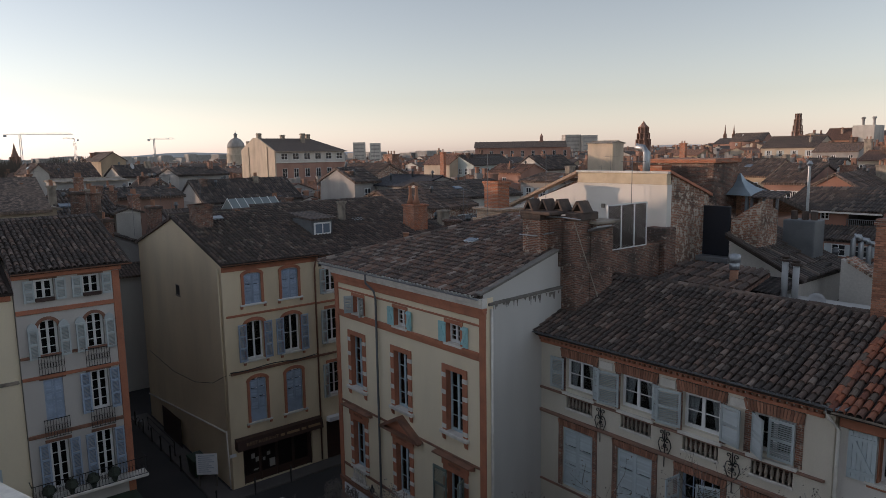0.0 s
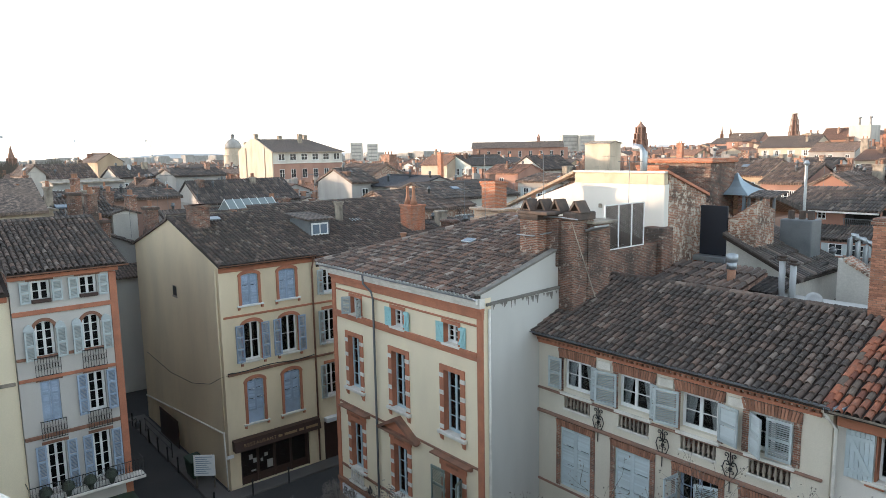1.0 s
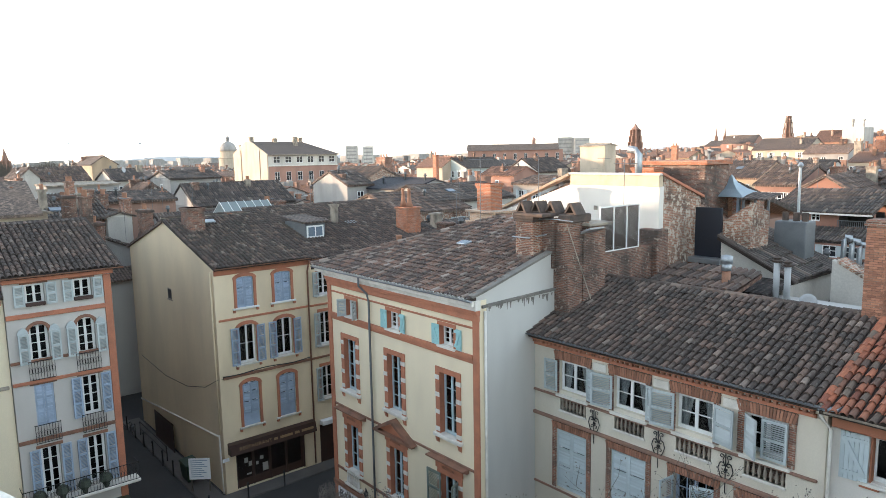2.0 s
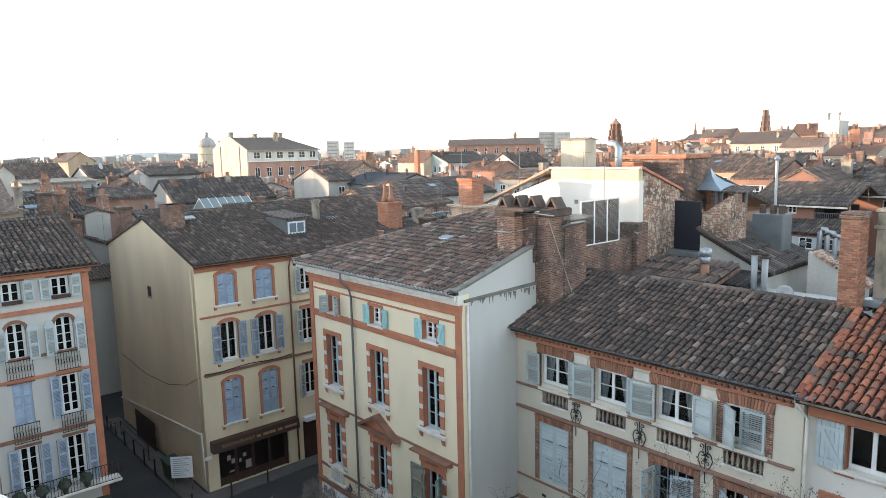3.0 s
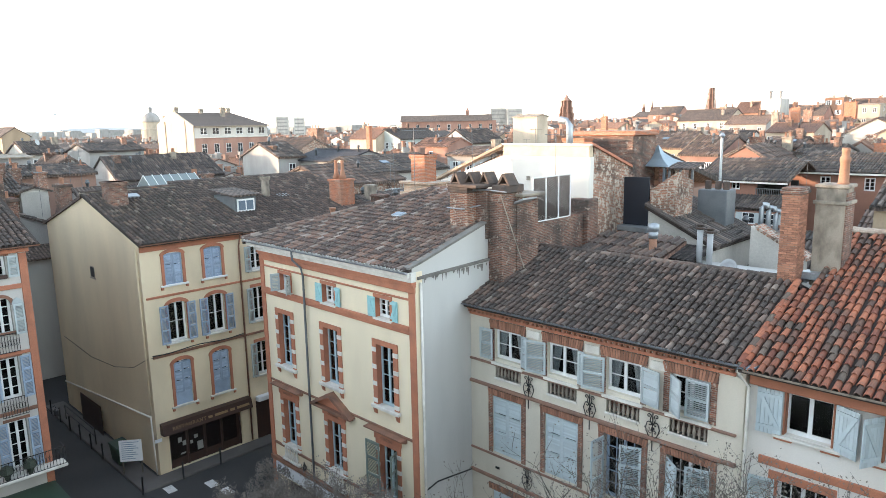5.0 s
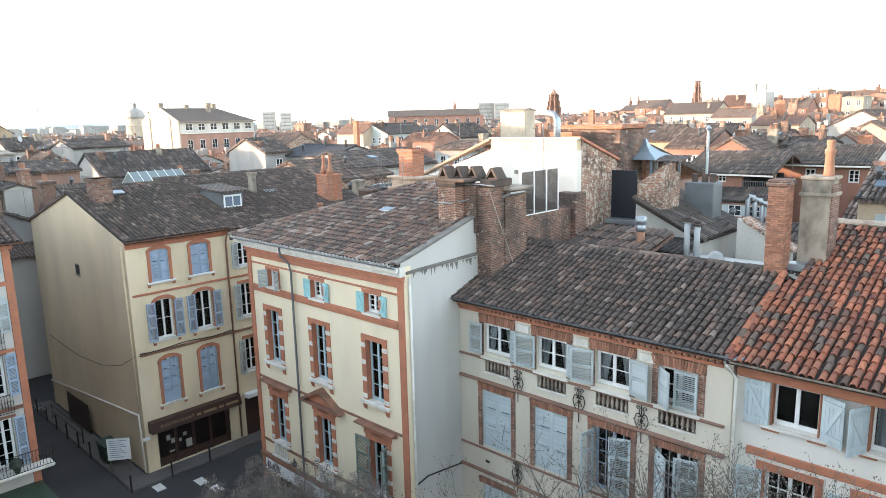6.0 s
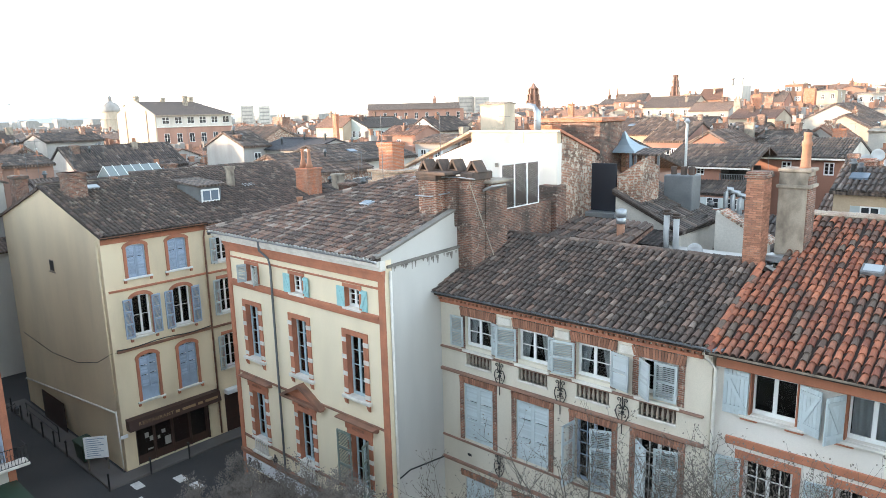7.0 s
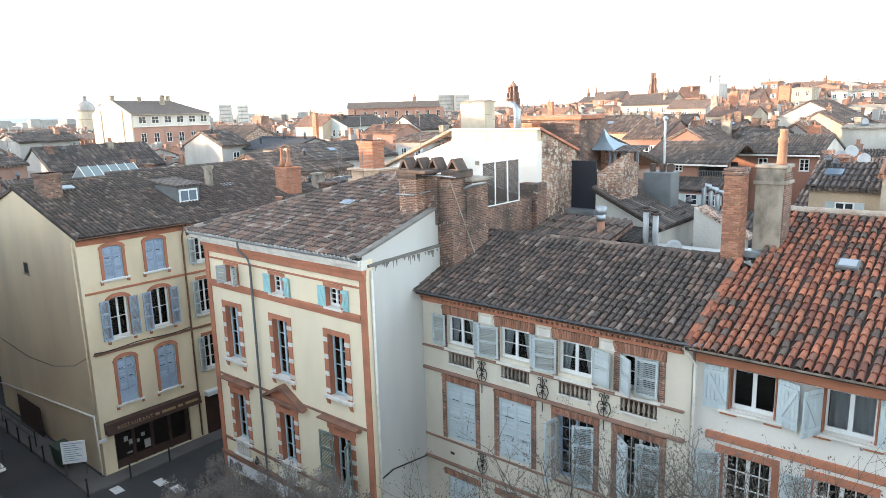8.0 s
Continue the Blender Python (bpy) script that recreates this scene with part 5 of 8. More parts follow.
# next house in the street
N = thing("house", at(-18.3, 3.26, 0, 90), "ochre street house with grey shutters beside the restaurant", "house")
holes = [(0.6 + 2.0 * k, 1.5 + 2.0 * k, za, za + h) for k in range(5) for za, h in ((10.6, 1.5), (7.5, 2.1), (4.1, 2.1))]
part("wall", wall_shape(11.0, 12.95, holes), OCHRE_FRONT, N)
part("back_wall", Shape().box(0, 11, 14.7, 15, 0, 12.9).box(10.7, 11, 0.36, 14.7, 0, 13.2).box(0, 0.3, 0.36, 14.7, 0, 13.2), OCHRE, N)
for q in holes:
    win = window(N, q[0], q[1], q[2], q[3], 0.2, rows=3)
    surround(N, q[0], q[1], q[2], q[3], 0.14, 0.18, BRICK_PAINT, 0.04)
    for hx, ang in ((q[0], 172), (q[1] + 0.45, 175)):
        put("shutter", leaf_mesh(0.44, q[3] - q[2], "louvre", SHUTTER_GREY), win, at(hx, -0.08, q[2], -ang))
    sill(N, q[0] - 0.2, q[1] + 0.2, q[2], STONE, 0.1, 0.08)
band(N, 0, 11, 10.0, 10.12, 0.06, BRICK_PAINT)
band(N, 0, 11, 6.74, 6.86, 0.08, BROWN_BAND)
band(N, 0, 11, 12.6, 12.85, 0.08, BRICK_PAINT)
gutter(N, 0, 11, -0.42, 12.95, BROWN_BAND)
part("awning_box", Shape().worn(0.3, 2.6, -0.4, -0.003, 2.55, 2.85, 0.03), SIGN_WHITE, N, "white folded shop awning")
part("shop_front", Shape().box(0.3, 2.6, -0.02, -0.003, 0.1, 2.5), BROWN_WOOD, N)
roof_plane(N, slope_frame(0, -0.45, 12.93, 0, tl), 11.0, LL + 1.2, DARK_TILE, pieces=(0, 4, 0, 1.5), seed=17, label="roof of dark clay tiles with a dormer")
part("roof_back", Shape().prism([(8.9, 15.3), (15.6, 13.2), (15.6, 12.95), (8.9, 15.1)], 0, 11, "x"), ROOF_A, N)
ridge_tiles(N, (0, 8.95, 15.42), (11, 8.95, 15.42), DARK_TILE)
dm = part("dormer", Shape().box(1.3, 2.75, 2.6, 5.2, 13.5, 14.75), DULL_ZINC, N, "zinc-clad dormer with a white window")
part("dormer_window", Shape().box(1.42, 2.62, 2.54, 2.6, 13.82, 14.6), FRAME, dm, "white double dormer window")
part("pane", Shape().box(1.52, 1.98, 2.525, 2.54, 13.92, 14.5), SOLAR, dm)
part("pane", Shape().box(2.06, 2.52, 2.525, 2.54, 13.92, 14.5), SOLAR, dm)
part("dormer_roof", Shape().prism([(2.35, 14.76), (5.6, 14.98), (5.6, 15.1), (2.35, 14.88)], 1.1, 2.95, "x"), ROOF_A, dm)
chimney(N, 4.6, 5.0, 4.6, 5.0, 14.0, 15.7, CEMENT, label="slim cement flue")
part("skylight", Shape().worn(0, 0.8, 0, 0.5, 0.03, 0.15, 0.02), ZINC, N, "zinc roof light", slope_frame(5.6, 4.4, 14.2, 0, tl))

# ---- painted house with balconies at the lane ----
Fh = thing("house", at(-16.13, -12.4, 0, 90), "white and brick house with grey shutters and iron balconies", "house")
FW, FH = 4.22, 14.1
cols2 = [(0.78, 1.54), (2.66, 3.42)]
rowsF = [(12.75, 13.7, 0), (10.2, 11.9, 0.36), (7.3, 9.2, 0), (4.0, 6.3, 0)]
holes = [(a, b, za, zb, r) for za, zb, r in rowsF for a, b in cols2]
part("wall", wall_shape(FW, FH, holes), SHADED_WHITE, Fh)
part("side_wall", Shape().box(FW - 0.35, FW, 0.36, 12, 0, 14.0).box(0, 0.3, 0.36, 12, 0, 14.0).box(0.3, FW - 0.35, 11.7, 12, 0, 14), BRICK, Fh, "brick flank along the lane")
part("corner_strip", Shape().worn(FW - 0.3, FW + 0.02, -0.05, 0.02, 0.1, 13.75, 0.012), BRICK_PAINT, Fh, "brick-red corner strip")
part("cornice", Shape().worn(-0.05, FW + 0.1, -0.22, 0.0, 13.8, 14.12, 0.02), BRICK_PAINT, Fh)
for z0, z1, mt in ((12.22, 12.42, BRICK_PAINT), (10.24, 10.36, BROWN_BAND), (9.28, 9.42, BRICK_PAINT), (6.62, 6.78, BROWN_BAND)):
    band(Fh, 0, FW - 0.3, z0, z1, 0.09, mt)
for ri, (za, zb, r) in enumerate(rowsF):
    for ci, (a, b) in enumerate(cols2):
        win = window(Fh, a, b, za, zb, 0.2, rows=2 if ri == 0 else 4, cols=1)
        if r:
            part("arch", arch_band(a, b, zb, r, 0.14, -0.05, -0.003), BROWN_BAND, Fh, "brick arch over the window")
        else:
            part("lintel", Shape().worn(a - 0.15, b + 0.15, -0.04, -0.003, zb + 0.003, zb + 0.14, 0.01), BROWN_BAND, Fh)
        closed = ri == 2 and ci == 0
        if closed:
            for k in (0, 1):
                put("shutter", leaf_mesh((b - a) / 2 - 0.01, zb - za, "louvre", SHUTTER_BLUE), win, at(a + k * (b - a) / 2, 0.03, za))
        else:
            put("shutter", leaf_mesh(0.42, zb - za - r, "louvre", SHUTTER_GREY if ri < 2 else SHUTTER_BLUE), win, at(a - 0.02, -0.07, za, -172))
            put("shutter", leaf_mesh(0.42, zb - za - r, "louvre", SHUTTER_GREY if ri < 2 else SHUTTER_BLUE), win, at(b + 0.46, -0.08, za, -176))
            if r:
                for hx in (a - 0.44, b + 0.02):
                    part("shutter_head", Shape().prism([(0, 0), (0.42, 0), (0.42, 0.05), (0.36, 0.2), (0.21, 0.3), (0.06, 0.2), (0, 0.05)], 0, 0.035), SHUTTER_GREY, Fh, "", at(hx, -0.09, zb - r))
        if ri == 0:
            part("flower_box", Shape().worn(a, b, -0.16, 0.02, za - 0.02, za + 0.14, 0.02), BROWN_WOOD, Fh)
        if ri in (1, 2):
            railing(Fh, a - 0.12, b + 0.12, za - 0.75, za + 0.1)
part("balcony", Shape().worn(-0.2, FW + 0.45, -0.75, 0.0, 3.75, 3.9, 0.03), STONE, Fh, "stone balcony slab")
railing(Fh, -0.15, FW + 0.4, 3.9, 4.75, -0.7, 0.13)
railing_box = Shape()
for i in range(4):
    railing_box.lathe(0.5 + i * 0.9, -0.55, [(0.1, 3.9), (0.14, 4.1), (0.3, 4.25), (0.22, 4.5), (0.05, 4.6)], 7)
part("planting", railing_box, plain("dull_foliage", (0.05, 0.06, 0.045), 0.9, 30, 0.4), Fh, "potted plants behind the rail")
tf = math.degrees(math.atan(0.3))
roof_plane(Fh, slope_frame(-0.1, -0.45, 14.12, 0, tf), FW + 0.6, 6.6, DARK_TILE, pieces=(0, 5, 0, 3.5), seed=19, label="roof of dark clay tiles")
part("roof_back", Shape().prism([(5.8, 16.0), (12.3, 14.2), (12.3, 14.0), (5.8, 15.8)], -0.1, FW + 0.4, "x"), ROOF_A, Fh)
gutter(Fh, -0.1, FW + 0.5, -0.45, 14.1, BROWN_BAND)
part("wall_lamp", Shape().tube([(FW + 0.02, 0.1, 6.3), (FW + 0.4, 0.1, 6.45), (FW + 0.45, 0.1, 6.3)], 0.02, 5).lathe(FW + 0.45, 0.1, [(0.05, 6.3), (0.13, 6.22), (0.1, 5.95), (0.03, 5.9)], 6), IRON, Fh, "black iron wall lantern")
G = thing("house", at(-16.3, -23.4, 0, 90), "cream neighbouring house with tiled roof", "house")
holes = [(1.2 + 2.4 * k, 2.2 + 2.4 * k, za, zb) for k in range(4) for za, zb in ((9.9, 11.8), (6.6, 8.8), (3.4, 5.6))]
part("wall", wall_shape(10.98, 13.3, holes), CREAM, G)
part("back_wall", Shape().box(0, 10.98, 11.7, 12, 0, 13).box(0, 0.3, 0.36, 11.7, 0, 13).box(10.68, 10.98, 0.36, 11.7, 0, 13), CREAM, G)
for q in holes:
    window(G, *q, 0.2, rows=3)
    surround(G, *q, 0.12, 0.15, CEMENT, 0.03)
    railing(G, q[0] - 0.05, q[1] + 0.05, q[2] - 0.05, q[2] + 0.8)
    shutter(G, q[0], -0.06, q[2], 0.5, q[3] - q[2], 174, "louvre", SHUTTER_PALE)
    shutter(G, q[1] + 0.5, -0.07, q[2], 0.5, q[3] - q[2], 176, "louvre", SHUTTER_PALE)
band(G, 0, 10.9, 9.2, 9.35, 0.08, CEMENT)
band(G, 0, 10.9, 12.9, 13.2, 0.12, BRICK_PAINT)
roof_plane(G, slope_frame(0, -0.45, 13.3, 0, tf), 10.98, 6.8, DARK_TILE, seed=23, label="roof of dark clay tiles")
part("roof_back", Shape().prism([(6.0, 15.3), (12.3, 13.4), (12.3, 13.2), (6.0, 15.1)], 0, 10.9, "x"), ROOF_A, G)

# small grey house at the end of the lane
K = thing("house", at(-40.0, -7.0, 0, 90), "low grey house closing the lane", "house")
part("wall", wall_shape(7.0, 9.6, [(3.4, 4.2, 6.2, 7.6), (3.4, 4.2, 3.0, 4.6)]), SIDE, K)
part("roof", Shape().prism([(-0.4, 9.55), (5, 11.2), (10, 9.5), (10, 9.3), (5, 11), (-0.4, 9.4)], -0.1, 7.1, "x"), ROOF_A, K)
window(K, 3.4, 4.2, 6.2, 7.6)
window(K, 3.4, 4.2, 3.0, 4.6)

# ---- the terrace the camera stands on ----
T = thing("building", at(17.0, -16.0, 0), "tall building whose stone roof terrace looks over the street", "building")
part("wall", Shape().box(-0.6, 14, -16, 0.6, 0, 17.0), WHITE_WALL, T)
# wing outside the view, added to darken the lane and painted house
part("wing", Shape().box(-27, -0.62, -24, -2.2, 0, 17.0), WHITE_WALL, T, "unseen wing added to shade the lane corner")
part("terrace_floor", Shape().box(-0.65, 14, -16, 0.65, 17.0, 17.2), CEMENT, T)
part("parapet_pier", Shape().worn(-0.75, 0, -1.0, 0, 0, 18.3, 0.03), STONE, T, "rough white stone parapet pier", at(-0.62, -0.075, 0.0, 18))

# tall hall added out of view beside the terrace, behind the viewer's left shoulder, to keep the evening sun off the
# near fronts
V = thing("building", at(-19.0, -35.0, 0), "unseen tall brick block added to shade the near fronts", "building")
part("wall", Shape().box(-14, 16, -9, 9, 0, 19.0), BRICK, V)
part("roof", Shape().prism([(-9.5, 18.9), (9.5, 18.9), (9.5, 19.1), (0, 22.0), (-9.5, 19.1)], -14.4, 16.4, "x"), ROOF_A, V)


# ---- town behind ----
def far_window_mesh(w, h, shut):
    key = ("far_window", w, h, shut)
    if key in CACHE:
        return CACHE[key]
    s = Shape()
    s.box(-w / 2 - 0.08, w / 2 + 0.08, -0.05, 0.0, -0.1, 0.0).box(-w / 2, -w / 2 + 0.07, -0.04, 0, 0, h).box(w / 2 - 0.07, w / 2, -0.04, 0, 0, h).box(-w / 2, w / 2, -0.04, 0, h - 0.07, h)
    s.box(-0.04, 0.04, -0.03, 0, 0, h).box(-w / 2, w / 2, -0.03, 0, h * 0.5 - 0.025, h * 0.5 + 0.025)
    n = len(s.f)
    s.box(-w / 2, w / 2, -0.012, 0.0, 0, h)
    k = len(s.f)
    if shut:
        s.box(-w * 1.0, -w / 2 - 0.01, -0.06, 0, 0, h).box(w / 2 + 0.01, w * 1.0, -0.06, 0, 0, h)
    me = s.mesh("window", FRAME)
    me.materials.append(SOLAR_DARK)
    me.materials.append(SHUTTER_GREY)
    me.polygons.foreach_set("material_index", [0 if i < n else (1 if i < k else 2) for i in range(len(me.polygons))])
    CACHE[key] = me
    return me


SOLAR_DARK = plain("dark_far_glass", (0.03, 0.035, 0.04), 0.12, 20, 0.2, strength=0.0)


POT_MESH = Shape().lathe(0, 0, [(0.11, 0), (0.1, 0.4), (0.13, 0.45)], 7).mesh("pot", POT)


COARSE = np.array([(rr * math.cos(math.pi * kk / 3), yy, zz + rr * 1.1 * math.sin(math.pi * kk / 3)) for yy, rr, zz in ((0.0, 0.125, 0.05), (0.8, 0.1, 0.0)) for kk in range(4)])
COARSE_F = np.array([(kk, kk + 1, 5 + kk, 4 + kk) for kk in range(3)] + [(0, 3, 2, 1)])


def tile_cover(parent, m, w, length, mat, seed, keep=None):
    """Rows of clay tiles on a roof some way off, joined into one covering. x runs along the eave, y up the slope."""
    rng = np.random.default_rng(abs(seed))
    nc, nr = max(1, int(w / 0.27)), max(1, int(length / 0.7))
    x, y = np.meshgrid((np.arange(nc) + 0.5) * w / nc, np.arange(nr) * length / nr)
    x, y = x.ravel(), y.ravel()
    if keep is not None:
        ok = keep(x, y)
        x, y = x[ok], y[ok]
    k = len(x)
    if not k:
        return None
    off = np.stack([x + rng.normal(0, 0.012, k), y + rng.normal(0, 0.03, k), rng.normal(0, 0.01, k) + 0.03 * np.sin(x * 0.7 + y * 0.5 + seed)], 1)
    v = (COARSE[None] * np.array([1, length / nr / 0.7, 1]) + off[:, None]).reshape(-1, 3)
    f = (COARSE_F[None] + (np.arange(k) * 8)[:, None, None]).reshape(-1, 4)
    me = bpy.data.meshes.new("tile_covering")
    me.from_pydata(v.tolist(), [], f.tolist())
    me.materials.append(mat)
    return tagged(put("tile_covering", me, parent, m), kind="stuff")


DISH_MESH = Shape().lathe(0, 0, [(0.02, 0.0), (0.25, 0.04), (0.42, 0.14), (0.40, 0.16), (0.24, 0.07), (0.02, 0.03)], 14).mesh("dish", DISH, True)
COWL_MESH = Shape().lathe(0, 0, [(0.11, -0.8), (0.11, 0.7), (0.2, 0.72), (0.2, 0.82), (0.1, 0.84), (0.17, 0.95), (0.04, 1.02)], 8).mesh("vent_pipe", DULL_ZINC, True)
TAKEN = []


def town_house(x, y, rz, w, d, eave, rise, wall, roof, chimneys=1, win=2, seed=0, hip=False, label="", stubs=(), win_h=1.3, base=0.0):
    """A tiled house; its ridge runs along its own x, its front looks along its own -y."""
    r = random.Random(seed)
    fw, fd = (w, d) if rz % 180 < 45 or rz % 180 > 135 else (d, w)
    TAKEN.append((x - fw / 2, x + fw / 2, y - fd / 2, y + fd / 2))
    words = {"town_wall_cream": "cream", "town_wall_white": "white", "town_wall_grey": "grey", "town_wall_brick": "brick-red", "town_wall_ochre": "ochre", "town_wall_pink": "pink"}
    h = thing("house", at(x, y, base, rz), label or (words.get(wall.name, "pale") + " rendered town house with a tiled roof"), "house", "town houses")
    s = Shape().box(-w / 2, w / 2, -d / 2, d / 2, 0, eave)
    if not hip:
        s.prism([(-d / 2, eave), (d / 2, eave), (0, eave + rise)], -w / 2, w / 2, "x")
    part("wall", s, wall, h)
    o, t = 0.35, 0.16
    k = rise * o / (d / 2)
    s = Shape()
    if hip:
        e = min(w * 0.45, d / 2)
        a = [(-w / 2 - o, -d / 2 - o, eave - 0.05), (w / 2 + o, -d / 2 - o, eave - 0.05), (w / 2 + o, d / 2 + o, eave - 0.05), (-w / 2 - o, d / 2 + o, eave - 0.05)]
        top = [(-w / 2 + e, 0, eave + rise), (w / 2 - e, 0, eave + rise)]
        lo = [(p[0], p[1], p[2] - t) for p in a]
        s.add(a + top + lo, [(0, 1, 5, 4), (1, 2, 5), (2, 3, 4, 5), (3, 0, 4), (6, 7, 1, 0), (7, 8, 2, 1), (8, 9, 3, 2), (9, 6, 0, 3), (9, 8, 7, 6)])
    else:
        for sg in (-1, 1):
            s.prism([(sg * (d / 2 + o), eave - k), (0, eave + rise), (0, eave + rise + t), (sg * (d / 2 + o), eave - k + t)], -w / 2 - 0.15, w / 2 + 0.15, "x")
        s.tube([(-w / 2 - 0.15, 0, eave + rise + t), (w / 2 + 0.15, 0, eave + rise + t)], 0.13, 6)
    top = part("roof", s, roof, h)
    pitch = math.atan2(rise, d / 2)
    if roof.name in TILE_OF and rise > 0.4 and math.hypot(x - 17.5, y + 16.2) < 125:
        slope = (d / 2 + o) / math.cos(pitch)
        hipped = (lambda a, b: (a > b * 0.95) & (a < w + 0.3 - b * 0.95)) if hip else None
        for turn in (0, 180):
            tile_cover(top, pose(0, 0, 0, 0, 0, turn) @ slope_frame(-w / 2 - 0.15, -d / 2 - o, eave - k + t, 0, math.degrees(pitch)), w + 0.3, slope, TILE_OF[roof.name], seed + turn, hipped)
    for i in range(r.randint(1, 3) if rise > 0.3 and math.hypot(x, y) < 130 else 0):
        px, py = r.uniform(-w * 0.42, w * 0.42), r.uniform(-d * 0.35, d * 0.2)
        put("vent_pipe", COWL_MESH, top, at(px, py, eave + rise * (1 - abs(py) / (d / 2)) + r.uniform(-0.3, 0.1)))
    if r.random() < 0.08:
        px = r.uniform(-w * 0.4, w * 0.4)
        put("dish", DISH_MESH, top, pose(px, -d * 0.2, eave + rise * 0.65 + 0.55, 75, 0, r.uniform(-30, 40)), "round satellite dish")
    for i in range(chimneys):
        cx, cy = r.uniform(-w * 0.45, w * 0.45), r.uniform(-d * 0.3, d * 0.3)
        zz = eave + rise * (1 - abs(cy) / (d / 2))
        cw, cd, chh = r.uniform(0.22, 0.4), r.uniform(0.25, 0.65), r.uniform(0.6, 1.5)
        mt = r.choice((BRICK, OLD_BRICK, OLD_BRICK, CEMENT, RUBBLE))
        c = part("chimney", Shape().worn(cx - cw, cx + cw, cy - cd, cy + cd, zz - 0.6, zz + chh, 0.02).worn(cx - cw - 0.07, cx + cw + 0.07, cy - cd - 0.07, cy + cd + 0.07, zz + chh - 0.18, zz + chh - 0.05, 0.02), mt, h)
        if r.random() < 0.6:
            for j in range(r.randint(1, 3)):
                put("pot", POT_MESH, c, at(cx - cw * 0.5 + j * cw * 0.5, cy, zz + chh))
    side = 1 if rz < 45 else -1
    me = far_window_mesh(0.9, win_h, r.random() < 0.4)
    for j in range(win):
        wx2 = -w / 2 + w * (j + 0.5) / win + r.uniform(-0.3, 0.3)
        put("window", me, h, at(wx2, -d / 2 - 0.003, eave - win_h - 0.7))
        if r.random() < 0.5:
            put("window", me, h, at(wx2, -d / 2 - 0.003, eave - win_h - 3.7))
    if win and d > 5:
        for j in range(max(1, win - 1)):
            yy = r.uniform(-d * 0.35, d * 0.35)
            put("window", me, h, at(side * (w / 2 + 0.003), yy, eave - win_h - r.choice((0.3, 0.7, 3.0)), 90 * side))
    if r.random() < 0.35:
        cy = -d * 0.25
        part("skylight", Shape().worn(-0.5, 0.4, -0.35, 0.35, 0.06, 0.2, 0.02), SOLAR, h, "roof light", pose(r.uniform(-w * 0.3, w * 0.3), cy, eave + rise * 0.5 + t, math.degrees(math.atan2(rise, d / 2)), 0, 0))
    return h


CREAM_W, WHITE_W, GREY_W, BRICK_W, OCHRE_W, PINK_W = HAZE_WALLS
# houses just behind the street
M1 = thing("chimney", at(-21.2, 11.9, 9.0), "orange brick chimney with two pointed clay pots in the sun", "chimney")
part("shaft", Shape().worn(0, 1.3, 0, 1.2, 0, 6.3, 0.02).worn(-0.07, 1.37, -0.07, 1.27, 6.2, 6.35, 0.02), ORANGE_BRICK, M1)
for k in (0.25, 0.95):
    part("pot", Shape().lathe(k, 0.5, [(0.3, 6.35), (0.18, 6.7), (0.12, 7.0), (0.10, 7.5), (0.13, 7.54), (0.11, 7.62)], 10), POT, M1, "tapering terracotta pot", smooth=True)
town_house(-42, 9.0, 90, 14, 9, 12.2, 2.0, GREY_W, ROOF_GREY, 2, 2, 6)
town_house(-46.5, -3.0, 0, 9, 10, 10.8, 2.2, GREY_W, ROOF_GREY, 2, 2, 7)
for cx, cy, cw, z1 in ((-36.2, -5.6, 0.55, 16.6), (-35.6, -4.2, 0.7, 14.6), (-38.6, 0.2, 0.6, 15.1)):
    dk = thing("chimney", at(cx, cy, 9.0), "dark sooty brick chimney with clay pots", "chimney", "sooty chimneys")
    part("shaft", Shape().worn(-cw, cw, -cw * 0.7, cw * 0.7, 0, z1 - 9.0, 0.02), OLD_BRICK, dk)
    part("cap", Shape().worn(-cw - 0.1, cw + 0.1, -cw * 0.7 - 0.1, cw * 0.7 + 0.1, z1 - 9.25, z1 - 9.05, 0.02), SOOT, dk)
    for k in (-0.5, 0.3):
        put("pot", POT_MESH, dk, at(k * cw, 0, z1 - 9.0))
# glazed roof lantern
GLz = thing("roof_lantern", at(-39.0, 8.6, 14.15, 90), "pale glazed roof lantern with metal ribs", "roof lantern")
part("glazing", Shape().prism([(-1.6, 0), (1.6, 0), (0, 1.1)], -2.2, 2.2, "x"), plain("pale_glazing", (0.20, 0.235, 0.24), 0.35, 20, 0.1), GLz)
rb2 = Shape()
for k in range(7):
    for sg in (-1, 1):
        rb2.tube([(-2.2 + k * 0.73, sg * 1.62, 0), (-2.2 + k * 0.73, 0, 1.14)], 0.04, 4)
part("ribs", rb2, FRAME, GLz)
part("kerb", Shape().worn(-2.3, 2.3, -1.75, 1.75, -1.6, 0.05, 0.03), WHITE_WALL, GLz)

# rear yards behind the long house
E1 = thing("house", at(4.0, 9.0, 0), "small rear building with patched tile roof and white walls", "house")
part("wall", Shape().box(-3.4, 6.8, 2.9, 4.6, 0, 12.6), SIDE, E1)
part("roof", Shape().prism([(2.6, 12.95), (8.2, 13.6), (8.2, 13.4), (2.6, 12.75)], -3.5, 1.0, "x"), ROOF_GREY, E1)
part("small_roof", Shape().prism([(-0.2, 13.0), (3.0, 13.7), (3.0, 13.55), (-0.2, 12.85)], -3.4, 0.6, "x"), ROOF_B, E1)
tile_cover(E1, slope_frame(-3.4, -0.2, 13.03, 0, math.degrees(math.atan(0.7 / 3.2))), 4.0, 3.27, MID_BROWN, 61)
RB = thing("house", at(4.95, 13.9, 0), "pale rear building with a lean-to roof of dark tiles", "house")
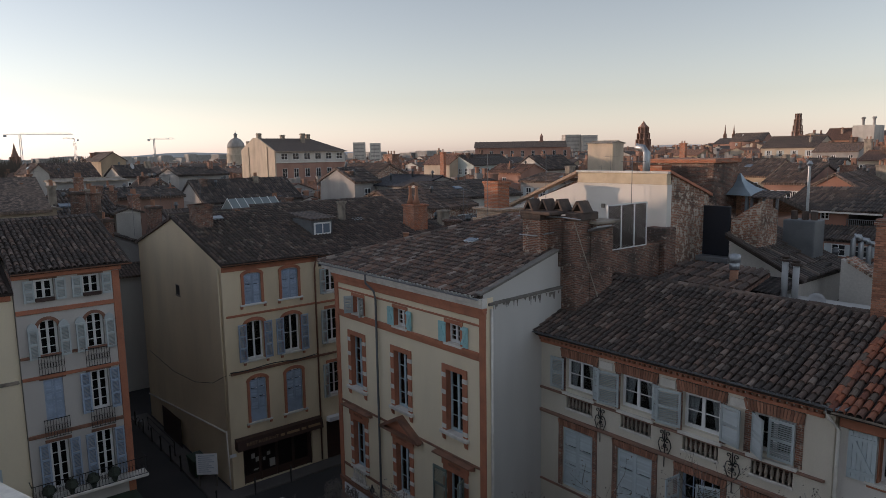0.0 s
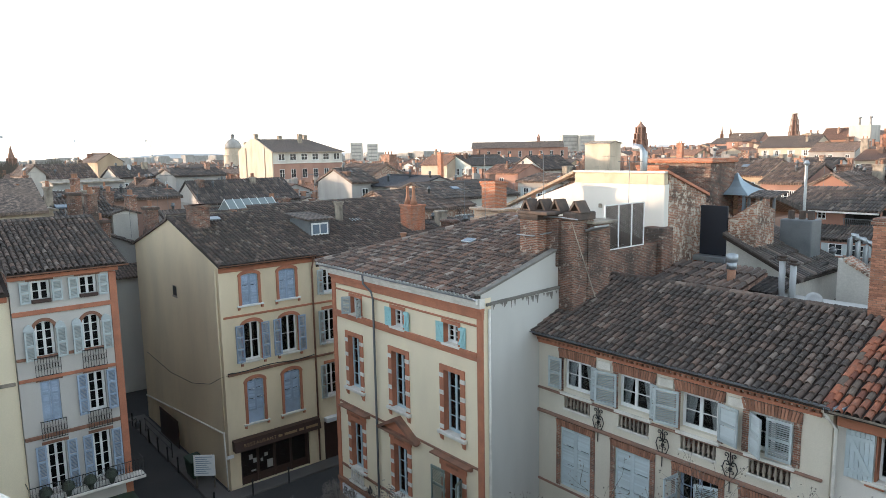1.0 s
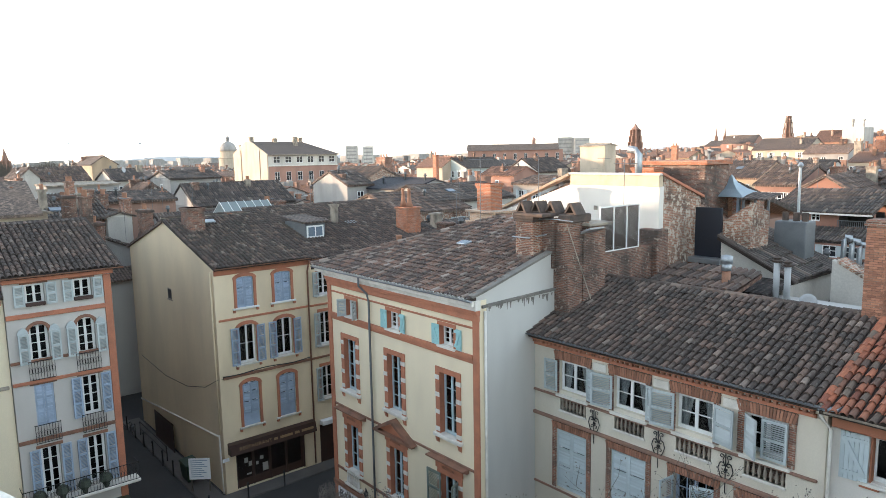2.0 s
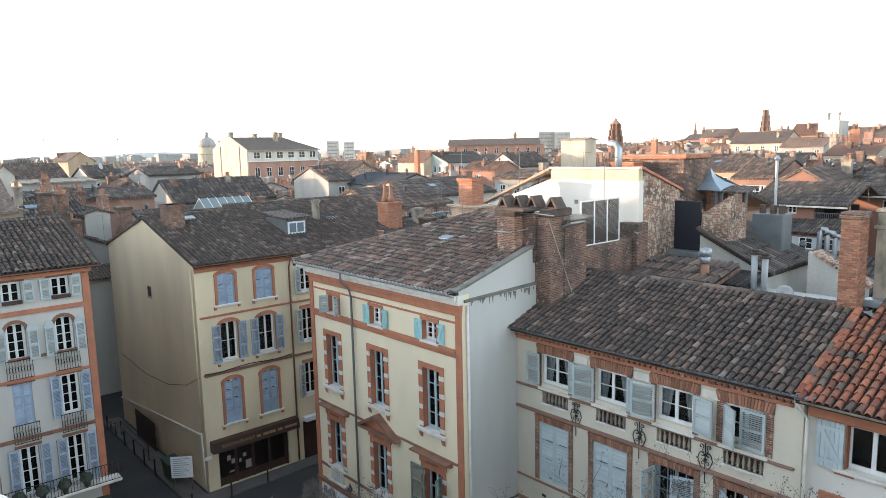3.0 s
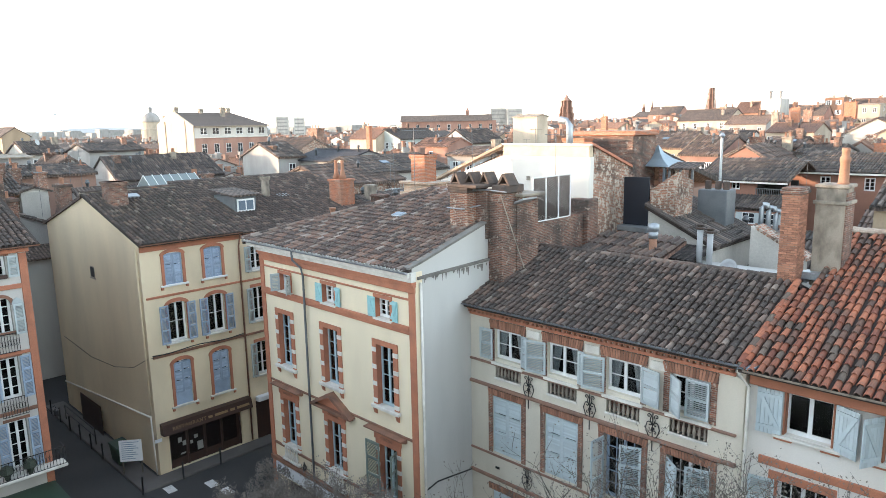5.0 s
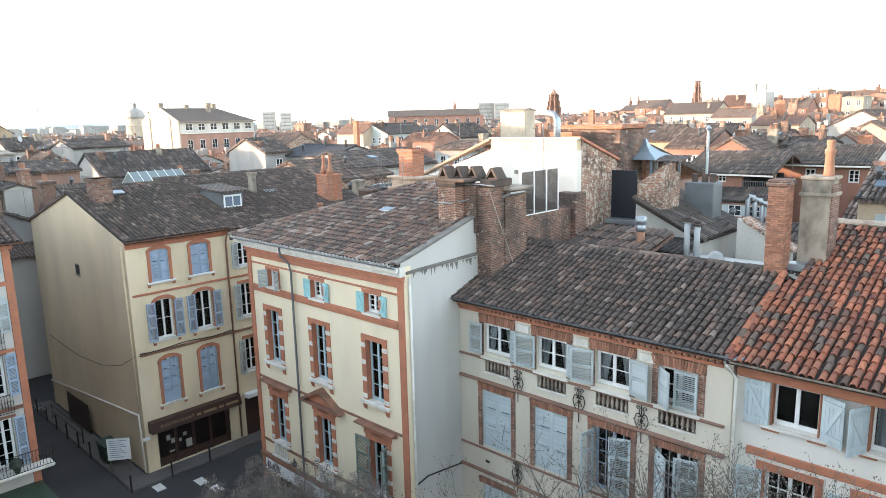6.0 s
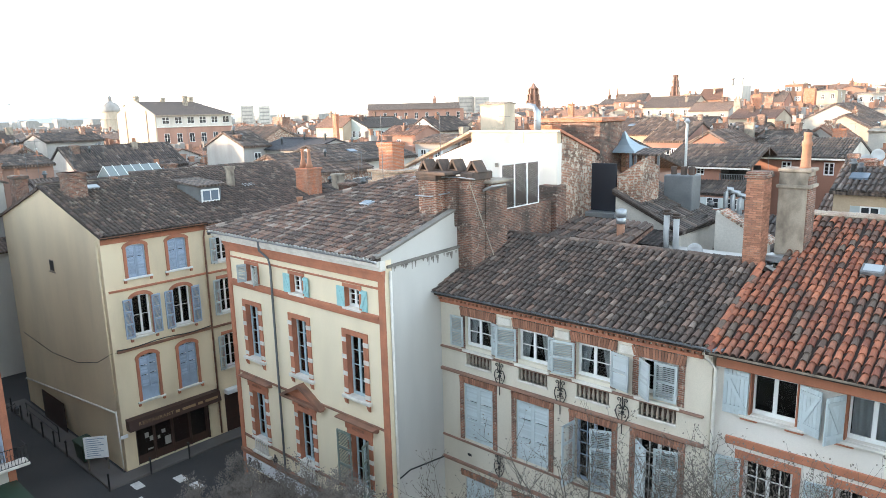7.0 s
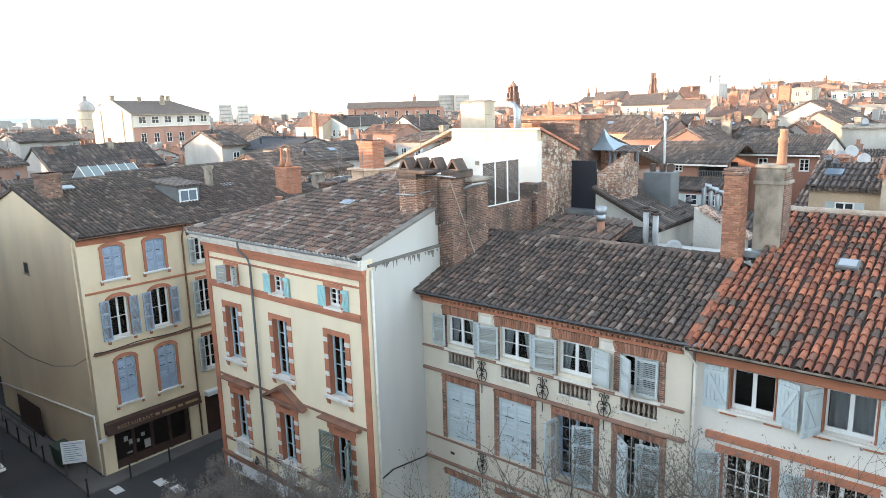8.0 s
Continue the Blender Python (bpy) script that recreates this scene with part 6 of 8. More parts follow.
part("wall", Shape().prism([(-3.2, 0), (0, 0), (0, 13.2), (-3.2, 14.75)], 0, 0.3), WHITE_W, RB, "pale stained gable wall")
part("side_wall", Shape().box(-0.3, 0.0, 0.3, 4.9, 0, 13.2), WHITE_W, RB)
lean = math.atan(1.55 / 3.2)
rf = part("roof", Shape().box(0, 5.2, 0, 3.9, -0.14, 0), DECK, RB, "lean-to roof of dark clay tiles", slope_frame(0.25, -0.2, 13.2, 90, math.degrees(lean)))
tile_cover(rf, at(0, 0, 0), 5.2, 3.9, MID_GREY, 62)
part("coping", Shape().prism([(-3.3, 14.9), (0.3, 13.12), (0.3, 13.24), (-3.3, 15.02)], -0.2, 0.1), MID_GREY, RB, "row of tiles along the verge")
RC = thing("yard_wall", at(5.85, 15.9, 0), "tall pale yard wall with a sloping tiled top", "wall")
part("wall", Shape().prism([(0, 0), (2.4, 0), (2.4, 12.7), (0, 14.0)], 0, 0.35), WHITE_W, RC)
part("coping", Shape().prism([(0.25, 13.9), (2.5, 12.66), (2.5, 12.82), (0.25, 14.06)], -0.12, 0.9), RUBBLE, RC, "worn brick and tile coping")
SHT = thing("metal_sheet", at(1.7, 16.2, 0), "rusty corrugated metal sheets against the wall", "metal sheet")
rust = plain("rusty_galvanised_sheet", (0.20, 0.16, 0.15), 0.6, 30, 0.2, (0.12, 0.06, 0.045), 2.0, 0.7, metal=0.3)
for i in range(9):
    part("rib", Shape().lathe(0.11 * i, 0.03 * (i % 2), [(0.075, 13.4), (0.075, 14.9 - 0.05 * i)], 6), rust if i < 6 else ZINC, SHT)
SH = thing("roof_shelter", at(0.3, 20.9, 0), "open roof terrace with a tiled canopy on posts", "roof terrace")
part("floor", Shape().box(-0.8, 0.9, -1.0, 1.4, 12.0, 14.5), OLD_BRICK, SH)
for px in (-0.6, 0.05, 0.75):
    part("post", Shape().worn(px - 0.06, px + 0.06, -0.9, -0.78, 14.5, 16.25, 0.01), DULL_ZINC, SH)
part("canopy", Shape().prism([(-1.1, 16.2), (0.5, 16.45), (0.5, 16.55), (-1.1, 16.3)], -0.7, 0.85, "x"), ROOF_A, SH)
part("rail", Shape().tube([(-0.6, -0.85, 15.4), (0.75, -0.85, 15.4)], 0.025, 5), IRON, SH)
for i in range(9):
    part("bar", Shape().tube([(-0.55 + 0.155 * i, -0.85, 14.5), (-0.55 + 0.155 * i, -0.85, 15.4)], 0.012, 4), IRON, SH)
FL = thing("flue_pipe", at(3.8, 10.5, 12.6), "orange clay flue with a metal cap", "flue pipe")
part("pipe", Shape().lathe(0, 0, [(0.17, 0), (0.17, 1.35)], 12), POT, FL, smooth=True)
part("cap", Shape().lathe(0, 0, [(0.2, 1.35), (0.2, 1.6), (0.15, 1.62), (0.24, 1.66), (0.24, 1.95), (0.1, 2.0)], 12), ZINC, FL, smooth=True)
for px2, py2, hh in ((5.1, 12.2, 1.75), (5.5, 12.3, 1.6)):
    F2 = thing("flue_pipe", at(px2, py2, 12.5), "grey metal flue pipe with a cowl", "flue pipe", "grey flues")
    part("pipe", Shape().lathe(0, 0, [(0.13, 0), (0.13, hh)], 10), DISH, F2, smooth=True)
    part("cowl", Shape().lathe(0, 0, [(0.2, hh), (0.22, hh + 0.08), (0.12, hh + 0.1), (0.18, hh + 0.2), (0.05, hh + 0.26)], 10), SOOT, F2)
for k in range(3):
    F3 = thing("flue_pipe", at(5.75 + k * 0.3, 17.4 + k * 0.1, 12.1 - k * 0.15), "shiny steel flue pipe with a curved top", "flue pipe", "steel flues")
    part("pipe", Shape().tube([(0, 0, 0), (0, 0, 2.6), (0.1, 0, 2.8), (0.25, 0, 2.78), (0.3, 0, 2.6)], 0.12, 8), ZINC, F3, smooth=True)
SD = thing("satellite_dish", at(7.3, 9.9, 12.95), "white satellite dish behind the ridge", "satellite dish")
part("dish", Shape().lathe(0, 0, [(0.02, 0.0), (0.18, 0.03), (0.31, 0.1), (0.29, 0.12), (0.17, 0.05), (0.02, 0.03)], 16), DISH, SD, m=pose(0, 0, 0.3, 70, 0, 20), smooth=True)
part("arm", Shape().tube([(0, 0.1, -0.3), (0, 0.05, 0.3)], 0.025, 5), ZINC, SD)
# dark roof terrace, rubble wall, pavilion
DT = thing("terrace_screen", at(0.4, 13.2, 13.6), "dark blue-black roof terrace screen", "screen")
part("panel", Shape().worn(-0.32, 1.25, 0.9, 1.0, 0.2, 2.6, 0.02), plain("dark_blue_panel", (0.018, 0.022, 0.032), 0.4, 40, 0.2), DT)
part("ledge", Shape().worn(-0.4, 1.5, 0.3, 1.0, 0.0, 0.25, 0.02), ZINC, DT)
RWl = thing("yard_wall", at(1.75, 14.0, 0), "rough brick wall with a stepped sloping top", "wall")
part("wall", Shape().prism([(0.0, 0), (1.3, 0), (1.3, 16.5), (0.0, 15.6)], 0, 0.6).prism([(0.6, 0), (1.8, 0), (1.8, 16.0), (0.6, 16.4)], 1.0, 1.3, "x"), RUBBLE, RWl)
PV = thing("roof_pavilion", at(-1.6, 21.2, 0), "small roof pavilion with a blue-grey pyramid zinc roof", "pavilion")
part("roof", Shape().rings([[(-a, -a, z), (a, -a, z), (a, a, z), (-a, a, z)] for a, z in ((1.32, 16.32), (1.2, 16.42), (0.62, 16.72), (0.25, 17.05), (0.02, 17.5))], True), BLUE_ZINC, PV)
for sx in (-0.9, 0.9):
    for sy in (-0.9, 0.9):
        part("post", Shape().worn(sx - 0.08, sx + 0.08, sy - 0.08, sy + 0.08, 13.5, 16.5, 0.01), BLUE_ZINC, PV)
part("base", Shape().box(-1.6, 1.6, -1.4, 1.4, 0, 15.0), OLD_BRICK, PV)
part("brick_pier", Shape().worn(0.5, 1.5, -0.8, 0.9, 15.0, 16.3, 0.02), BRICK, PV)
GB = thing("vent_housing", at(3.6, 17.2, 0), "grey zinc roof vent housing", "roof vent")
part("body", Shape().worn(-0.7, 0.75, -0.5, 0.6, 12.0, 15.5, 0.04), DULL_ZINC, GB)
for px2 in (-0.4, 0.1, 0.5):
    part("vent_pipe", Shape().lathe(px2, 0, [(0.16, 15.5), (0.16, 15.9)], 8), SOOT, GB)
part("mast", Shape().tube([(0.0, 0.4, 15.4), (0.0, 0.4, 18.1)], 0.07, 8).lathe(0, 0.4, [(0.1, 18.0), (0.16, 18.1), (0.06, 18.25)], 8), ZINC, GB)
town_house(5.5, 21.5, 0, 9, 7, 11.4, 1.5, WHITE_W, ROOF_GREY, 1, 2, 22)
town_house(11.0, 34.0, 0, 9, 8, 10.8, 1.9, GREY_W, ROOF_A, 2, 2, 24)
for k, (dx, dz) in enumerate(((0, 0), (0.9, -0.5), (-0.75, -0.35))):
    SD = thing("satellite_dish", at(9.0 + dx * 0.8, 34.5, 14.9 + dz), "white satellite dish on a roof bracket", "satellite dish", "satellite dishes")
    part("dish", Shape().lathe(0, 0, [(0.02, 0.0), (0.25, 0.04), (0.4, 0.13), (0.38, 0.15), (0.23, 0.07), (0.02, 0.03)], 16), DISH, SD, m=pose(0, 0, 0.6, 75, 0, 25), smooth=True)
    part("arm", Shape().tube([(0, 0.15, -2.6), (0, 0.05, 0.6)], 0.03, 5), DULL_ZINC, SD)
# red houses with the loggia
RL = thing("house", at(-10.5, 47.0, 0), "brick-red house with an open roof loggia", "house")
part("wall", wall_shape(8.0, 13.4, [(5.2, 7.95, 12.2, 13.35), (3.0, 3.8, 12.55, 13.35)], 0.4), RED_RENDER, RL)
window(RL, 3.0, 3.8, 12.55, 13.35, 0.12, rows=2)
part("roof", Shape().prism([(-0.6, 13.38), (4.6, 15.1), (9.5, 13.4), (9.5, 13.2), (4.6, 14.9), (-0.6, 13.2)], -0.3, 8.05, "x"), ROOF_GREY, RL, "dark tiled roof")
tile_cover(RL, slope_frame(-0.3, -0.6, 13.4, 0, math.degrees(math.atan(1.72 / 5.2))), 8.35, 5.45, MID_GREY, 71)
part("eave", Shape().worn(-0.3, 8.05, -0.62, -0.45, 13.2, 13.36, 0.02), STONE, RL)
# recess lined in near-black to paint the loggia's shade
part("loggia_lining", Shape().box(5.2, 8.0, 2.4, 2.5, 12.1, 13.4).box(5.1, 5.2, 0.4, 2.4, 12.1, 13.4).box(5.2, 8.0, 0.4, 2.4, 12.0, 12.1), INNER_SHADE, RL, "near-black lining painted as the loggia's shade")
rl_rail = part("railing", Shape().box(5.2, 7.95, -0.06, -0.01, 12.7, 12.77), DULL_ZINC, RL, "plain metal railing of the loggia")
for k in range(19):
    part("bar", Shape().box(5.22 + k * 0.15, 5.25 + k * 0.15, -0.05, -0.02, 12.15, 12.7), DULL_ZINC, rl_rail)
part("lean_to_roof", Shape().prism([(-2.6, 11.2), (-0.003, 12.1), (-0.003, 11.95), (-2.6, 11.05)], 2.6, 8.0, "x"), ROOF_GREY, RL, "lean-to roof of dark tiles")
tile_cover(RL, slope_frame(2.6, -2.65, 11.21, 0, math.degrees(math.atan(0.9 / 2.6))), 5.4, 2.75, MID_GREY, 72)
part("lower_wall", Shape().box(2.7, 8.0, -2.4, -2.1, 0, 11.1), PINK_W, RL)
for k in (3.6, 5.6, 7.2):
    put("window", far_window_mesh(1.1, 0.9, k > 4), RL, at(k, -2.403, 9.95))
RR = thing("house", at(-4.8, 54.5, 0), "brick-red house with a long tiled roof and white windows", "house")
part("wall", wall_shape(8.1, 13.9, [(6.25, 7.15, 12.25, 13.45), (2.6, 3.5, 12.25, 13.45)], 0.4), RED_RENDER, RR)
for k in (6.25, 2.6):
    window(RR, k, k + 0.9, 12.25, 13.45, 0.1, rows=3)
part("flank_wall", Shape().prism([(0.4, 0), (10, 0), (10, 13.8), (5, 15.3), (0.4, 13.9)], 7.75, 8.1, "x").prism([(0.4, 0), (10, 0), (10, 13.8), (5, 15.3), (0.4, 13.9)], 0, 0.3, "x"), WHITE_W, RR, "pale flank wall")
part("roof", Shape().prism([(-0.6, 13.85), (5.0, 15.45), (10.6, 13.85), (10.6, 13.65), (5.0, 15.25), (-0.6, 13.65)], -0.3, 8.2, "x"), ROOF_GREY, RR, "long roof of dark tiles")
tile_cover(RR, slope_frame(-0.3, -0.62, 13.87, 0, math.degrees(math.atan(1.6 / 5.6))), 8.5, 5.8, MID_GREY, 73)
part("eave", Shape().worn(-0.3, 8.2, -0.66, -0.5, 13.68, 13.84, 0.02), STONE, RR)
part("pier", Shape().worn(8.1, 9.1, -0.3, 0.6, 9.0, 14.3, 0.03), BRICK, RR, "square brick pier at the corner")
town_house(7.2, 51.5, 0, 6.5, 8.0, 11.9, 1.9, OCHRE_W, ROOF_GREY, 1, 2, 74, label="low house with a dark tiled roof")
# houses behind the street, by quarter
town_house(-36.9, 24.6, 90, 8.7, 9.0, 13.60, 1.55, RUBBLE, ROOF_A, 0, 3, 102, label="brick gable house with a brown tiled roof")
town_house(-55.3, 28.6, 90, 3.5, 8.0, 15.52, 1.48, GREY_W, ROOF_GREY, 1, 1, 103, label="pale gabled house with a dark roof")
town_house(-63.0, 36.7, 0, 10.0, 10.3, 14.71, 2.60, RUBBLE, ROOF_A, 1, 0, 104, label="wide bare brick gable with a low roof")
town_house(-69.4, 20.4, 90, 13.2, 9.0, 13.20, 2.46, GREY_W, ROOF_GREY, 3, 2, 105, label="long house with a dark tiled roof and chimneys")
town_house(-47.9, 33.3, 0, 10.0, 6.9, 15.10, 0.99, GREY_W, ROOF_SLATE, 0, 0, 106, label="low house with a dark slate roof")
town_house(-38.6, 31.5, 90, 10.8, 9.0, 14.27, 1.38, WHITE_W, ROOF_GREY, 1, 4, 107, label="white house below a dark tiled roof")
town_house(-100.4, 82.2, 0, 9.0, 6.6, 16.29, 2.01, CREAM_W, ROOF_B, 2, 0, 108, label="pale sunlit gable house")
town_house(-95.9, 87.7, 90, 12.7, 10.0, 16.07, 1.99, GREEN_W, ROOF_GREY, 2, 5, 109, label="pale grey-green house with a row of windows")
town_house(-55.9, 80.3, 0, 5.2, 3.0, 19.94, 0.25, CREAM_W, CEMENT, 0, 0, 110, label="plain cream stair tower in the sun")
town_house(-39.8, 50.8, 0, 7.5, 8.0, 15.04, 0.78, GREY_W, ROOF_A, 2, 3, 111)
town_house(-65.0, 68.0, 0, 8.0, 6.2, 15.23, 1.29, PINK_W, ROOF_B, 1, 1, 112)
town_house(-64.8, 75.0, 90, 8.3, 8.0, 15.71, 2.16, WHITE_W, ROOF_GREY, 2, 2, 113)
# to the left
town_house(-98.2, 5.6, 90, 6.6, 12.0, 15.84, 2.11, CREAM_W, ROOF_A, 2, 0, 115, label="cream house with a broad brown roof")
town_house(-90.1, -0.1, 0, 10.0, 2.3, 16.88, 1.16, WHITE_W, ROOF_A, 0, 1, 116, label="white gable catching the last sun")
town_house(-69.4, 2.1, 90, 7.3, 6.0, 16.24, 0.15, GREY_W, CEMENT, 0, 4, 117, label="long low grey wall of a flat-topped house")
town_house(-135.0, 19.6, 0, 14.0, 4.6, 18.28, 1.53, OCHRE_W, ROOF_A, 1, 0, 118, label="ochre gable lit orange by the sun")
town_house(-88.0, 11.9, 90, 4.7, 9.0, 16.13, 1.42, WHITE_W, ROOF_GREY, 2, 2, 119)
town_house(-60.5, 6.5, 0, 7.0, 2.3, 15.42, 0.94, WHITE_W, ROOF_A, 1, 1, 120, label="small white gable with a sunlit edge")
town_house(-78.4, 17.6, 90, 6.8, 8.0, 16.34, 0.91, GREY_W, ROOF_GREY, 1, 2, 121)
town_house(-43.9, -0.7, 0, 3.0, 1.9, 14.34, 0.30, WHITE_W, ROOF_GREY, 0, 1, 122, label="ruinous white wall with a doorway")
town_house(-46.6, -3.6, 90, 4.5, 7.0, 14.25, 1.16, RUBBLE, ROOF_GREY, 2, 0, 123, label="low brick house with a grey tiled roof")
town_house(-55.7, 1.7, 90, 11.0, 7.0, 14.92, 0.75, BRICK_W, ROOF_GREY, 4, 0, 124)
town_house(-39.2, -7.4, 0, 3.0, 1.4, 15.27, 0.16, CREAM_W, CEMENT, 0, 0, 125, label="small cream rooftop cabin")
# to the right, rising towards the far churches
town_house(-9.1, 58.5, 90, 9.0, 5.1, 14.63, 1.49, RED_RENDER, ROOF_A, 0, 0, 129, label="orange-red rendered gable with tiled roof")
town_house(-14.3, 60.1, 0, 4.2, 10.0, 15.18, 1.75, PINK_W, ROOF_A, 0, 4, 130, label="pink house with tall windows")
town_house(-25.7, 73.5, 0, 6.4, 10.0, 15.29, 1.91, OCHRE_W, ROOF_A, 1, 2, 131)
town_house(-24.6, 91.7, 0, 5.3, 8.0, 15.59, 1.38, WHITE_W, ROOF_GREY, 1, 4, 132, label="white house lit by the sun")
town_house(-3.7, 91.7, 90, 12.0, 10.2, 14.19, 2.93, CREAM_W, ROOF_A, 1, 2, 101, label="large cream gable lit by the sun")
town_house(-7.8, 106.2, 90, 14.0, 10.9, 15.67, 2.87, WHITE_W, ROOF_A, 1, 0, 134, label="large pale gable with a low roof")
town_house(-2.6, 74.1, 90, 9.0, 4.1, 14.54, 1.52, GREY_W, ROOF_B, 1, 1, 102, label="grey house with a reddish roof")
town_house(7.1, 50.8, 0, 3.9, 6.0, 12.20, 1.46, CREAM_W, ROOF_GREY, 1, 0, 136, label="low house with a dark tiled roof")
town_house(2.7, 82.2, 0, 4.5, 7.0, 15.34, 0.25, WHITE_W, CEMENT, 1, 0, 137, label="white flat-topped house in the sun")
town_house(-5.4, 136.1, 0, 6.1, 8.0, 17.14, 0.25, GREY_W, CEMENT, 1, 4, 138, label="grey modern flats with wide windows")
town_house(-9.2, 67.5, 0, 3.8, 8.0, 15.68, 0.90, BRICK_W, ROOF_A, 2, 1, 139)
town_house(-4.6, 64.8, 0, 3.7, 8.0, 15.19, 0.68, GREY_W, ROOF_GREY, 2, 3, 140)
town_house(-22.3, 112.2, 0, 7.6, 9.0, 16.53, 1.41, CREAM_W, ROOF_B, 3, 4, 141)
town_house(-43.1, 147.2, 0, 9.2, 9.0, 17.70, 1.80, GREY_W, ROOF_A, 2, 3, 142)
town_house(-59.7, 163.6, 0, 13.2, 12.0, 18.70, 2.69, CREAM_W, ROOF_A, 2, 4, 143, label="yellow house lit by the evening sun")
town_house(-69.0, 218.1, 0, 9.6, 10.0, 20.83, 3.40, ORANGE_W, ROOF_B, 2, 3, 144, label="orange house lit by the evening sun")
town_house(-47.7, 229.7, 0, 5.3, 9.0, 24.78, 0.25, ORANGE_W, CEMENT, 2, 2, 145, label="tall orange-brick block on the rise")
town_house(-44.7, 240.8, 0, 6.3, 9.0, 19.96, 4.14, BRICK_W, ROOF_A, 3, 3, 146, label="tall dark brick block with turrets")
town_house(-31.8, 202.8, 0, 5.2, 9.0, 21.96, 0.25, CREAM_W, CEMENT, 2, 2, 147)
town_house(-48.1, 208.8, 0, 7.3, 9.0, 19.52, 2.74, PINK_W, ROOF_A, 3, 3, 148)
town_house(-131.4, 283.4, 0, 14.7, 10.0, 21.63, 3.40, PINK_W, ROOF_FAR, 1, 2, 149, label="church nave with a long roof")
town_house(-21.7, 225.7, 0, 14.2, 10.0, 21.01, 0.25, WHITE_W, CEMENT, 3, 6, 150, label="pale modern flats on the rise")
town_house(16.3, 23.6, 0, 7.0, 8.0, 15.45, 1.4, CREAM_W, ROOF_B, 0, 2, 171, label="cream house with a projecting wooden eave")
town_house(10.6, 27.0, 0, 3.4, 5.4, 14.25, 0.9, OCHRE_W, ROOF_GREY, 1, 1, 172, label="small yellow house with a round-headed window", win_h=1.0)

def rooftop_chimney(x, y, z0, z1, w, d, mat, pots, label):
    """A free-standing chimney stack among the roofs, with a stepped cap and clay pots."""
    c = thing("chimney", at(x, y, 0), label, "chimney", "rooftop chimneys")
    part("shaft", Shape().worn(-w / 2, w / 2, -d / 2, d / 2, z0 - 4.0, z1 - 0.2, 0.02), mat, c)
    part("cap", Shape().worn(-w / 2 - 0.06, w / 2 + 0.06, -d / 2 - 0.06, d / 2 + 0.06, z1 - 0.2, z1 - 0.1, 0.015).worn(-w / 2 - 0.1, w / 2 + 0.1, -d / 2 - 0.1, d / 2 + 0.1, z1 - 0.1, z1, 0.015), mat, c)
    for k in range(pots):
        put("pot", POT_MESH, c, at(-w / 2 + w * (k + 0.5) / pots, 0, z1))


rooftop_chimney(-33.2, -5.2, 13.53, 16.57, 1.03, 0.62, OLD_BRICK, 3, "sooty old brick chimney stack among the roofs")
rooftop_chimney(-37.9, -8.7, 15.25, 16.80, 0.65, 0.50, SOOT, 1, "black sooty chimney stack among the roofs")
rooftop_chimney(-45.5, -5.6, 15.19, 16.73, 0.85, 0.51, CEMENT, 2, "cement-rendered chimney stack among the roofs")
rooftop_chimney(-46.1, 0.8, 14.62, 15.70, 1.20, 0.72, BRICK, 4, "red brick chimney stack among the roofs")
rooftop_chimney(-54.8, 6.8, 14.72, 15.75, 0.63, 0.50, ORANGE_BRICK, 1, "orange brick chimney stack catching the sun")
rooftop_chimney(-67.5, -3.9, 16.19, 17.27, 0.85, 0.51, BRICK, 2, "red brick chimney stack among the roofs")
rooftop_chimney(-50.4, 0.1, 15.08, 15.90, 1.04, 0.63, OLD_BRICK, 3, "sooty old brick chimney stack among the roofs")
rooftop_chimney(-47.2, -3.8, 15.07, 15.93, 1.42, 0.85, OLD_BRICK, 4, "sooty old brick chimney stack among the roofs")
rooftop_chimney(-68.4, 44.3, 16.33, 18.77, 2.26, 1.36, BRICK, 3, "red brick chimney stack among the roofs")
rooftop_chimney(-75.2, 60.1, 16.61, 18.97, 0.99, 0.60, ORANGE_BRICK, 1, "orange brick chimney stack catching the sun")
rooftop_chimney(-11.2, 62.8, 15.33, 16.92, 1.39, 0.83, BRICK, 2, "red brick chimney stack among the roofs")
rooftop_chimney(-7.7, 61.9, 15.13, 16.96, 0.95, 0.57, CEMENT, 2, "cement-rendered chimney stack among the roofs")
rooftop_chimney(-5.1, 64.8, 14.88, 16.24, 1.11, 0.67, OLD_BRICK, 3, "sooty old brick chimney stack among the roofs")
rooftop_chimney(-0.3, 68.0, 14.63, 16.09, 1.28, 0.77, ORANGE_BRICK, 1, "orange brick chimney stack catching the sun")
rooftop_chimney(-31.3, 146.7, 17.61, 20.58, 1.69, 1.01, BRICK, 2, "red brick chimney stack among the roofs")
rooftop_chimney(-38.3, 207.0, 19.19, 23.11, 3.05, 1.83, ORANGE_BRICK, 3, "orange brick chimney stack catching the sun")
rooftop_chimney(-3.4, 73.5, 14.74, 15.93, 1.07, 0.64, CEMENT, 1, "cement-rendered chimney stack among the roofs")
rooftop_chimney(-25.0, 85.3, 15.68, 17.11, 1.28, 0.77, BRICK, 2, "red brick chimney stack among the roofs")
rooftop_chimney(-55.3, 103.5, 17.71, 19.91, 1.16, 0.70, ORANGE_BRICK, 2, "orange brick chimney stack catching the sun")
rooftop_chimney(-31.8, 82.2, 16.52, 18.05, 1.46, 0.87, BRICK, 3, "red brick chimney stack among the roofs")
rooftop_chimney(-34.2, 135.3, 17.61, 20.21, 1.33, 0.80, CEMENT, 2, "cement-rendered chimney stack among the roofs")
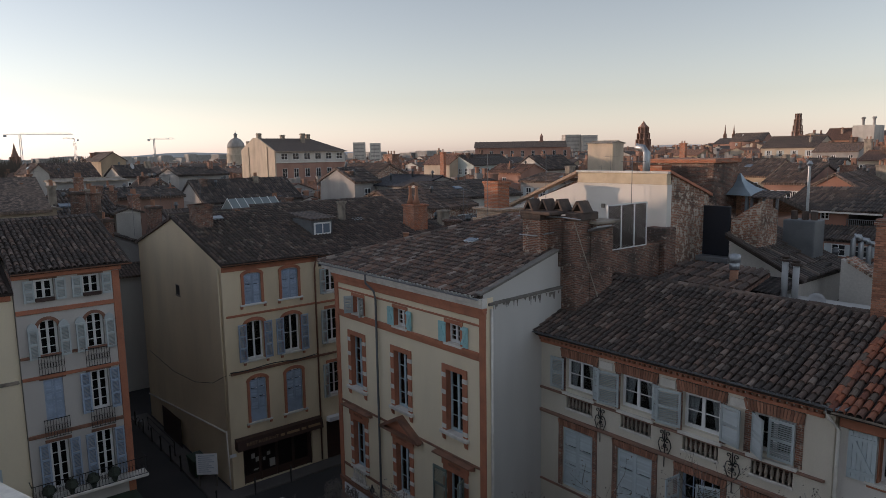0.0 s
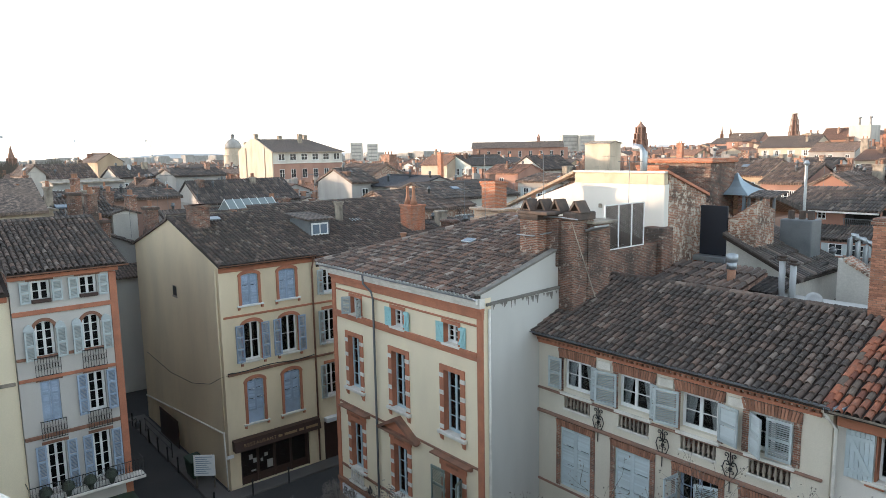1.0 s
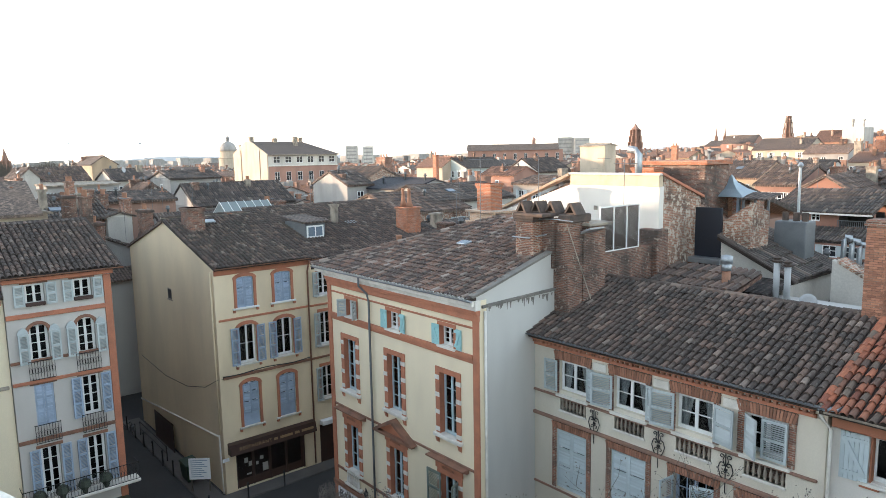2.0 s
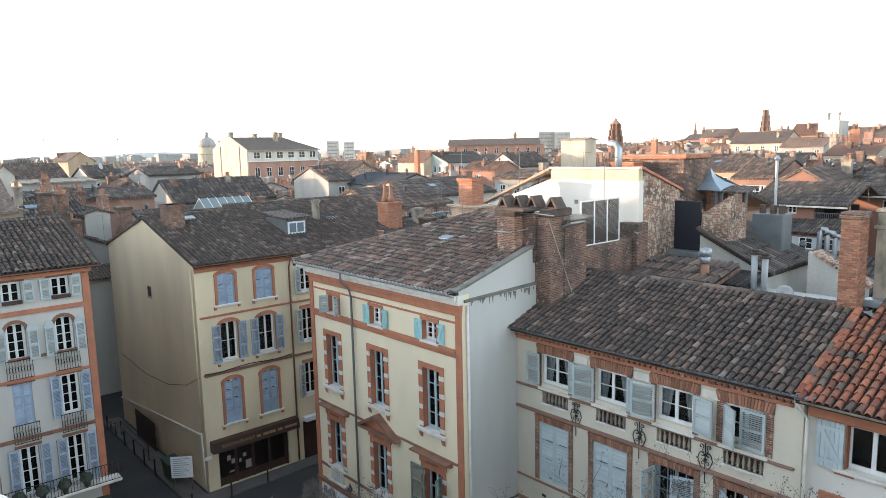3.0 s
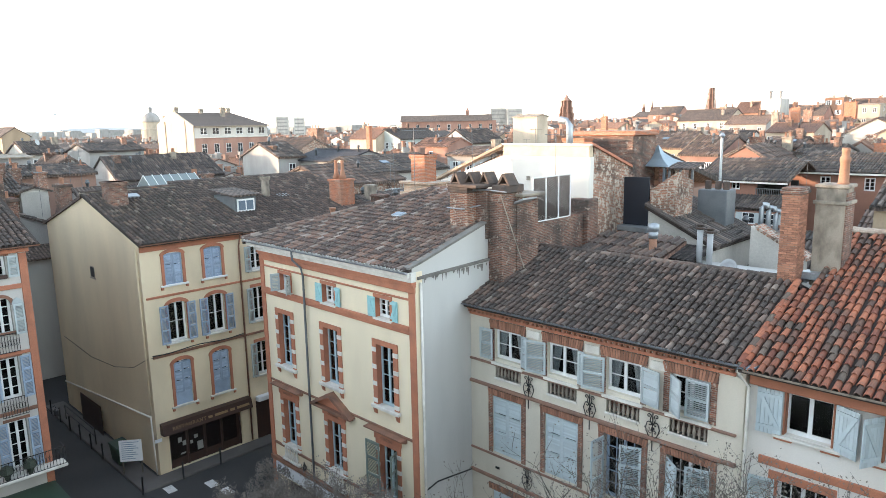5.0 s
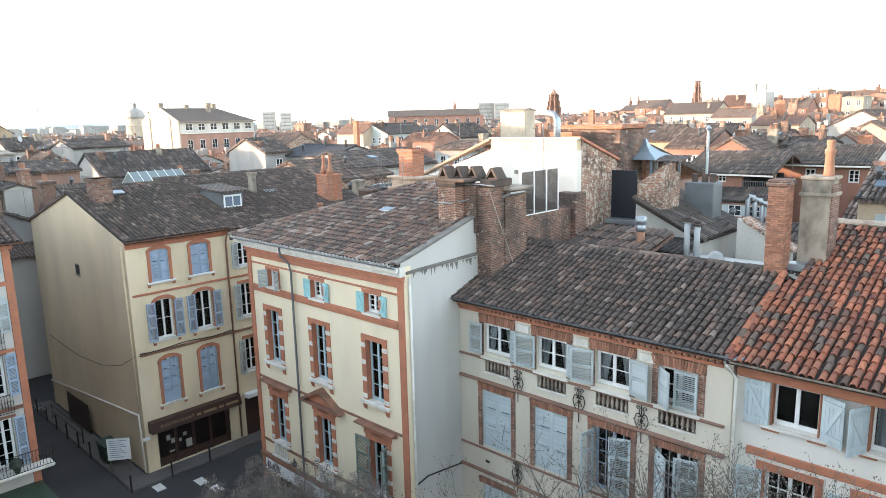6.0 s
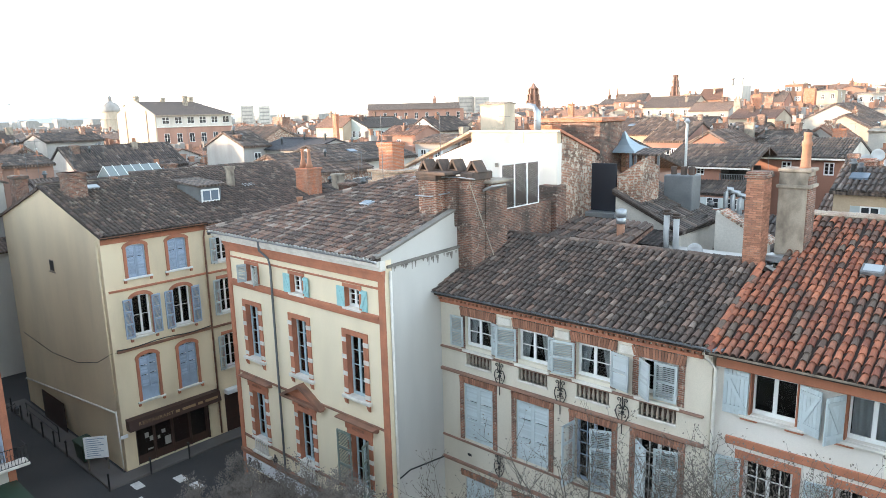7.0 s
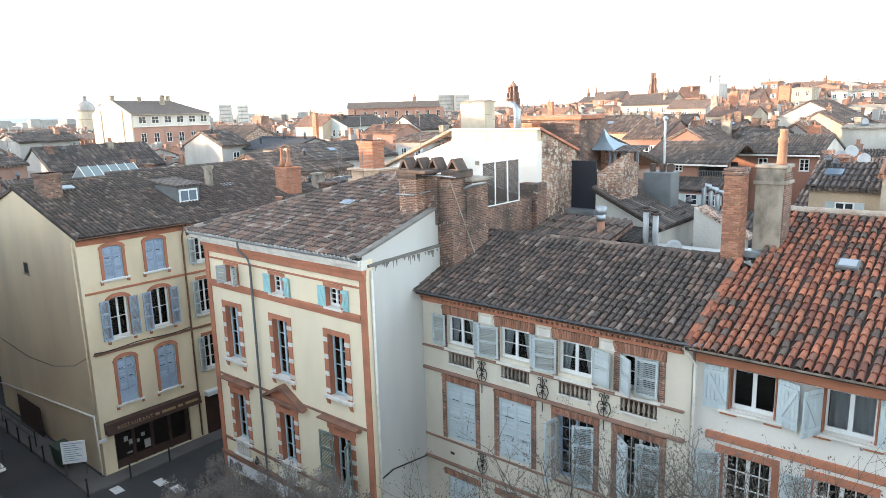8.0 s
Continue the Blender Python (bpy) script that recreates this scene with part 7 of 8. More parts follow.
rooftop_chimney(-42.6, 174.6, 18.64, 21.56, 1.99, 1.19, ORANGE_BRICK, 2, "orange brick chimney stack catching the sun")
rooftop_chimney(9.0, 35.2, 13.94, 14.86, 0.60, 0.50, OLD_BRICK, 1, "sooty old brick chimney stack among the roofs")
aerial(-44.6, 6.2, 13.62, 3.6, 6)
aerial(-67.9, 18.2, 14.42, 3.0, 45)
aerial(-57.9, 41.7, 15.14, 3.0, 5)
aerial(-60.3, 25.1, 14.78, 3.0, 50)
aerial(-18.5, 31.9, 15.90, 2.6, 45)
aerial(-9.8, 61.2, 15.76, 3.2, 110)
aerial(-9.3, 52.8, 14.90, 3.0, 155)
aerial(2.6, 60.4, 13.98, 3.0, 30)
aerial(-1.2, 47.2, 12.64, 2.8, 74)
aerial(9.8, 29.2, 12.63, 2.2, 60)
aerial(-4.7, 71.1, 14.32, 2.8, 120)
aerial(-31.5, -7.1, 13.20, 3.0, 90)
aerial(-38.4, -1.4, 13.58, 2.6, 175)
aerial(-49.4, 4.1, 14.10, 3.0, 165)
aerial(-48.3, 7.4, 13.89, 3.2, 115)
aerial(-61.5, -4.3, 14.81, 3.0, 30)

# large building with the white top floor
BB = thing("building", at(-147.2, 68.3, 0), "large building with a white top floor above red brick", "building")
part("lower_wall", Shape().box(-9.8, 9.8, -9.6, 9.7, 0, 17.0), PINK_W, BB, "faded red brick lower walls")
part("upper_wall", Shape().box(-9.8, 9.82, -9.6, 9.72, 17.0, 19.8), WHITE_W, BB, "white rendered top floor")
part("string_course", Shape().worn(9.7, 10.05, -9.7, 9.8, 16.85, 17.1, 0.03), STONE, BB)
part("gable", Shape().prism([(-9.8, 0), (9.85, 0), (9.85, 19.8), (0.6, 23.2), (-2.2, 23.2), (-9.8, 20.2)], -9.95, -9.61), CREAM_W, BB, "cream sunlit gable end")
for gx in (-5.6, 5.2):
    part("pilaster", Shape().worn(gx, gx + 0.8, -10.15, -9.96, 0, 20.9, 0.03), CREAM_W, BB)
part("roof", Shape().add([(10.4, -9.6, 19.7), (10.4, 10.2, 19.7), (-10.4, 10.2, 19.7), (-10.4, -9.6, 19.7), (-0.8, -9.6, 23.1), (-0.8, 5.4, 23.1)], [(0, 1, 5, 4), (1, 2, 5), (2, 3, 4, 5), (0, 4, 3), (3, 2, 1, 0)]), ROOF_FAR, BB, "brown tiled roof with a hipped end")
part("eave_band", Shape().worn(9.75, 10.5, -9.6, 10.3, 19.5, 19.72, 0.03), CEMENT, BB)
for k in range(6):
    put("window", far_window_mesh(1.7, 1.5, False), BB, at(9.83, -7.4 + k * 3.1, 17.75, 90))
    put("window", far_window_mesh(1.3, 2.1, False), BB, at(9.83, -7.4 + k * 3.1, 13.4, 90))
for cx, cy, ch in ((-1.4, -8.6, 24.4), (-0.4, -2.6, 24.0), (2.6, 1.6, 24.3), (-0.6, 4.8, 24.2), (-6.5, -9.2, 22.5)):
    part("chimney", Shape().worn(cx - 0.5, cx + 0.5, cy - 0.5, cy + 0.5, 20.0, ch, 0.03).worn(cx - 0.6, cx + 0.6, cy - 0.6, cy + 0.6, ch - 0.3, ch - 0.15, 0.02), CEMENT, BB)
# dome, towers, spires, far blocks
DM = thing("domed_church", at(-369, 146, 0), "hazy domed church with a lantern", "church")
part("drum", Shape().lathe(0, 0, [(5.6, 0), (5.6, 19.0), (5.9, 19.3), (5.0, 19.5), (5.0, 23.0), (5.3, 23.4)], 20), CREAM_W, DM)
part("dome", Shape().lathe(0, 0, [(5.0, 23.4)] + [(5.0 * math.cos(a), 23.4 + 5.6 * math.sin(a)) for a in [0.2 * k for k in range(1, 7)]] + [(1.2, 28.8), (1.0, 29.2)], 20), GREY_W, DM, smooth=True)
part("lantern", Shape().lathe(0, 0, [(1.0, 28.8), (1.0, 30.6), (1.3, 30.8), (0.7, 31.5), (0.15, 32.0), (0.1, 33.2)], 10), GREY_W, DM)


def bell_tower(x, y, w, z0, z1, tip, mat, label, levels=4):
    t = thing("bell_tower", at(x, y, 0), label, "tower", "church towers")
    body = Shape().lathe(0, 0, [(w, 0), (w, z0)], 8)
    part("base", body, mat, t)
    for k in range(levels):
        a, b = z0 + (z1 - z0) * k / levels, z0 + (z1 - z0) * (k + 1) / levels
        r = w * (1 - 0.14 * k)
        s = Shape().lathe(0, 0, [(r * 0.72, a), (r * 0.72, b)], 8).lathe(0, 0, [(r, b - 0.35), (r * 1.04, b)], 8)
        for i in range(8):
            an = math.pi / 4 * i
            part("pillar", Shape().lathe(r * 0.9 * math.cos(an), r * 0.9 * math.sin(an), [(r * 0.13, a), (r * 0.13, b)], 5), mat, t)
        part("storey", s, mat, t)
    if tip > z1:
        part("spire", Shape().lathe(0, 0, [(w * 0.62, z1), (w * 0.3, z1 + (tip - z1) * 0.45), (0.08, tip)], 8), mat, t)
    return t


bell_tower(-163, 248, 3.3, 20.5, 28.6, 31.3, BRICK_W, "brown octagonal bell tower in three stages", 3)
bell_tower(-149, 369, 3.0, 24.0, 36.5, 36.5, BRICK_W, "tall brick bell tower with open arcades", 4)
bell_tower(-62, 376, 2.6, 22.0, 26.6, 31.2, BRICK_W, "brick tower with a pointed spire", 2)
for dx in (0, 5.5):
    bell_tower(-196 + dx, 380, 1.2, 22, 27, 32.5, BRICK_W, "slim twin church spire", 2)
bell_tower(-405, 40, 3.0, 15, 20, 27, BRICK_W, "hazy pointed church tower", 2)
for bx, by, bw, bh in ((-484, 304, 10, 28.2), (-476, 315, 9, 27.4), (-337, 406, 12, 30.8), (-327, 414, 12, 30.2), (-640, 300, 20, 22)):
    ab = thing("apartment_block", at(bx, by, 0, 55), "pale hazy apartment block with many floors", "apartment block", "far blocks")
    part("wall", Shape().box(-bw / 2, bw / 2, -6, 6, 0, bh), WHITE_W, ab)
    for k in range(7):
        part("window_strip", Shape().box(-bw / 2 + 1, bw / 2 - 1, -6.05, -6.003, bh - 2.6 - k * 2.9, bh - 1.6 - k * 2.9), GREY_W, ab)
LB = thing("building", at(-190, 199, 0, 44), "long brick hall with a plain tiled roof", "building")
part("wall", Shape().box(-20, 20, -6, 6, 0, 20.4), PINK_W, LB)
part("roof", Shape().prism([(-6.6, 20.3), (6.6, 20.3), (0, 23.0)], -20.5, 18.5, "x"), ROOF_FAR, LB)
part("bell_turret", Shape().worn(7.4, 8.8, -0.7, 0.7, 22.0, 24.6, 0.05).lathe(8.1, 0, [(0.9, 24.6), (0.5, 25.2), (0.05, 26.2)], 8), PINK_W, LB)
for k in range(9):
    put("window", far_window_mesh(1.3, 2.4, False), LB, at(-17.5 + 4.4 * k, -6.003, 16.6))
WB = thing("building", at(-62.8, 218, 0), "white modern block with roof flues", "building")
part("wall", Shape().box(-3, 3, -4, 4, 0, 25.0), WHITE_W, WB)
part("flues", Shape().lathe(-1.5, 0, [(0.4, 25), (0.4, 27), (0.7, 27.1), (0.5, 27.6)], 8).lathe(1.5, 0, [(0.4, 25), (0.4, 27), (0.7, 27.1), (0.5, 27.6)], 8), GREY_W, WB)


def crane(x, y, h, rz, jib):
    t = thing("tower_crane", at(x, y, 0, rz), "thin distant tower crane", "crane", "cranes")
    s = Shape()
    for sx in (-0.6, 0.6):
        for sy in (-0.6, 0.6):
            s.box(sx - 0.12, sx + 0.12, sy - 0.12, sy + 0.12, 0, h)
    for k in range(int(h / 2)):
        s.tube([(-0.6, -0.6, k * 2), (0.6, -0.6, k * 2 + 2)], 0.1, 4)
    part("mast", s, ZINC, t)
    j = Shape().box(-jib * 0.3, jib, -0.4, -0.2, h, h + 0.25).box(-jib * 0.3, jib, 0.2, 0.4, h, h + 0.25).box(-jib * 0.2, jib * 0.9, -0.12, 0.12, h + 1.2, h + 1.4)
    for k in range(int(jib / 1.5)):
        j.tube([(k * 1.5, 0.3, h), (k * 1.5 + 0.75, 0, h + 1.3), (k * 1.5 + 1.5, -0.3, h)], 0.08, 4)
    j.box(-jib * 0.3, -jib * 0.3 + 2, -0.6, 0.6, h - 1.5, h)
    part("jib", j, ZINC, t)


crane(-560, 65, 36, 75, 34)
crane(-520, 92, 32, 200, 14)
crane(-700, 200, 36, 60, 20)

# the crowded roofs between: houses on a loose street grid
EYE = Vector((17.6, -16.3))
TAKEN += [(-13, 13, -2, 33), (-35, -16, -5, 16), (-32, -10, -26, -6), (-41, -33, -8, 2), (-14, 9, 16, 60), (-158, -136, 57, 79), (-68, -59, 210, 222), (10, 40, -20, 28)]
r = random.Random(21)


def free(x, y, m):
    return not any(a - m < x < b + m and c - m < y < d + m for a, b, c, d in TAKEN)


JOINED = {}


def far_house(x, y, rz, w, d, eave, rise, wall, roof, hip, rr, chim):
    """A house far off, added to the one mesh of the distant quarter."""
    m = at(x, y, 0, rz)

    def into(mat, s):
        JOINED.setdefault(mat.name, (mat, Shape()))[1].add([m @ Vector(p) for p in s.v], s.f)

    s = Shape().box(-w / 2, w / 2, -d / 2, d / 2, 0, eave)
    if not hip:
        s.prism([(-d / 2, eave), (d / 2, eave), (0, eave + rise)], -w / 2, w / 2, "x")
    into(wall, s)
    s, o, t = Shape(), 0.4, 0.2
    if hip:
        e = min(w * 0.45, d / 2)
        a = [(-w / 2 - o, -d / 2 - o, eave), (w / 2 + o, -d / 2 - o, eave), (w / 2 + o, d / 2 + o, eave), (-w / 2 - o, d / 2 + o, eave)]
        s.add(a + [(-w / 2 + e, 0, eave + rise), (w / 2 - e, 0, eave + rise)], [(0, 1, 5, 4), (1, 2, 5), (2, 3, 4, 5), (3, 0, 4), (3, 2, 1, 0)])
    else:
        k = rise * o / (d / 2)
        s.prism([(-d / 2 - o, eave - k), (0, eave + rise), (d / 2 + o, eave - k), (d / 2 + o, eave - k + t), (0, eave + rise + t), (-d / 2 - o, eave - k + t)], -w / 2 - 0.2, w / 2 + 0.2, "x")
    into(roof, s)
    for i in range(chim):
        cx, cy = rr.uniform(-w * 0.45, w * 0.45), rr.uniform(-d * 0.3, d * 0.3)
        zz = eave + rise * (1 - abs(cy) / (d / 2))
        cw, cd, ch = rr.uniform(0.2, 0.5), rr.uniform(0.25, 0.6), rr.uniform(0.6, 1.9)
        into(rr.choice((BRICK_W, ORANGE_W, BRICK_W, GREY_W)), Shape().box(cx - cw, cx + cw, cy - cd, cy + cd, zz - 1.0, zz + ch).box(cx - cw - 0.1, cx + cw + 0.1, cy - cd - 0.1, cy + cd + 0.1, zz + ch, zz + ch + 0.2))
    for face in ("front", "side"):
        n = rr.randint(2, 5)
        for lv in range(2):
            for k in range(n):
                z = eave - 2.0 - 3.0 * lv
                if face == "front":
                    c = -w / 2 + w * (k + 0.5) / n
                    s = Shape().box(c - 0.5, c + 0.5, -d / 2 - 0.04, -d / 2 - 0.003, z, z + 1.5)
                else:
                    c = -d / 2 + d * (k + 0.5) / n
                    sx = 1 if rz < 45 else -1
                    xs = sorted((sx * (w / 2 + 0.003), sx * (w / 2 + 0.04)))
                    s = Shape().box(xs[0], xs[1], c - 0.45, c + 0.45, z, z + 1.5)
                into(SOLAR_DARK if rr.random() < 0.7 else SHUTTER_GREY, s)




def fill(near, far, cell, rich, wide=92):
    k = int(far / cell) + 2
    for i in range(-k, k):
        for j in range(-k, k):
            x = 17.6 + i * cell + r.uniform(-0.18, 0.18) * cell
            y = -16.3 + j * cell + r.uniform(-0.18, 0.18) * cell
            dx, dy = x - EYE.x, y - EYE.y
            dist = math.hypot(dx, dy)
            yaw = math.degrees(math.atan2(-dx, dy))
            q = [r.random() for _ in range(8)]
            if not (near < dist < far and -4 < yaw < wide) or not free(x, y, cell * 0.22):
                continue
            if q[0] < 0.05:
                continue
            climb = max(0.0, min(1.0, (46 - yaw) / 34)) * max(0.0, min(1.0, (dist - 110) / 260)) * 11
            eave = 10.0 + 3.2 * q[1] + climb + (1.8 if q[2] > 0.9 else 0)
            if yaw > 50 and dist > 55:
                eave -= 1.6
            w, d = cell * (0.85 + 0.35 * q[3]), cell * (0.66 + 0.3 * q[4])
            rz = (0 if q[5] < 0.5 else 90) + r.uniform(-7, 7)
            wall = HAZE_WALLS[int(q[6] * 5.999)]
            rise = d * 0.5 * r.uniform(0.27, 0.38)
            if rich:
                town_house(x, y, rz, w, d, eave, rise, wall, ROOF_A if q[7] < 0.45 else (ROOF_GREY if q[7] < 0.8 else ROOF_B), r.randint(1, 3), r.randint(2, 4), seed=i * 977 + j, hip=q[2] < 0.25)
                if r.random() < 0.4 and yaw < 90:
                    aerial(x + r.uniform(-2, 2), y + r.uniform(-2, 2), eave + 1.0, r.uniform(2.0, 3.4), r.uniform(0, 180))
            else:
                far_house(x, y, rz, w, d, eave, rise, wall, ROOF_FAR if q[7] < 0.68 else ROOF_FAR_RED, q[2] < 0.25, r, r.randint(3, 7))


fill(42, 112, 6.4, True)
fill(42, 70, 4.2, True)
fill(112, 220, 9.5, False, 100)
fill(220, 300, 12.5, False, 100)
fill(300, 640, 20.0, False)
# unseen houses added behind the painted house, raised to shade the near roofs
for i in range(5):
    for j in range(5):
        far_house(-38 - i * 11 + r.uniform(-1, 1), -14 - j * 12 + r.uniform(-1, 1), r.choice((0, 90)), 10.5, 9.5, (15.0 if j < 1 else 17.2) + r.uniform(-0.4, 0.6), 1.9, HAZE_WALLS[(i + j) % 6], ROOF_FAR, False, r, 2)
mats, verts, faces, idx = [], [], [], []
for mat, s in JOINED.values():
    k = len(verts)
    verts += s.v
    faces += [tuple(a + k for a in f) for f in s.f]
    idx += [len(mats)] * len(s.f)
    mats.append(mat)
me = bpy.data.meshes.new("distant_quarter")
me.from_pydata([tuple(p) for p in verts], [], faces)
for mat in mats:
    me.materials.append(mat)
me.polygons.foreach_set("material_index", idx)
me.update()
tagged(new("distant_quarter", me), "crowd of distant tiled roofs, walls and chimneys", "town", kind="stuff")
far_belt = Shape()
for i in range(420):
    a = radians(-5 + 100 * i / 420 + r.uniform(-0.2, 0.2))
    dd = r.uniform(700, 1100)
    x, y = EYE.x - dd * math.sin(a), EYE.y + dd * math.cos(a)
    s2 = r.uniform(4, 10)
    far_belt.box(x - s2, x + s2, y - s2, y + s2, 0, r.uniform(12, 21))
tagged(new("distant_town", far_belt.mesh("distant_town", GREY_W)), "hazy belt of distant buildings at the horizon", "distant town", kind="stuff")
woods = Shape()
rw = random.Random(31)
for i in range(120):
    bx, by, top = -285 + rw.uniform(-25, 25), rw.uniform(8, 56), rw.uniform(15.5, 20.0)
    woods.tube([(bx, by, 0), (bx, by, top * 0.6)], 0.3, 4, 0.15)
    for k in range(46):
        zb, an, sp = rw.uniform(0.4, 0.75) * top, rw.uniform(0, 6.3), rw.uniform(0.5, 3.4)
        mid = (bx + 0.5 * sp * math.cos(an), by + 0.5 * sp * math.sin(an), zb + (top - zb) * 0.45)
        woods.tube([(bx, by, zb), mid, (bx + sp * math.cos(an), by + sp * math.sin(an), zb + (top - zb) * rw.uniform(0.6, 1.0))], 0.09, 3, 0.03)
tagged(new("bare_woods", woods.mesh("bare_woods", BARK)), "distant belt of bare leafless trees", "woods", kind="stuff")
# horizon hills; their pale grey base colour stands in for distance haze
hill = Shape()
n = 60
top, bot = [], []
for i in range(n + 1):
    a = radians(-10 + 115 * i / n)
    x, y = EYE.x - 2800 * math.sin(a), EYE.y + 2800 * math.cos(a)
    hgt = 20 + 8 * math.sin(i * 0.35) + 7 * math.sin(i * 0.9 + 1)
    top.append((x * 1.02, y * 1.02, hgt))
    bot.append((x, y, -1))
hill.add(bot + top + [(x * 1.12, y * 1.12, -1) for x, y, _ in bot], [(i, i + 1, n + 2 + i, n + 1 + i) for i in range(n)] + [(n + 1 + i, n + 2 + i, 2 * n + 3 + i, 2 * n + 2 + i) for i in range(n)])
tagged(new("backdrop", hill.mesh("backdrop", plain("haze_painted_hills", (0.58, 0.57, 0.57), 0.95, 0.02, 0.1, (0.50, 0.50, 0.50), 0.004, 0.5, strength=0.0))), "low wooded hills along the horizon, painted pale for haze", "hills", kind="structure")


# ---- street trees, bare with buds ----
def tree(x, y, z0, height, spread, seed, twigs, bud, label):
    rr = random.Random(seed)
    t = thing("tree", at(x, y, 0), label, "tree", "street trees")
    trunk, crown, buds = Shape(), Shape(), Shape()
    trunk.tube([(0, 0, 0), (0.05, 0.02, height * 0.2), (0.0, 0.06, height * 0.4)], 0.14, 8, 0.1)
    tips = []

    def grow(p, d, length, rad, depth):
        pts = [p]
        for k in range(3):
            d = (d + Vector((rr.gauss(0, 0.13), rr.gauss(0, 0.13), rr.gauss(0.05, 0.08)))).normalized()
            pts.append(pts[-1] + d * length / 3)
        (trunk if depth == 0 else crown).tube(pts, rad, 5 if depth < 2 else 3, rad * 0.55)
        if depth >= twigs:
            tips.append((pts[-1], d))
            tips.append((pts[2], d))
            return
        for k in range(rr.randint(3, 4) if depth else 4):
            b = pts[rr.choice((1, 2, 3, 3))]
            side = Vector((rr.gauss(0, 1), rr.gauss(0, 1), rr.gauss(0.15, 0.5))).normalized()
            grow(b, (d * 0.75 + side * 0.7).normalized(), length * rr.uniform(0.55, 0.75), rad * 0.55, depth + 1)

    for k in range(6):
        a = k * math.pi / 3 + rr.uniform(-0.3, 0.3)
        grow(Vector((0, 0.05, height * rr.uniform(0.32, 0.42))), Vector((math.cos(a) * spread, math.sin(a) * spread, 1.0)).normalized(), height * 0.3, 0.06, 0)
    part("trunk", trunk, BARK, t, "grey-brown trunk and main limbs")
    part("crown", crown, BARK, t, "bare fine branches")
    if bud:
        for p, d in tips:
            for k in range(bud):
                c = p + Vector((rr.gauss(0, 0.09), rr.gauss(0, 0.09), rr.gauss(0, 0.1)))
                u = Vector((rr.gauss(0, 1), rr.gauss(0, 1), rr.gauss(0.4, 1))).normalized()
                v = u.orthogonal().normalized()
                l, w2 = rr.uniform(0.04, 0.09), rr.uniform(0.015, 0.03)
                buds.add([c, c + u * l * 0.5 + v * w2, c + u * l, c + u * l * 0.5 - v * w2, c + u * l * 0.5 + u.cross(v) * w2], [(0, 1, 4), (1, 2, 4), (2, 3, 4), (3, 0, 4), (0, 3, 2, 1)])
        ob = part("bud_covering", buds, BUD, t, "pale furry buds and catkins")
        tagged(ob, kind="stuff")
    return t


tree(-5.0, -4.0, 0, 5.7, 0.9, 1, 4, 10, "bushy street tree full of pale buds before the bar")
tree(-1.6, -4.2, 0, 6.3, 0.9, 2, 4, 10, "bushy street tree full of pale buds before the bar")
tree(1.9, -4.2, 0, 6.9, 0.9, 3, 4, 10, "bushy street tree full of pale buds before the bar")
tree(8.6, -1.6, 0, 9.4, 0.5, 4, 4, 1, "bare street tree with fine upright branches")
tree(11.2, -1.8, 0, 10.3, 0.5, 5, 4, 1, "bare street tree with fine upright branches")
tree(13.6, -2.0, 0, 11.0, 0.5, 6, 4, 1, "bare street tree with fine upright branches")
tree(15.8, -2.2, 0, 11.3, 0.5, 7, 4, 1, "bare street tree with fine upright branches")

# ---- street furniture at the corner ----
SB = thing("notice_board", at(-19.6, -3.5, 0.1, 52), "tilted white building-site notice board on posts", "notice board")
part("panel", Shape().worn(-0.6, 0.6, -0.03, 0.03, 0.75, 2.0, 0.01), SIGN_WHITE, SB)
tb = Shape()
for k in range(9):
    tb.box(-0.48, 0.46 - 0.4 * ((k * 37 % 10) / 10), -0.036, -0.031, 1.86 - k * 0.12, 1.9 - k * 0.12)
part("printed_text", tb, plain("blue_grey_print", (0.25, 0.32, 0.42), 0.6), SB, "grey printed lines")
for sx in (-0.5, 0.5):
    part("post", Shape().worn(sx - 0.04, sx + 0.04, 0.031, 0.1, 0.0, 2.0, 0.01), BARK, SB)
BN = thing("rubbish_bin", at(-21.5, -3.4, 0.1), "dark green wheeled rubbish bin by the wall", "bin")
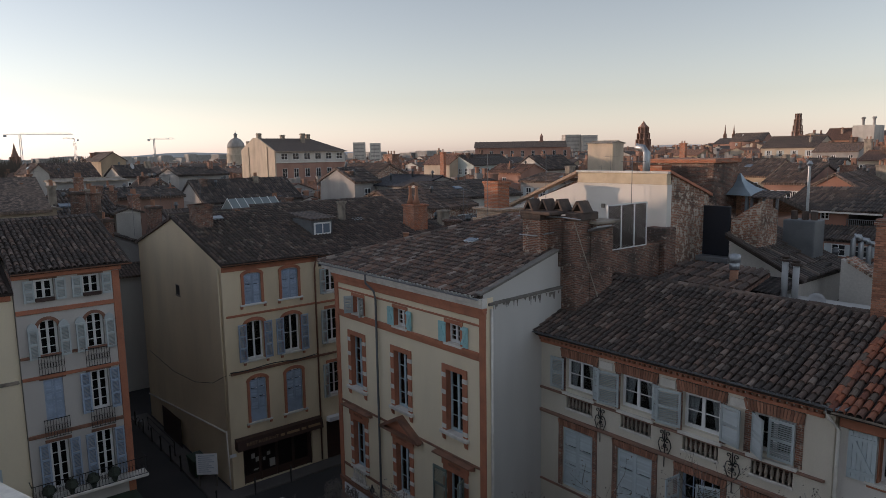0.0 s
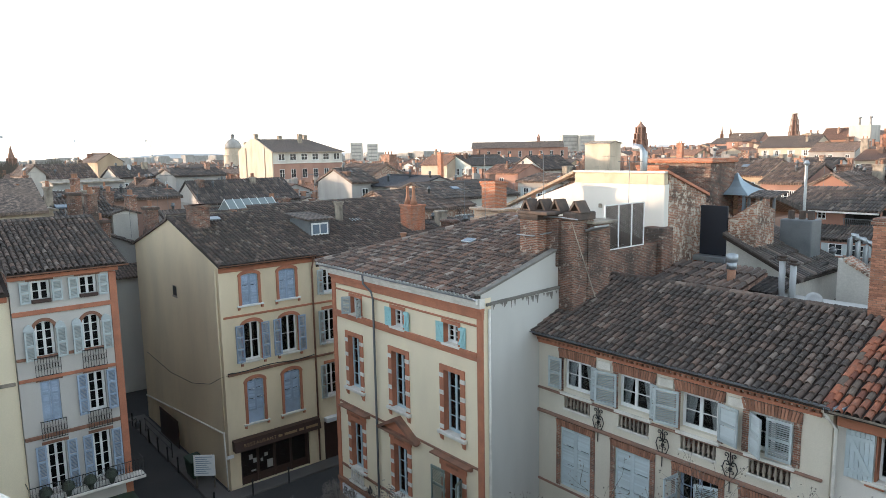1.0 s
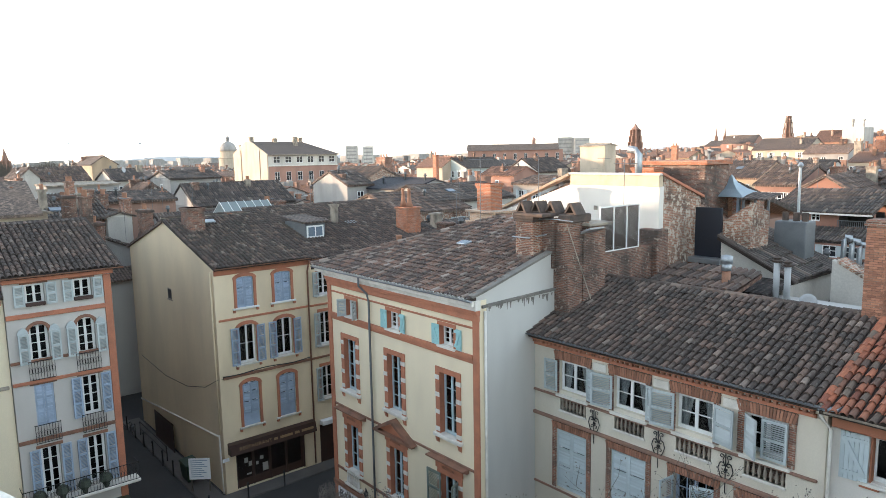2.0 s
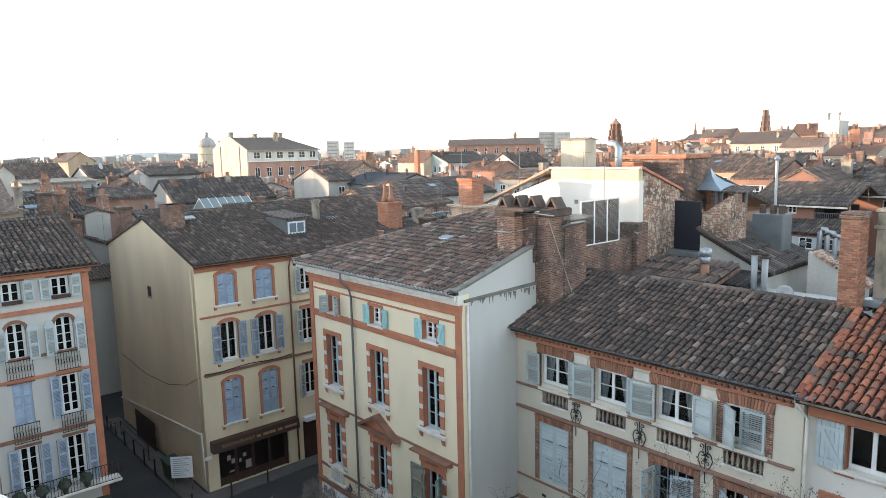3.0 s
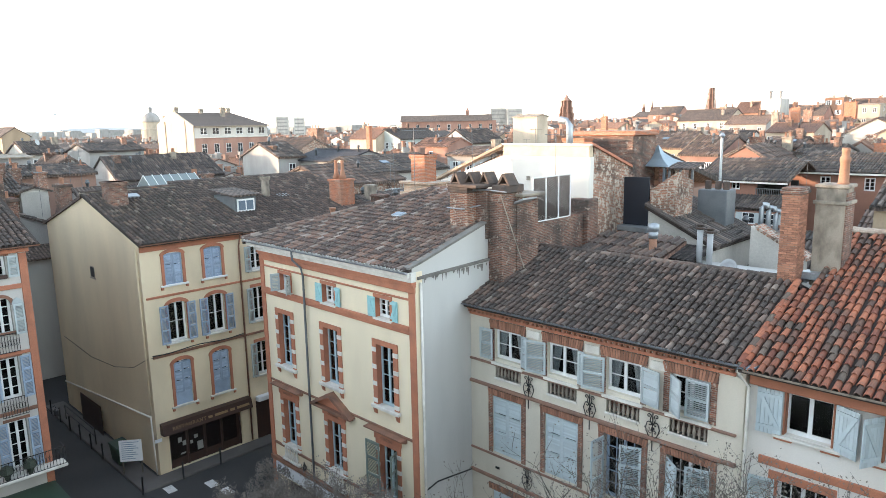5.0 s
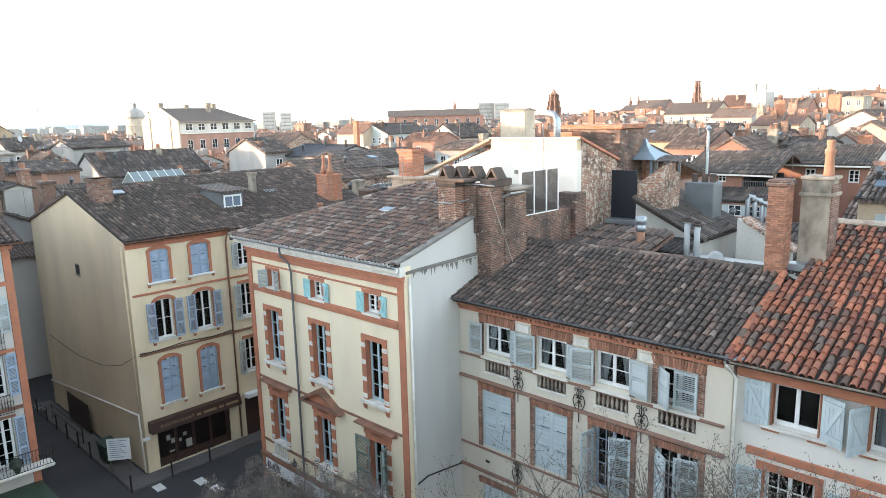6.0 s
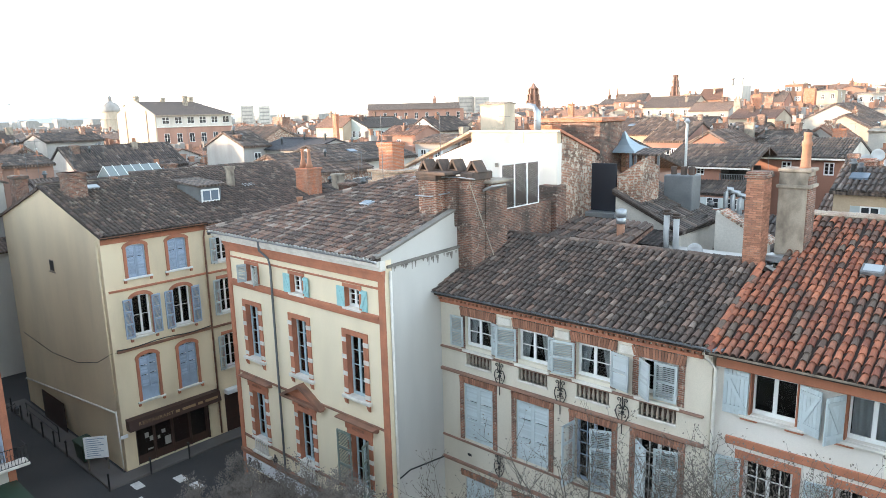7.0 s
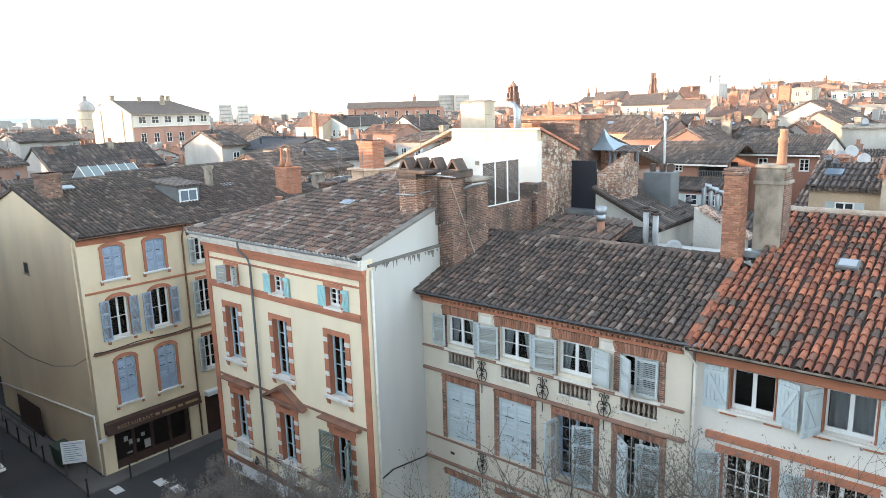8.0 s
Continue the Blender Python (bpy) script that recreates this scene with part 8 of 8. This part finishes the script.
part("body", Shape().rings([[(-a, -b, z), (a, -b, z), (a, b, z), (-a, b, z)] for a, b, z in ((0.5, 0.33, 0.1), (0.62, 0.4, 1.05))], True), BINGREEN, BN)
part("lid", Shape().prism([(-0.44, 1.06), (0.44, 1.06), (0.4, 1.2), (-0.4, 1.14)], -0.66, 0.66, "x"), BINGREEN, BN)
for k in range(9):
    bo = thing("bollard", at(-17.0 - (k * 1.9 if k > 2 else 0), -4.0 + (k * 2.2 if k < 3 else 0), 0.08), "slim black metal bollard at the kerb", "bollard", "bollards")
    part("post", Shape().lathe(0, 0, [(0.06, 0), (0.05, 0.05), (0.05, 0.85), (0.065, 0.88), (0.05, 0.98), (0.01, 1.0)], 8), BLACK, bo, smooth=True)
FN = thing("barrier_rail", at(-30.5, -3.6, 0.1), "low dark metal barrier along the lane", "barrier")
part("rail", Shape().tube([(0, 0, 0), (0, 0, 0.95), (5.5, 0, 0.95), (5.5, 0, 0)], 0.035, 6).tube([(0, 0, 0.5), (5.5, 0, 0.5)], 0.025, 6), BLACK, FN)
part("garage_door", Shape().worn(-24.9 + 18.3, -21.2 + 18.3, -0.04, -0.003, 0.1, 2.0, 0.02), BROWN_WOOD, thing("lane_door", at(-23.0, -2.81, 0.0), "dark wooden lane door in the gable wall", "door"))
tagged(thing("awning", at(-14.0, -8.4, 0), "dark green shop awning at the lane corner", "awning"))
aw = bpy.data.objects["awning"]
part("canvas", Shape().prism([(-12.4 + 8.4 - 0.2, 2.9), (0.5, 2.9), (0.5, 2.95), (-4.2, 2.95)], -2.0, 0.2, "y").prism([(-2.1, 3.0), (0.3, 2.6), (0.3, 2.35), (-2.1, 2.9)], -4.0, 0.4, "x"), BINGREEN, aw)

# aerials seen against the sky
aerial(-6.4, 6.2, 15.2, 3.6, 20)
aerial(-6.1, 10.0, 15.5, 3.3, 60)
aerial(-1.2, 10.4, 15.5, 3.0, 30)
aerial(-28, 9, 14.6, 3.0, 10)
aerial(-43, 3, 14.0, 3.5, 60)
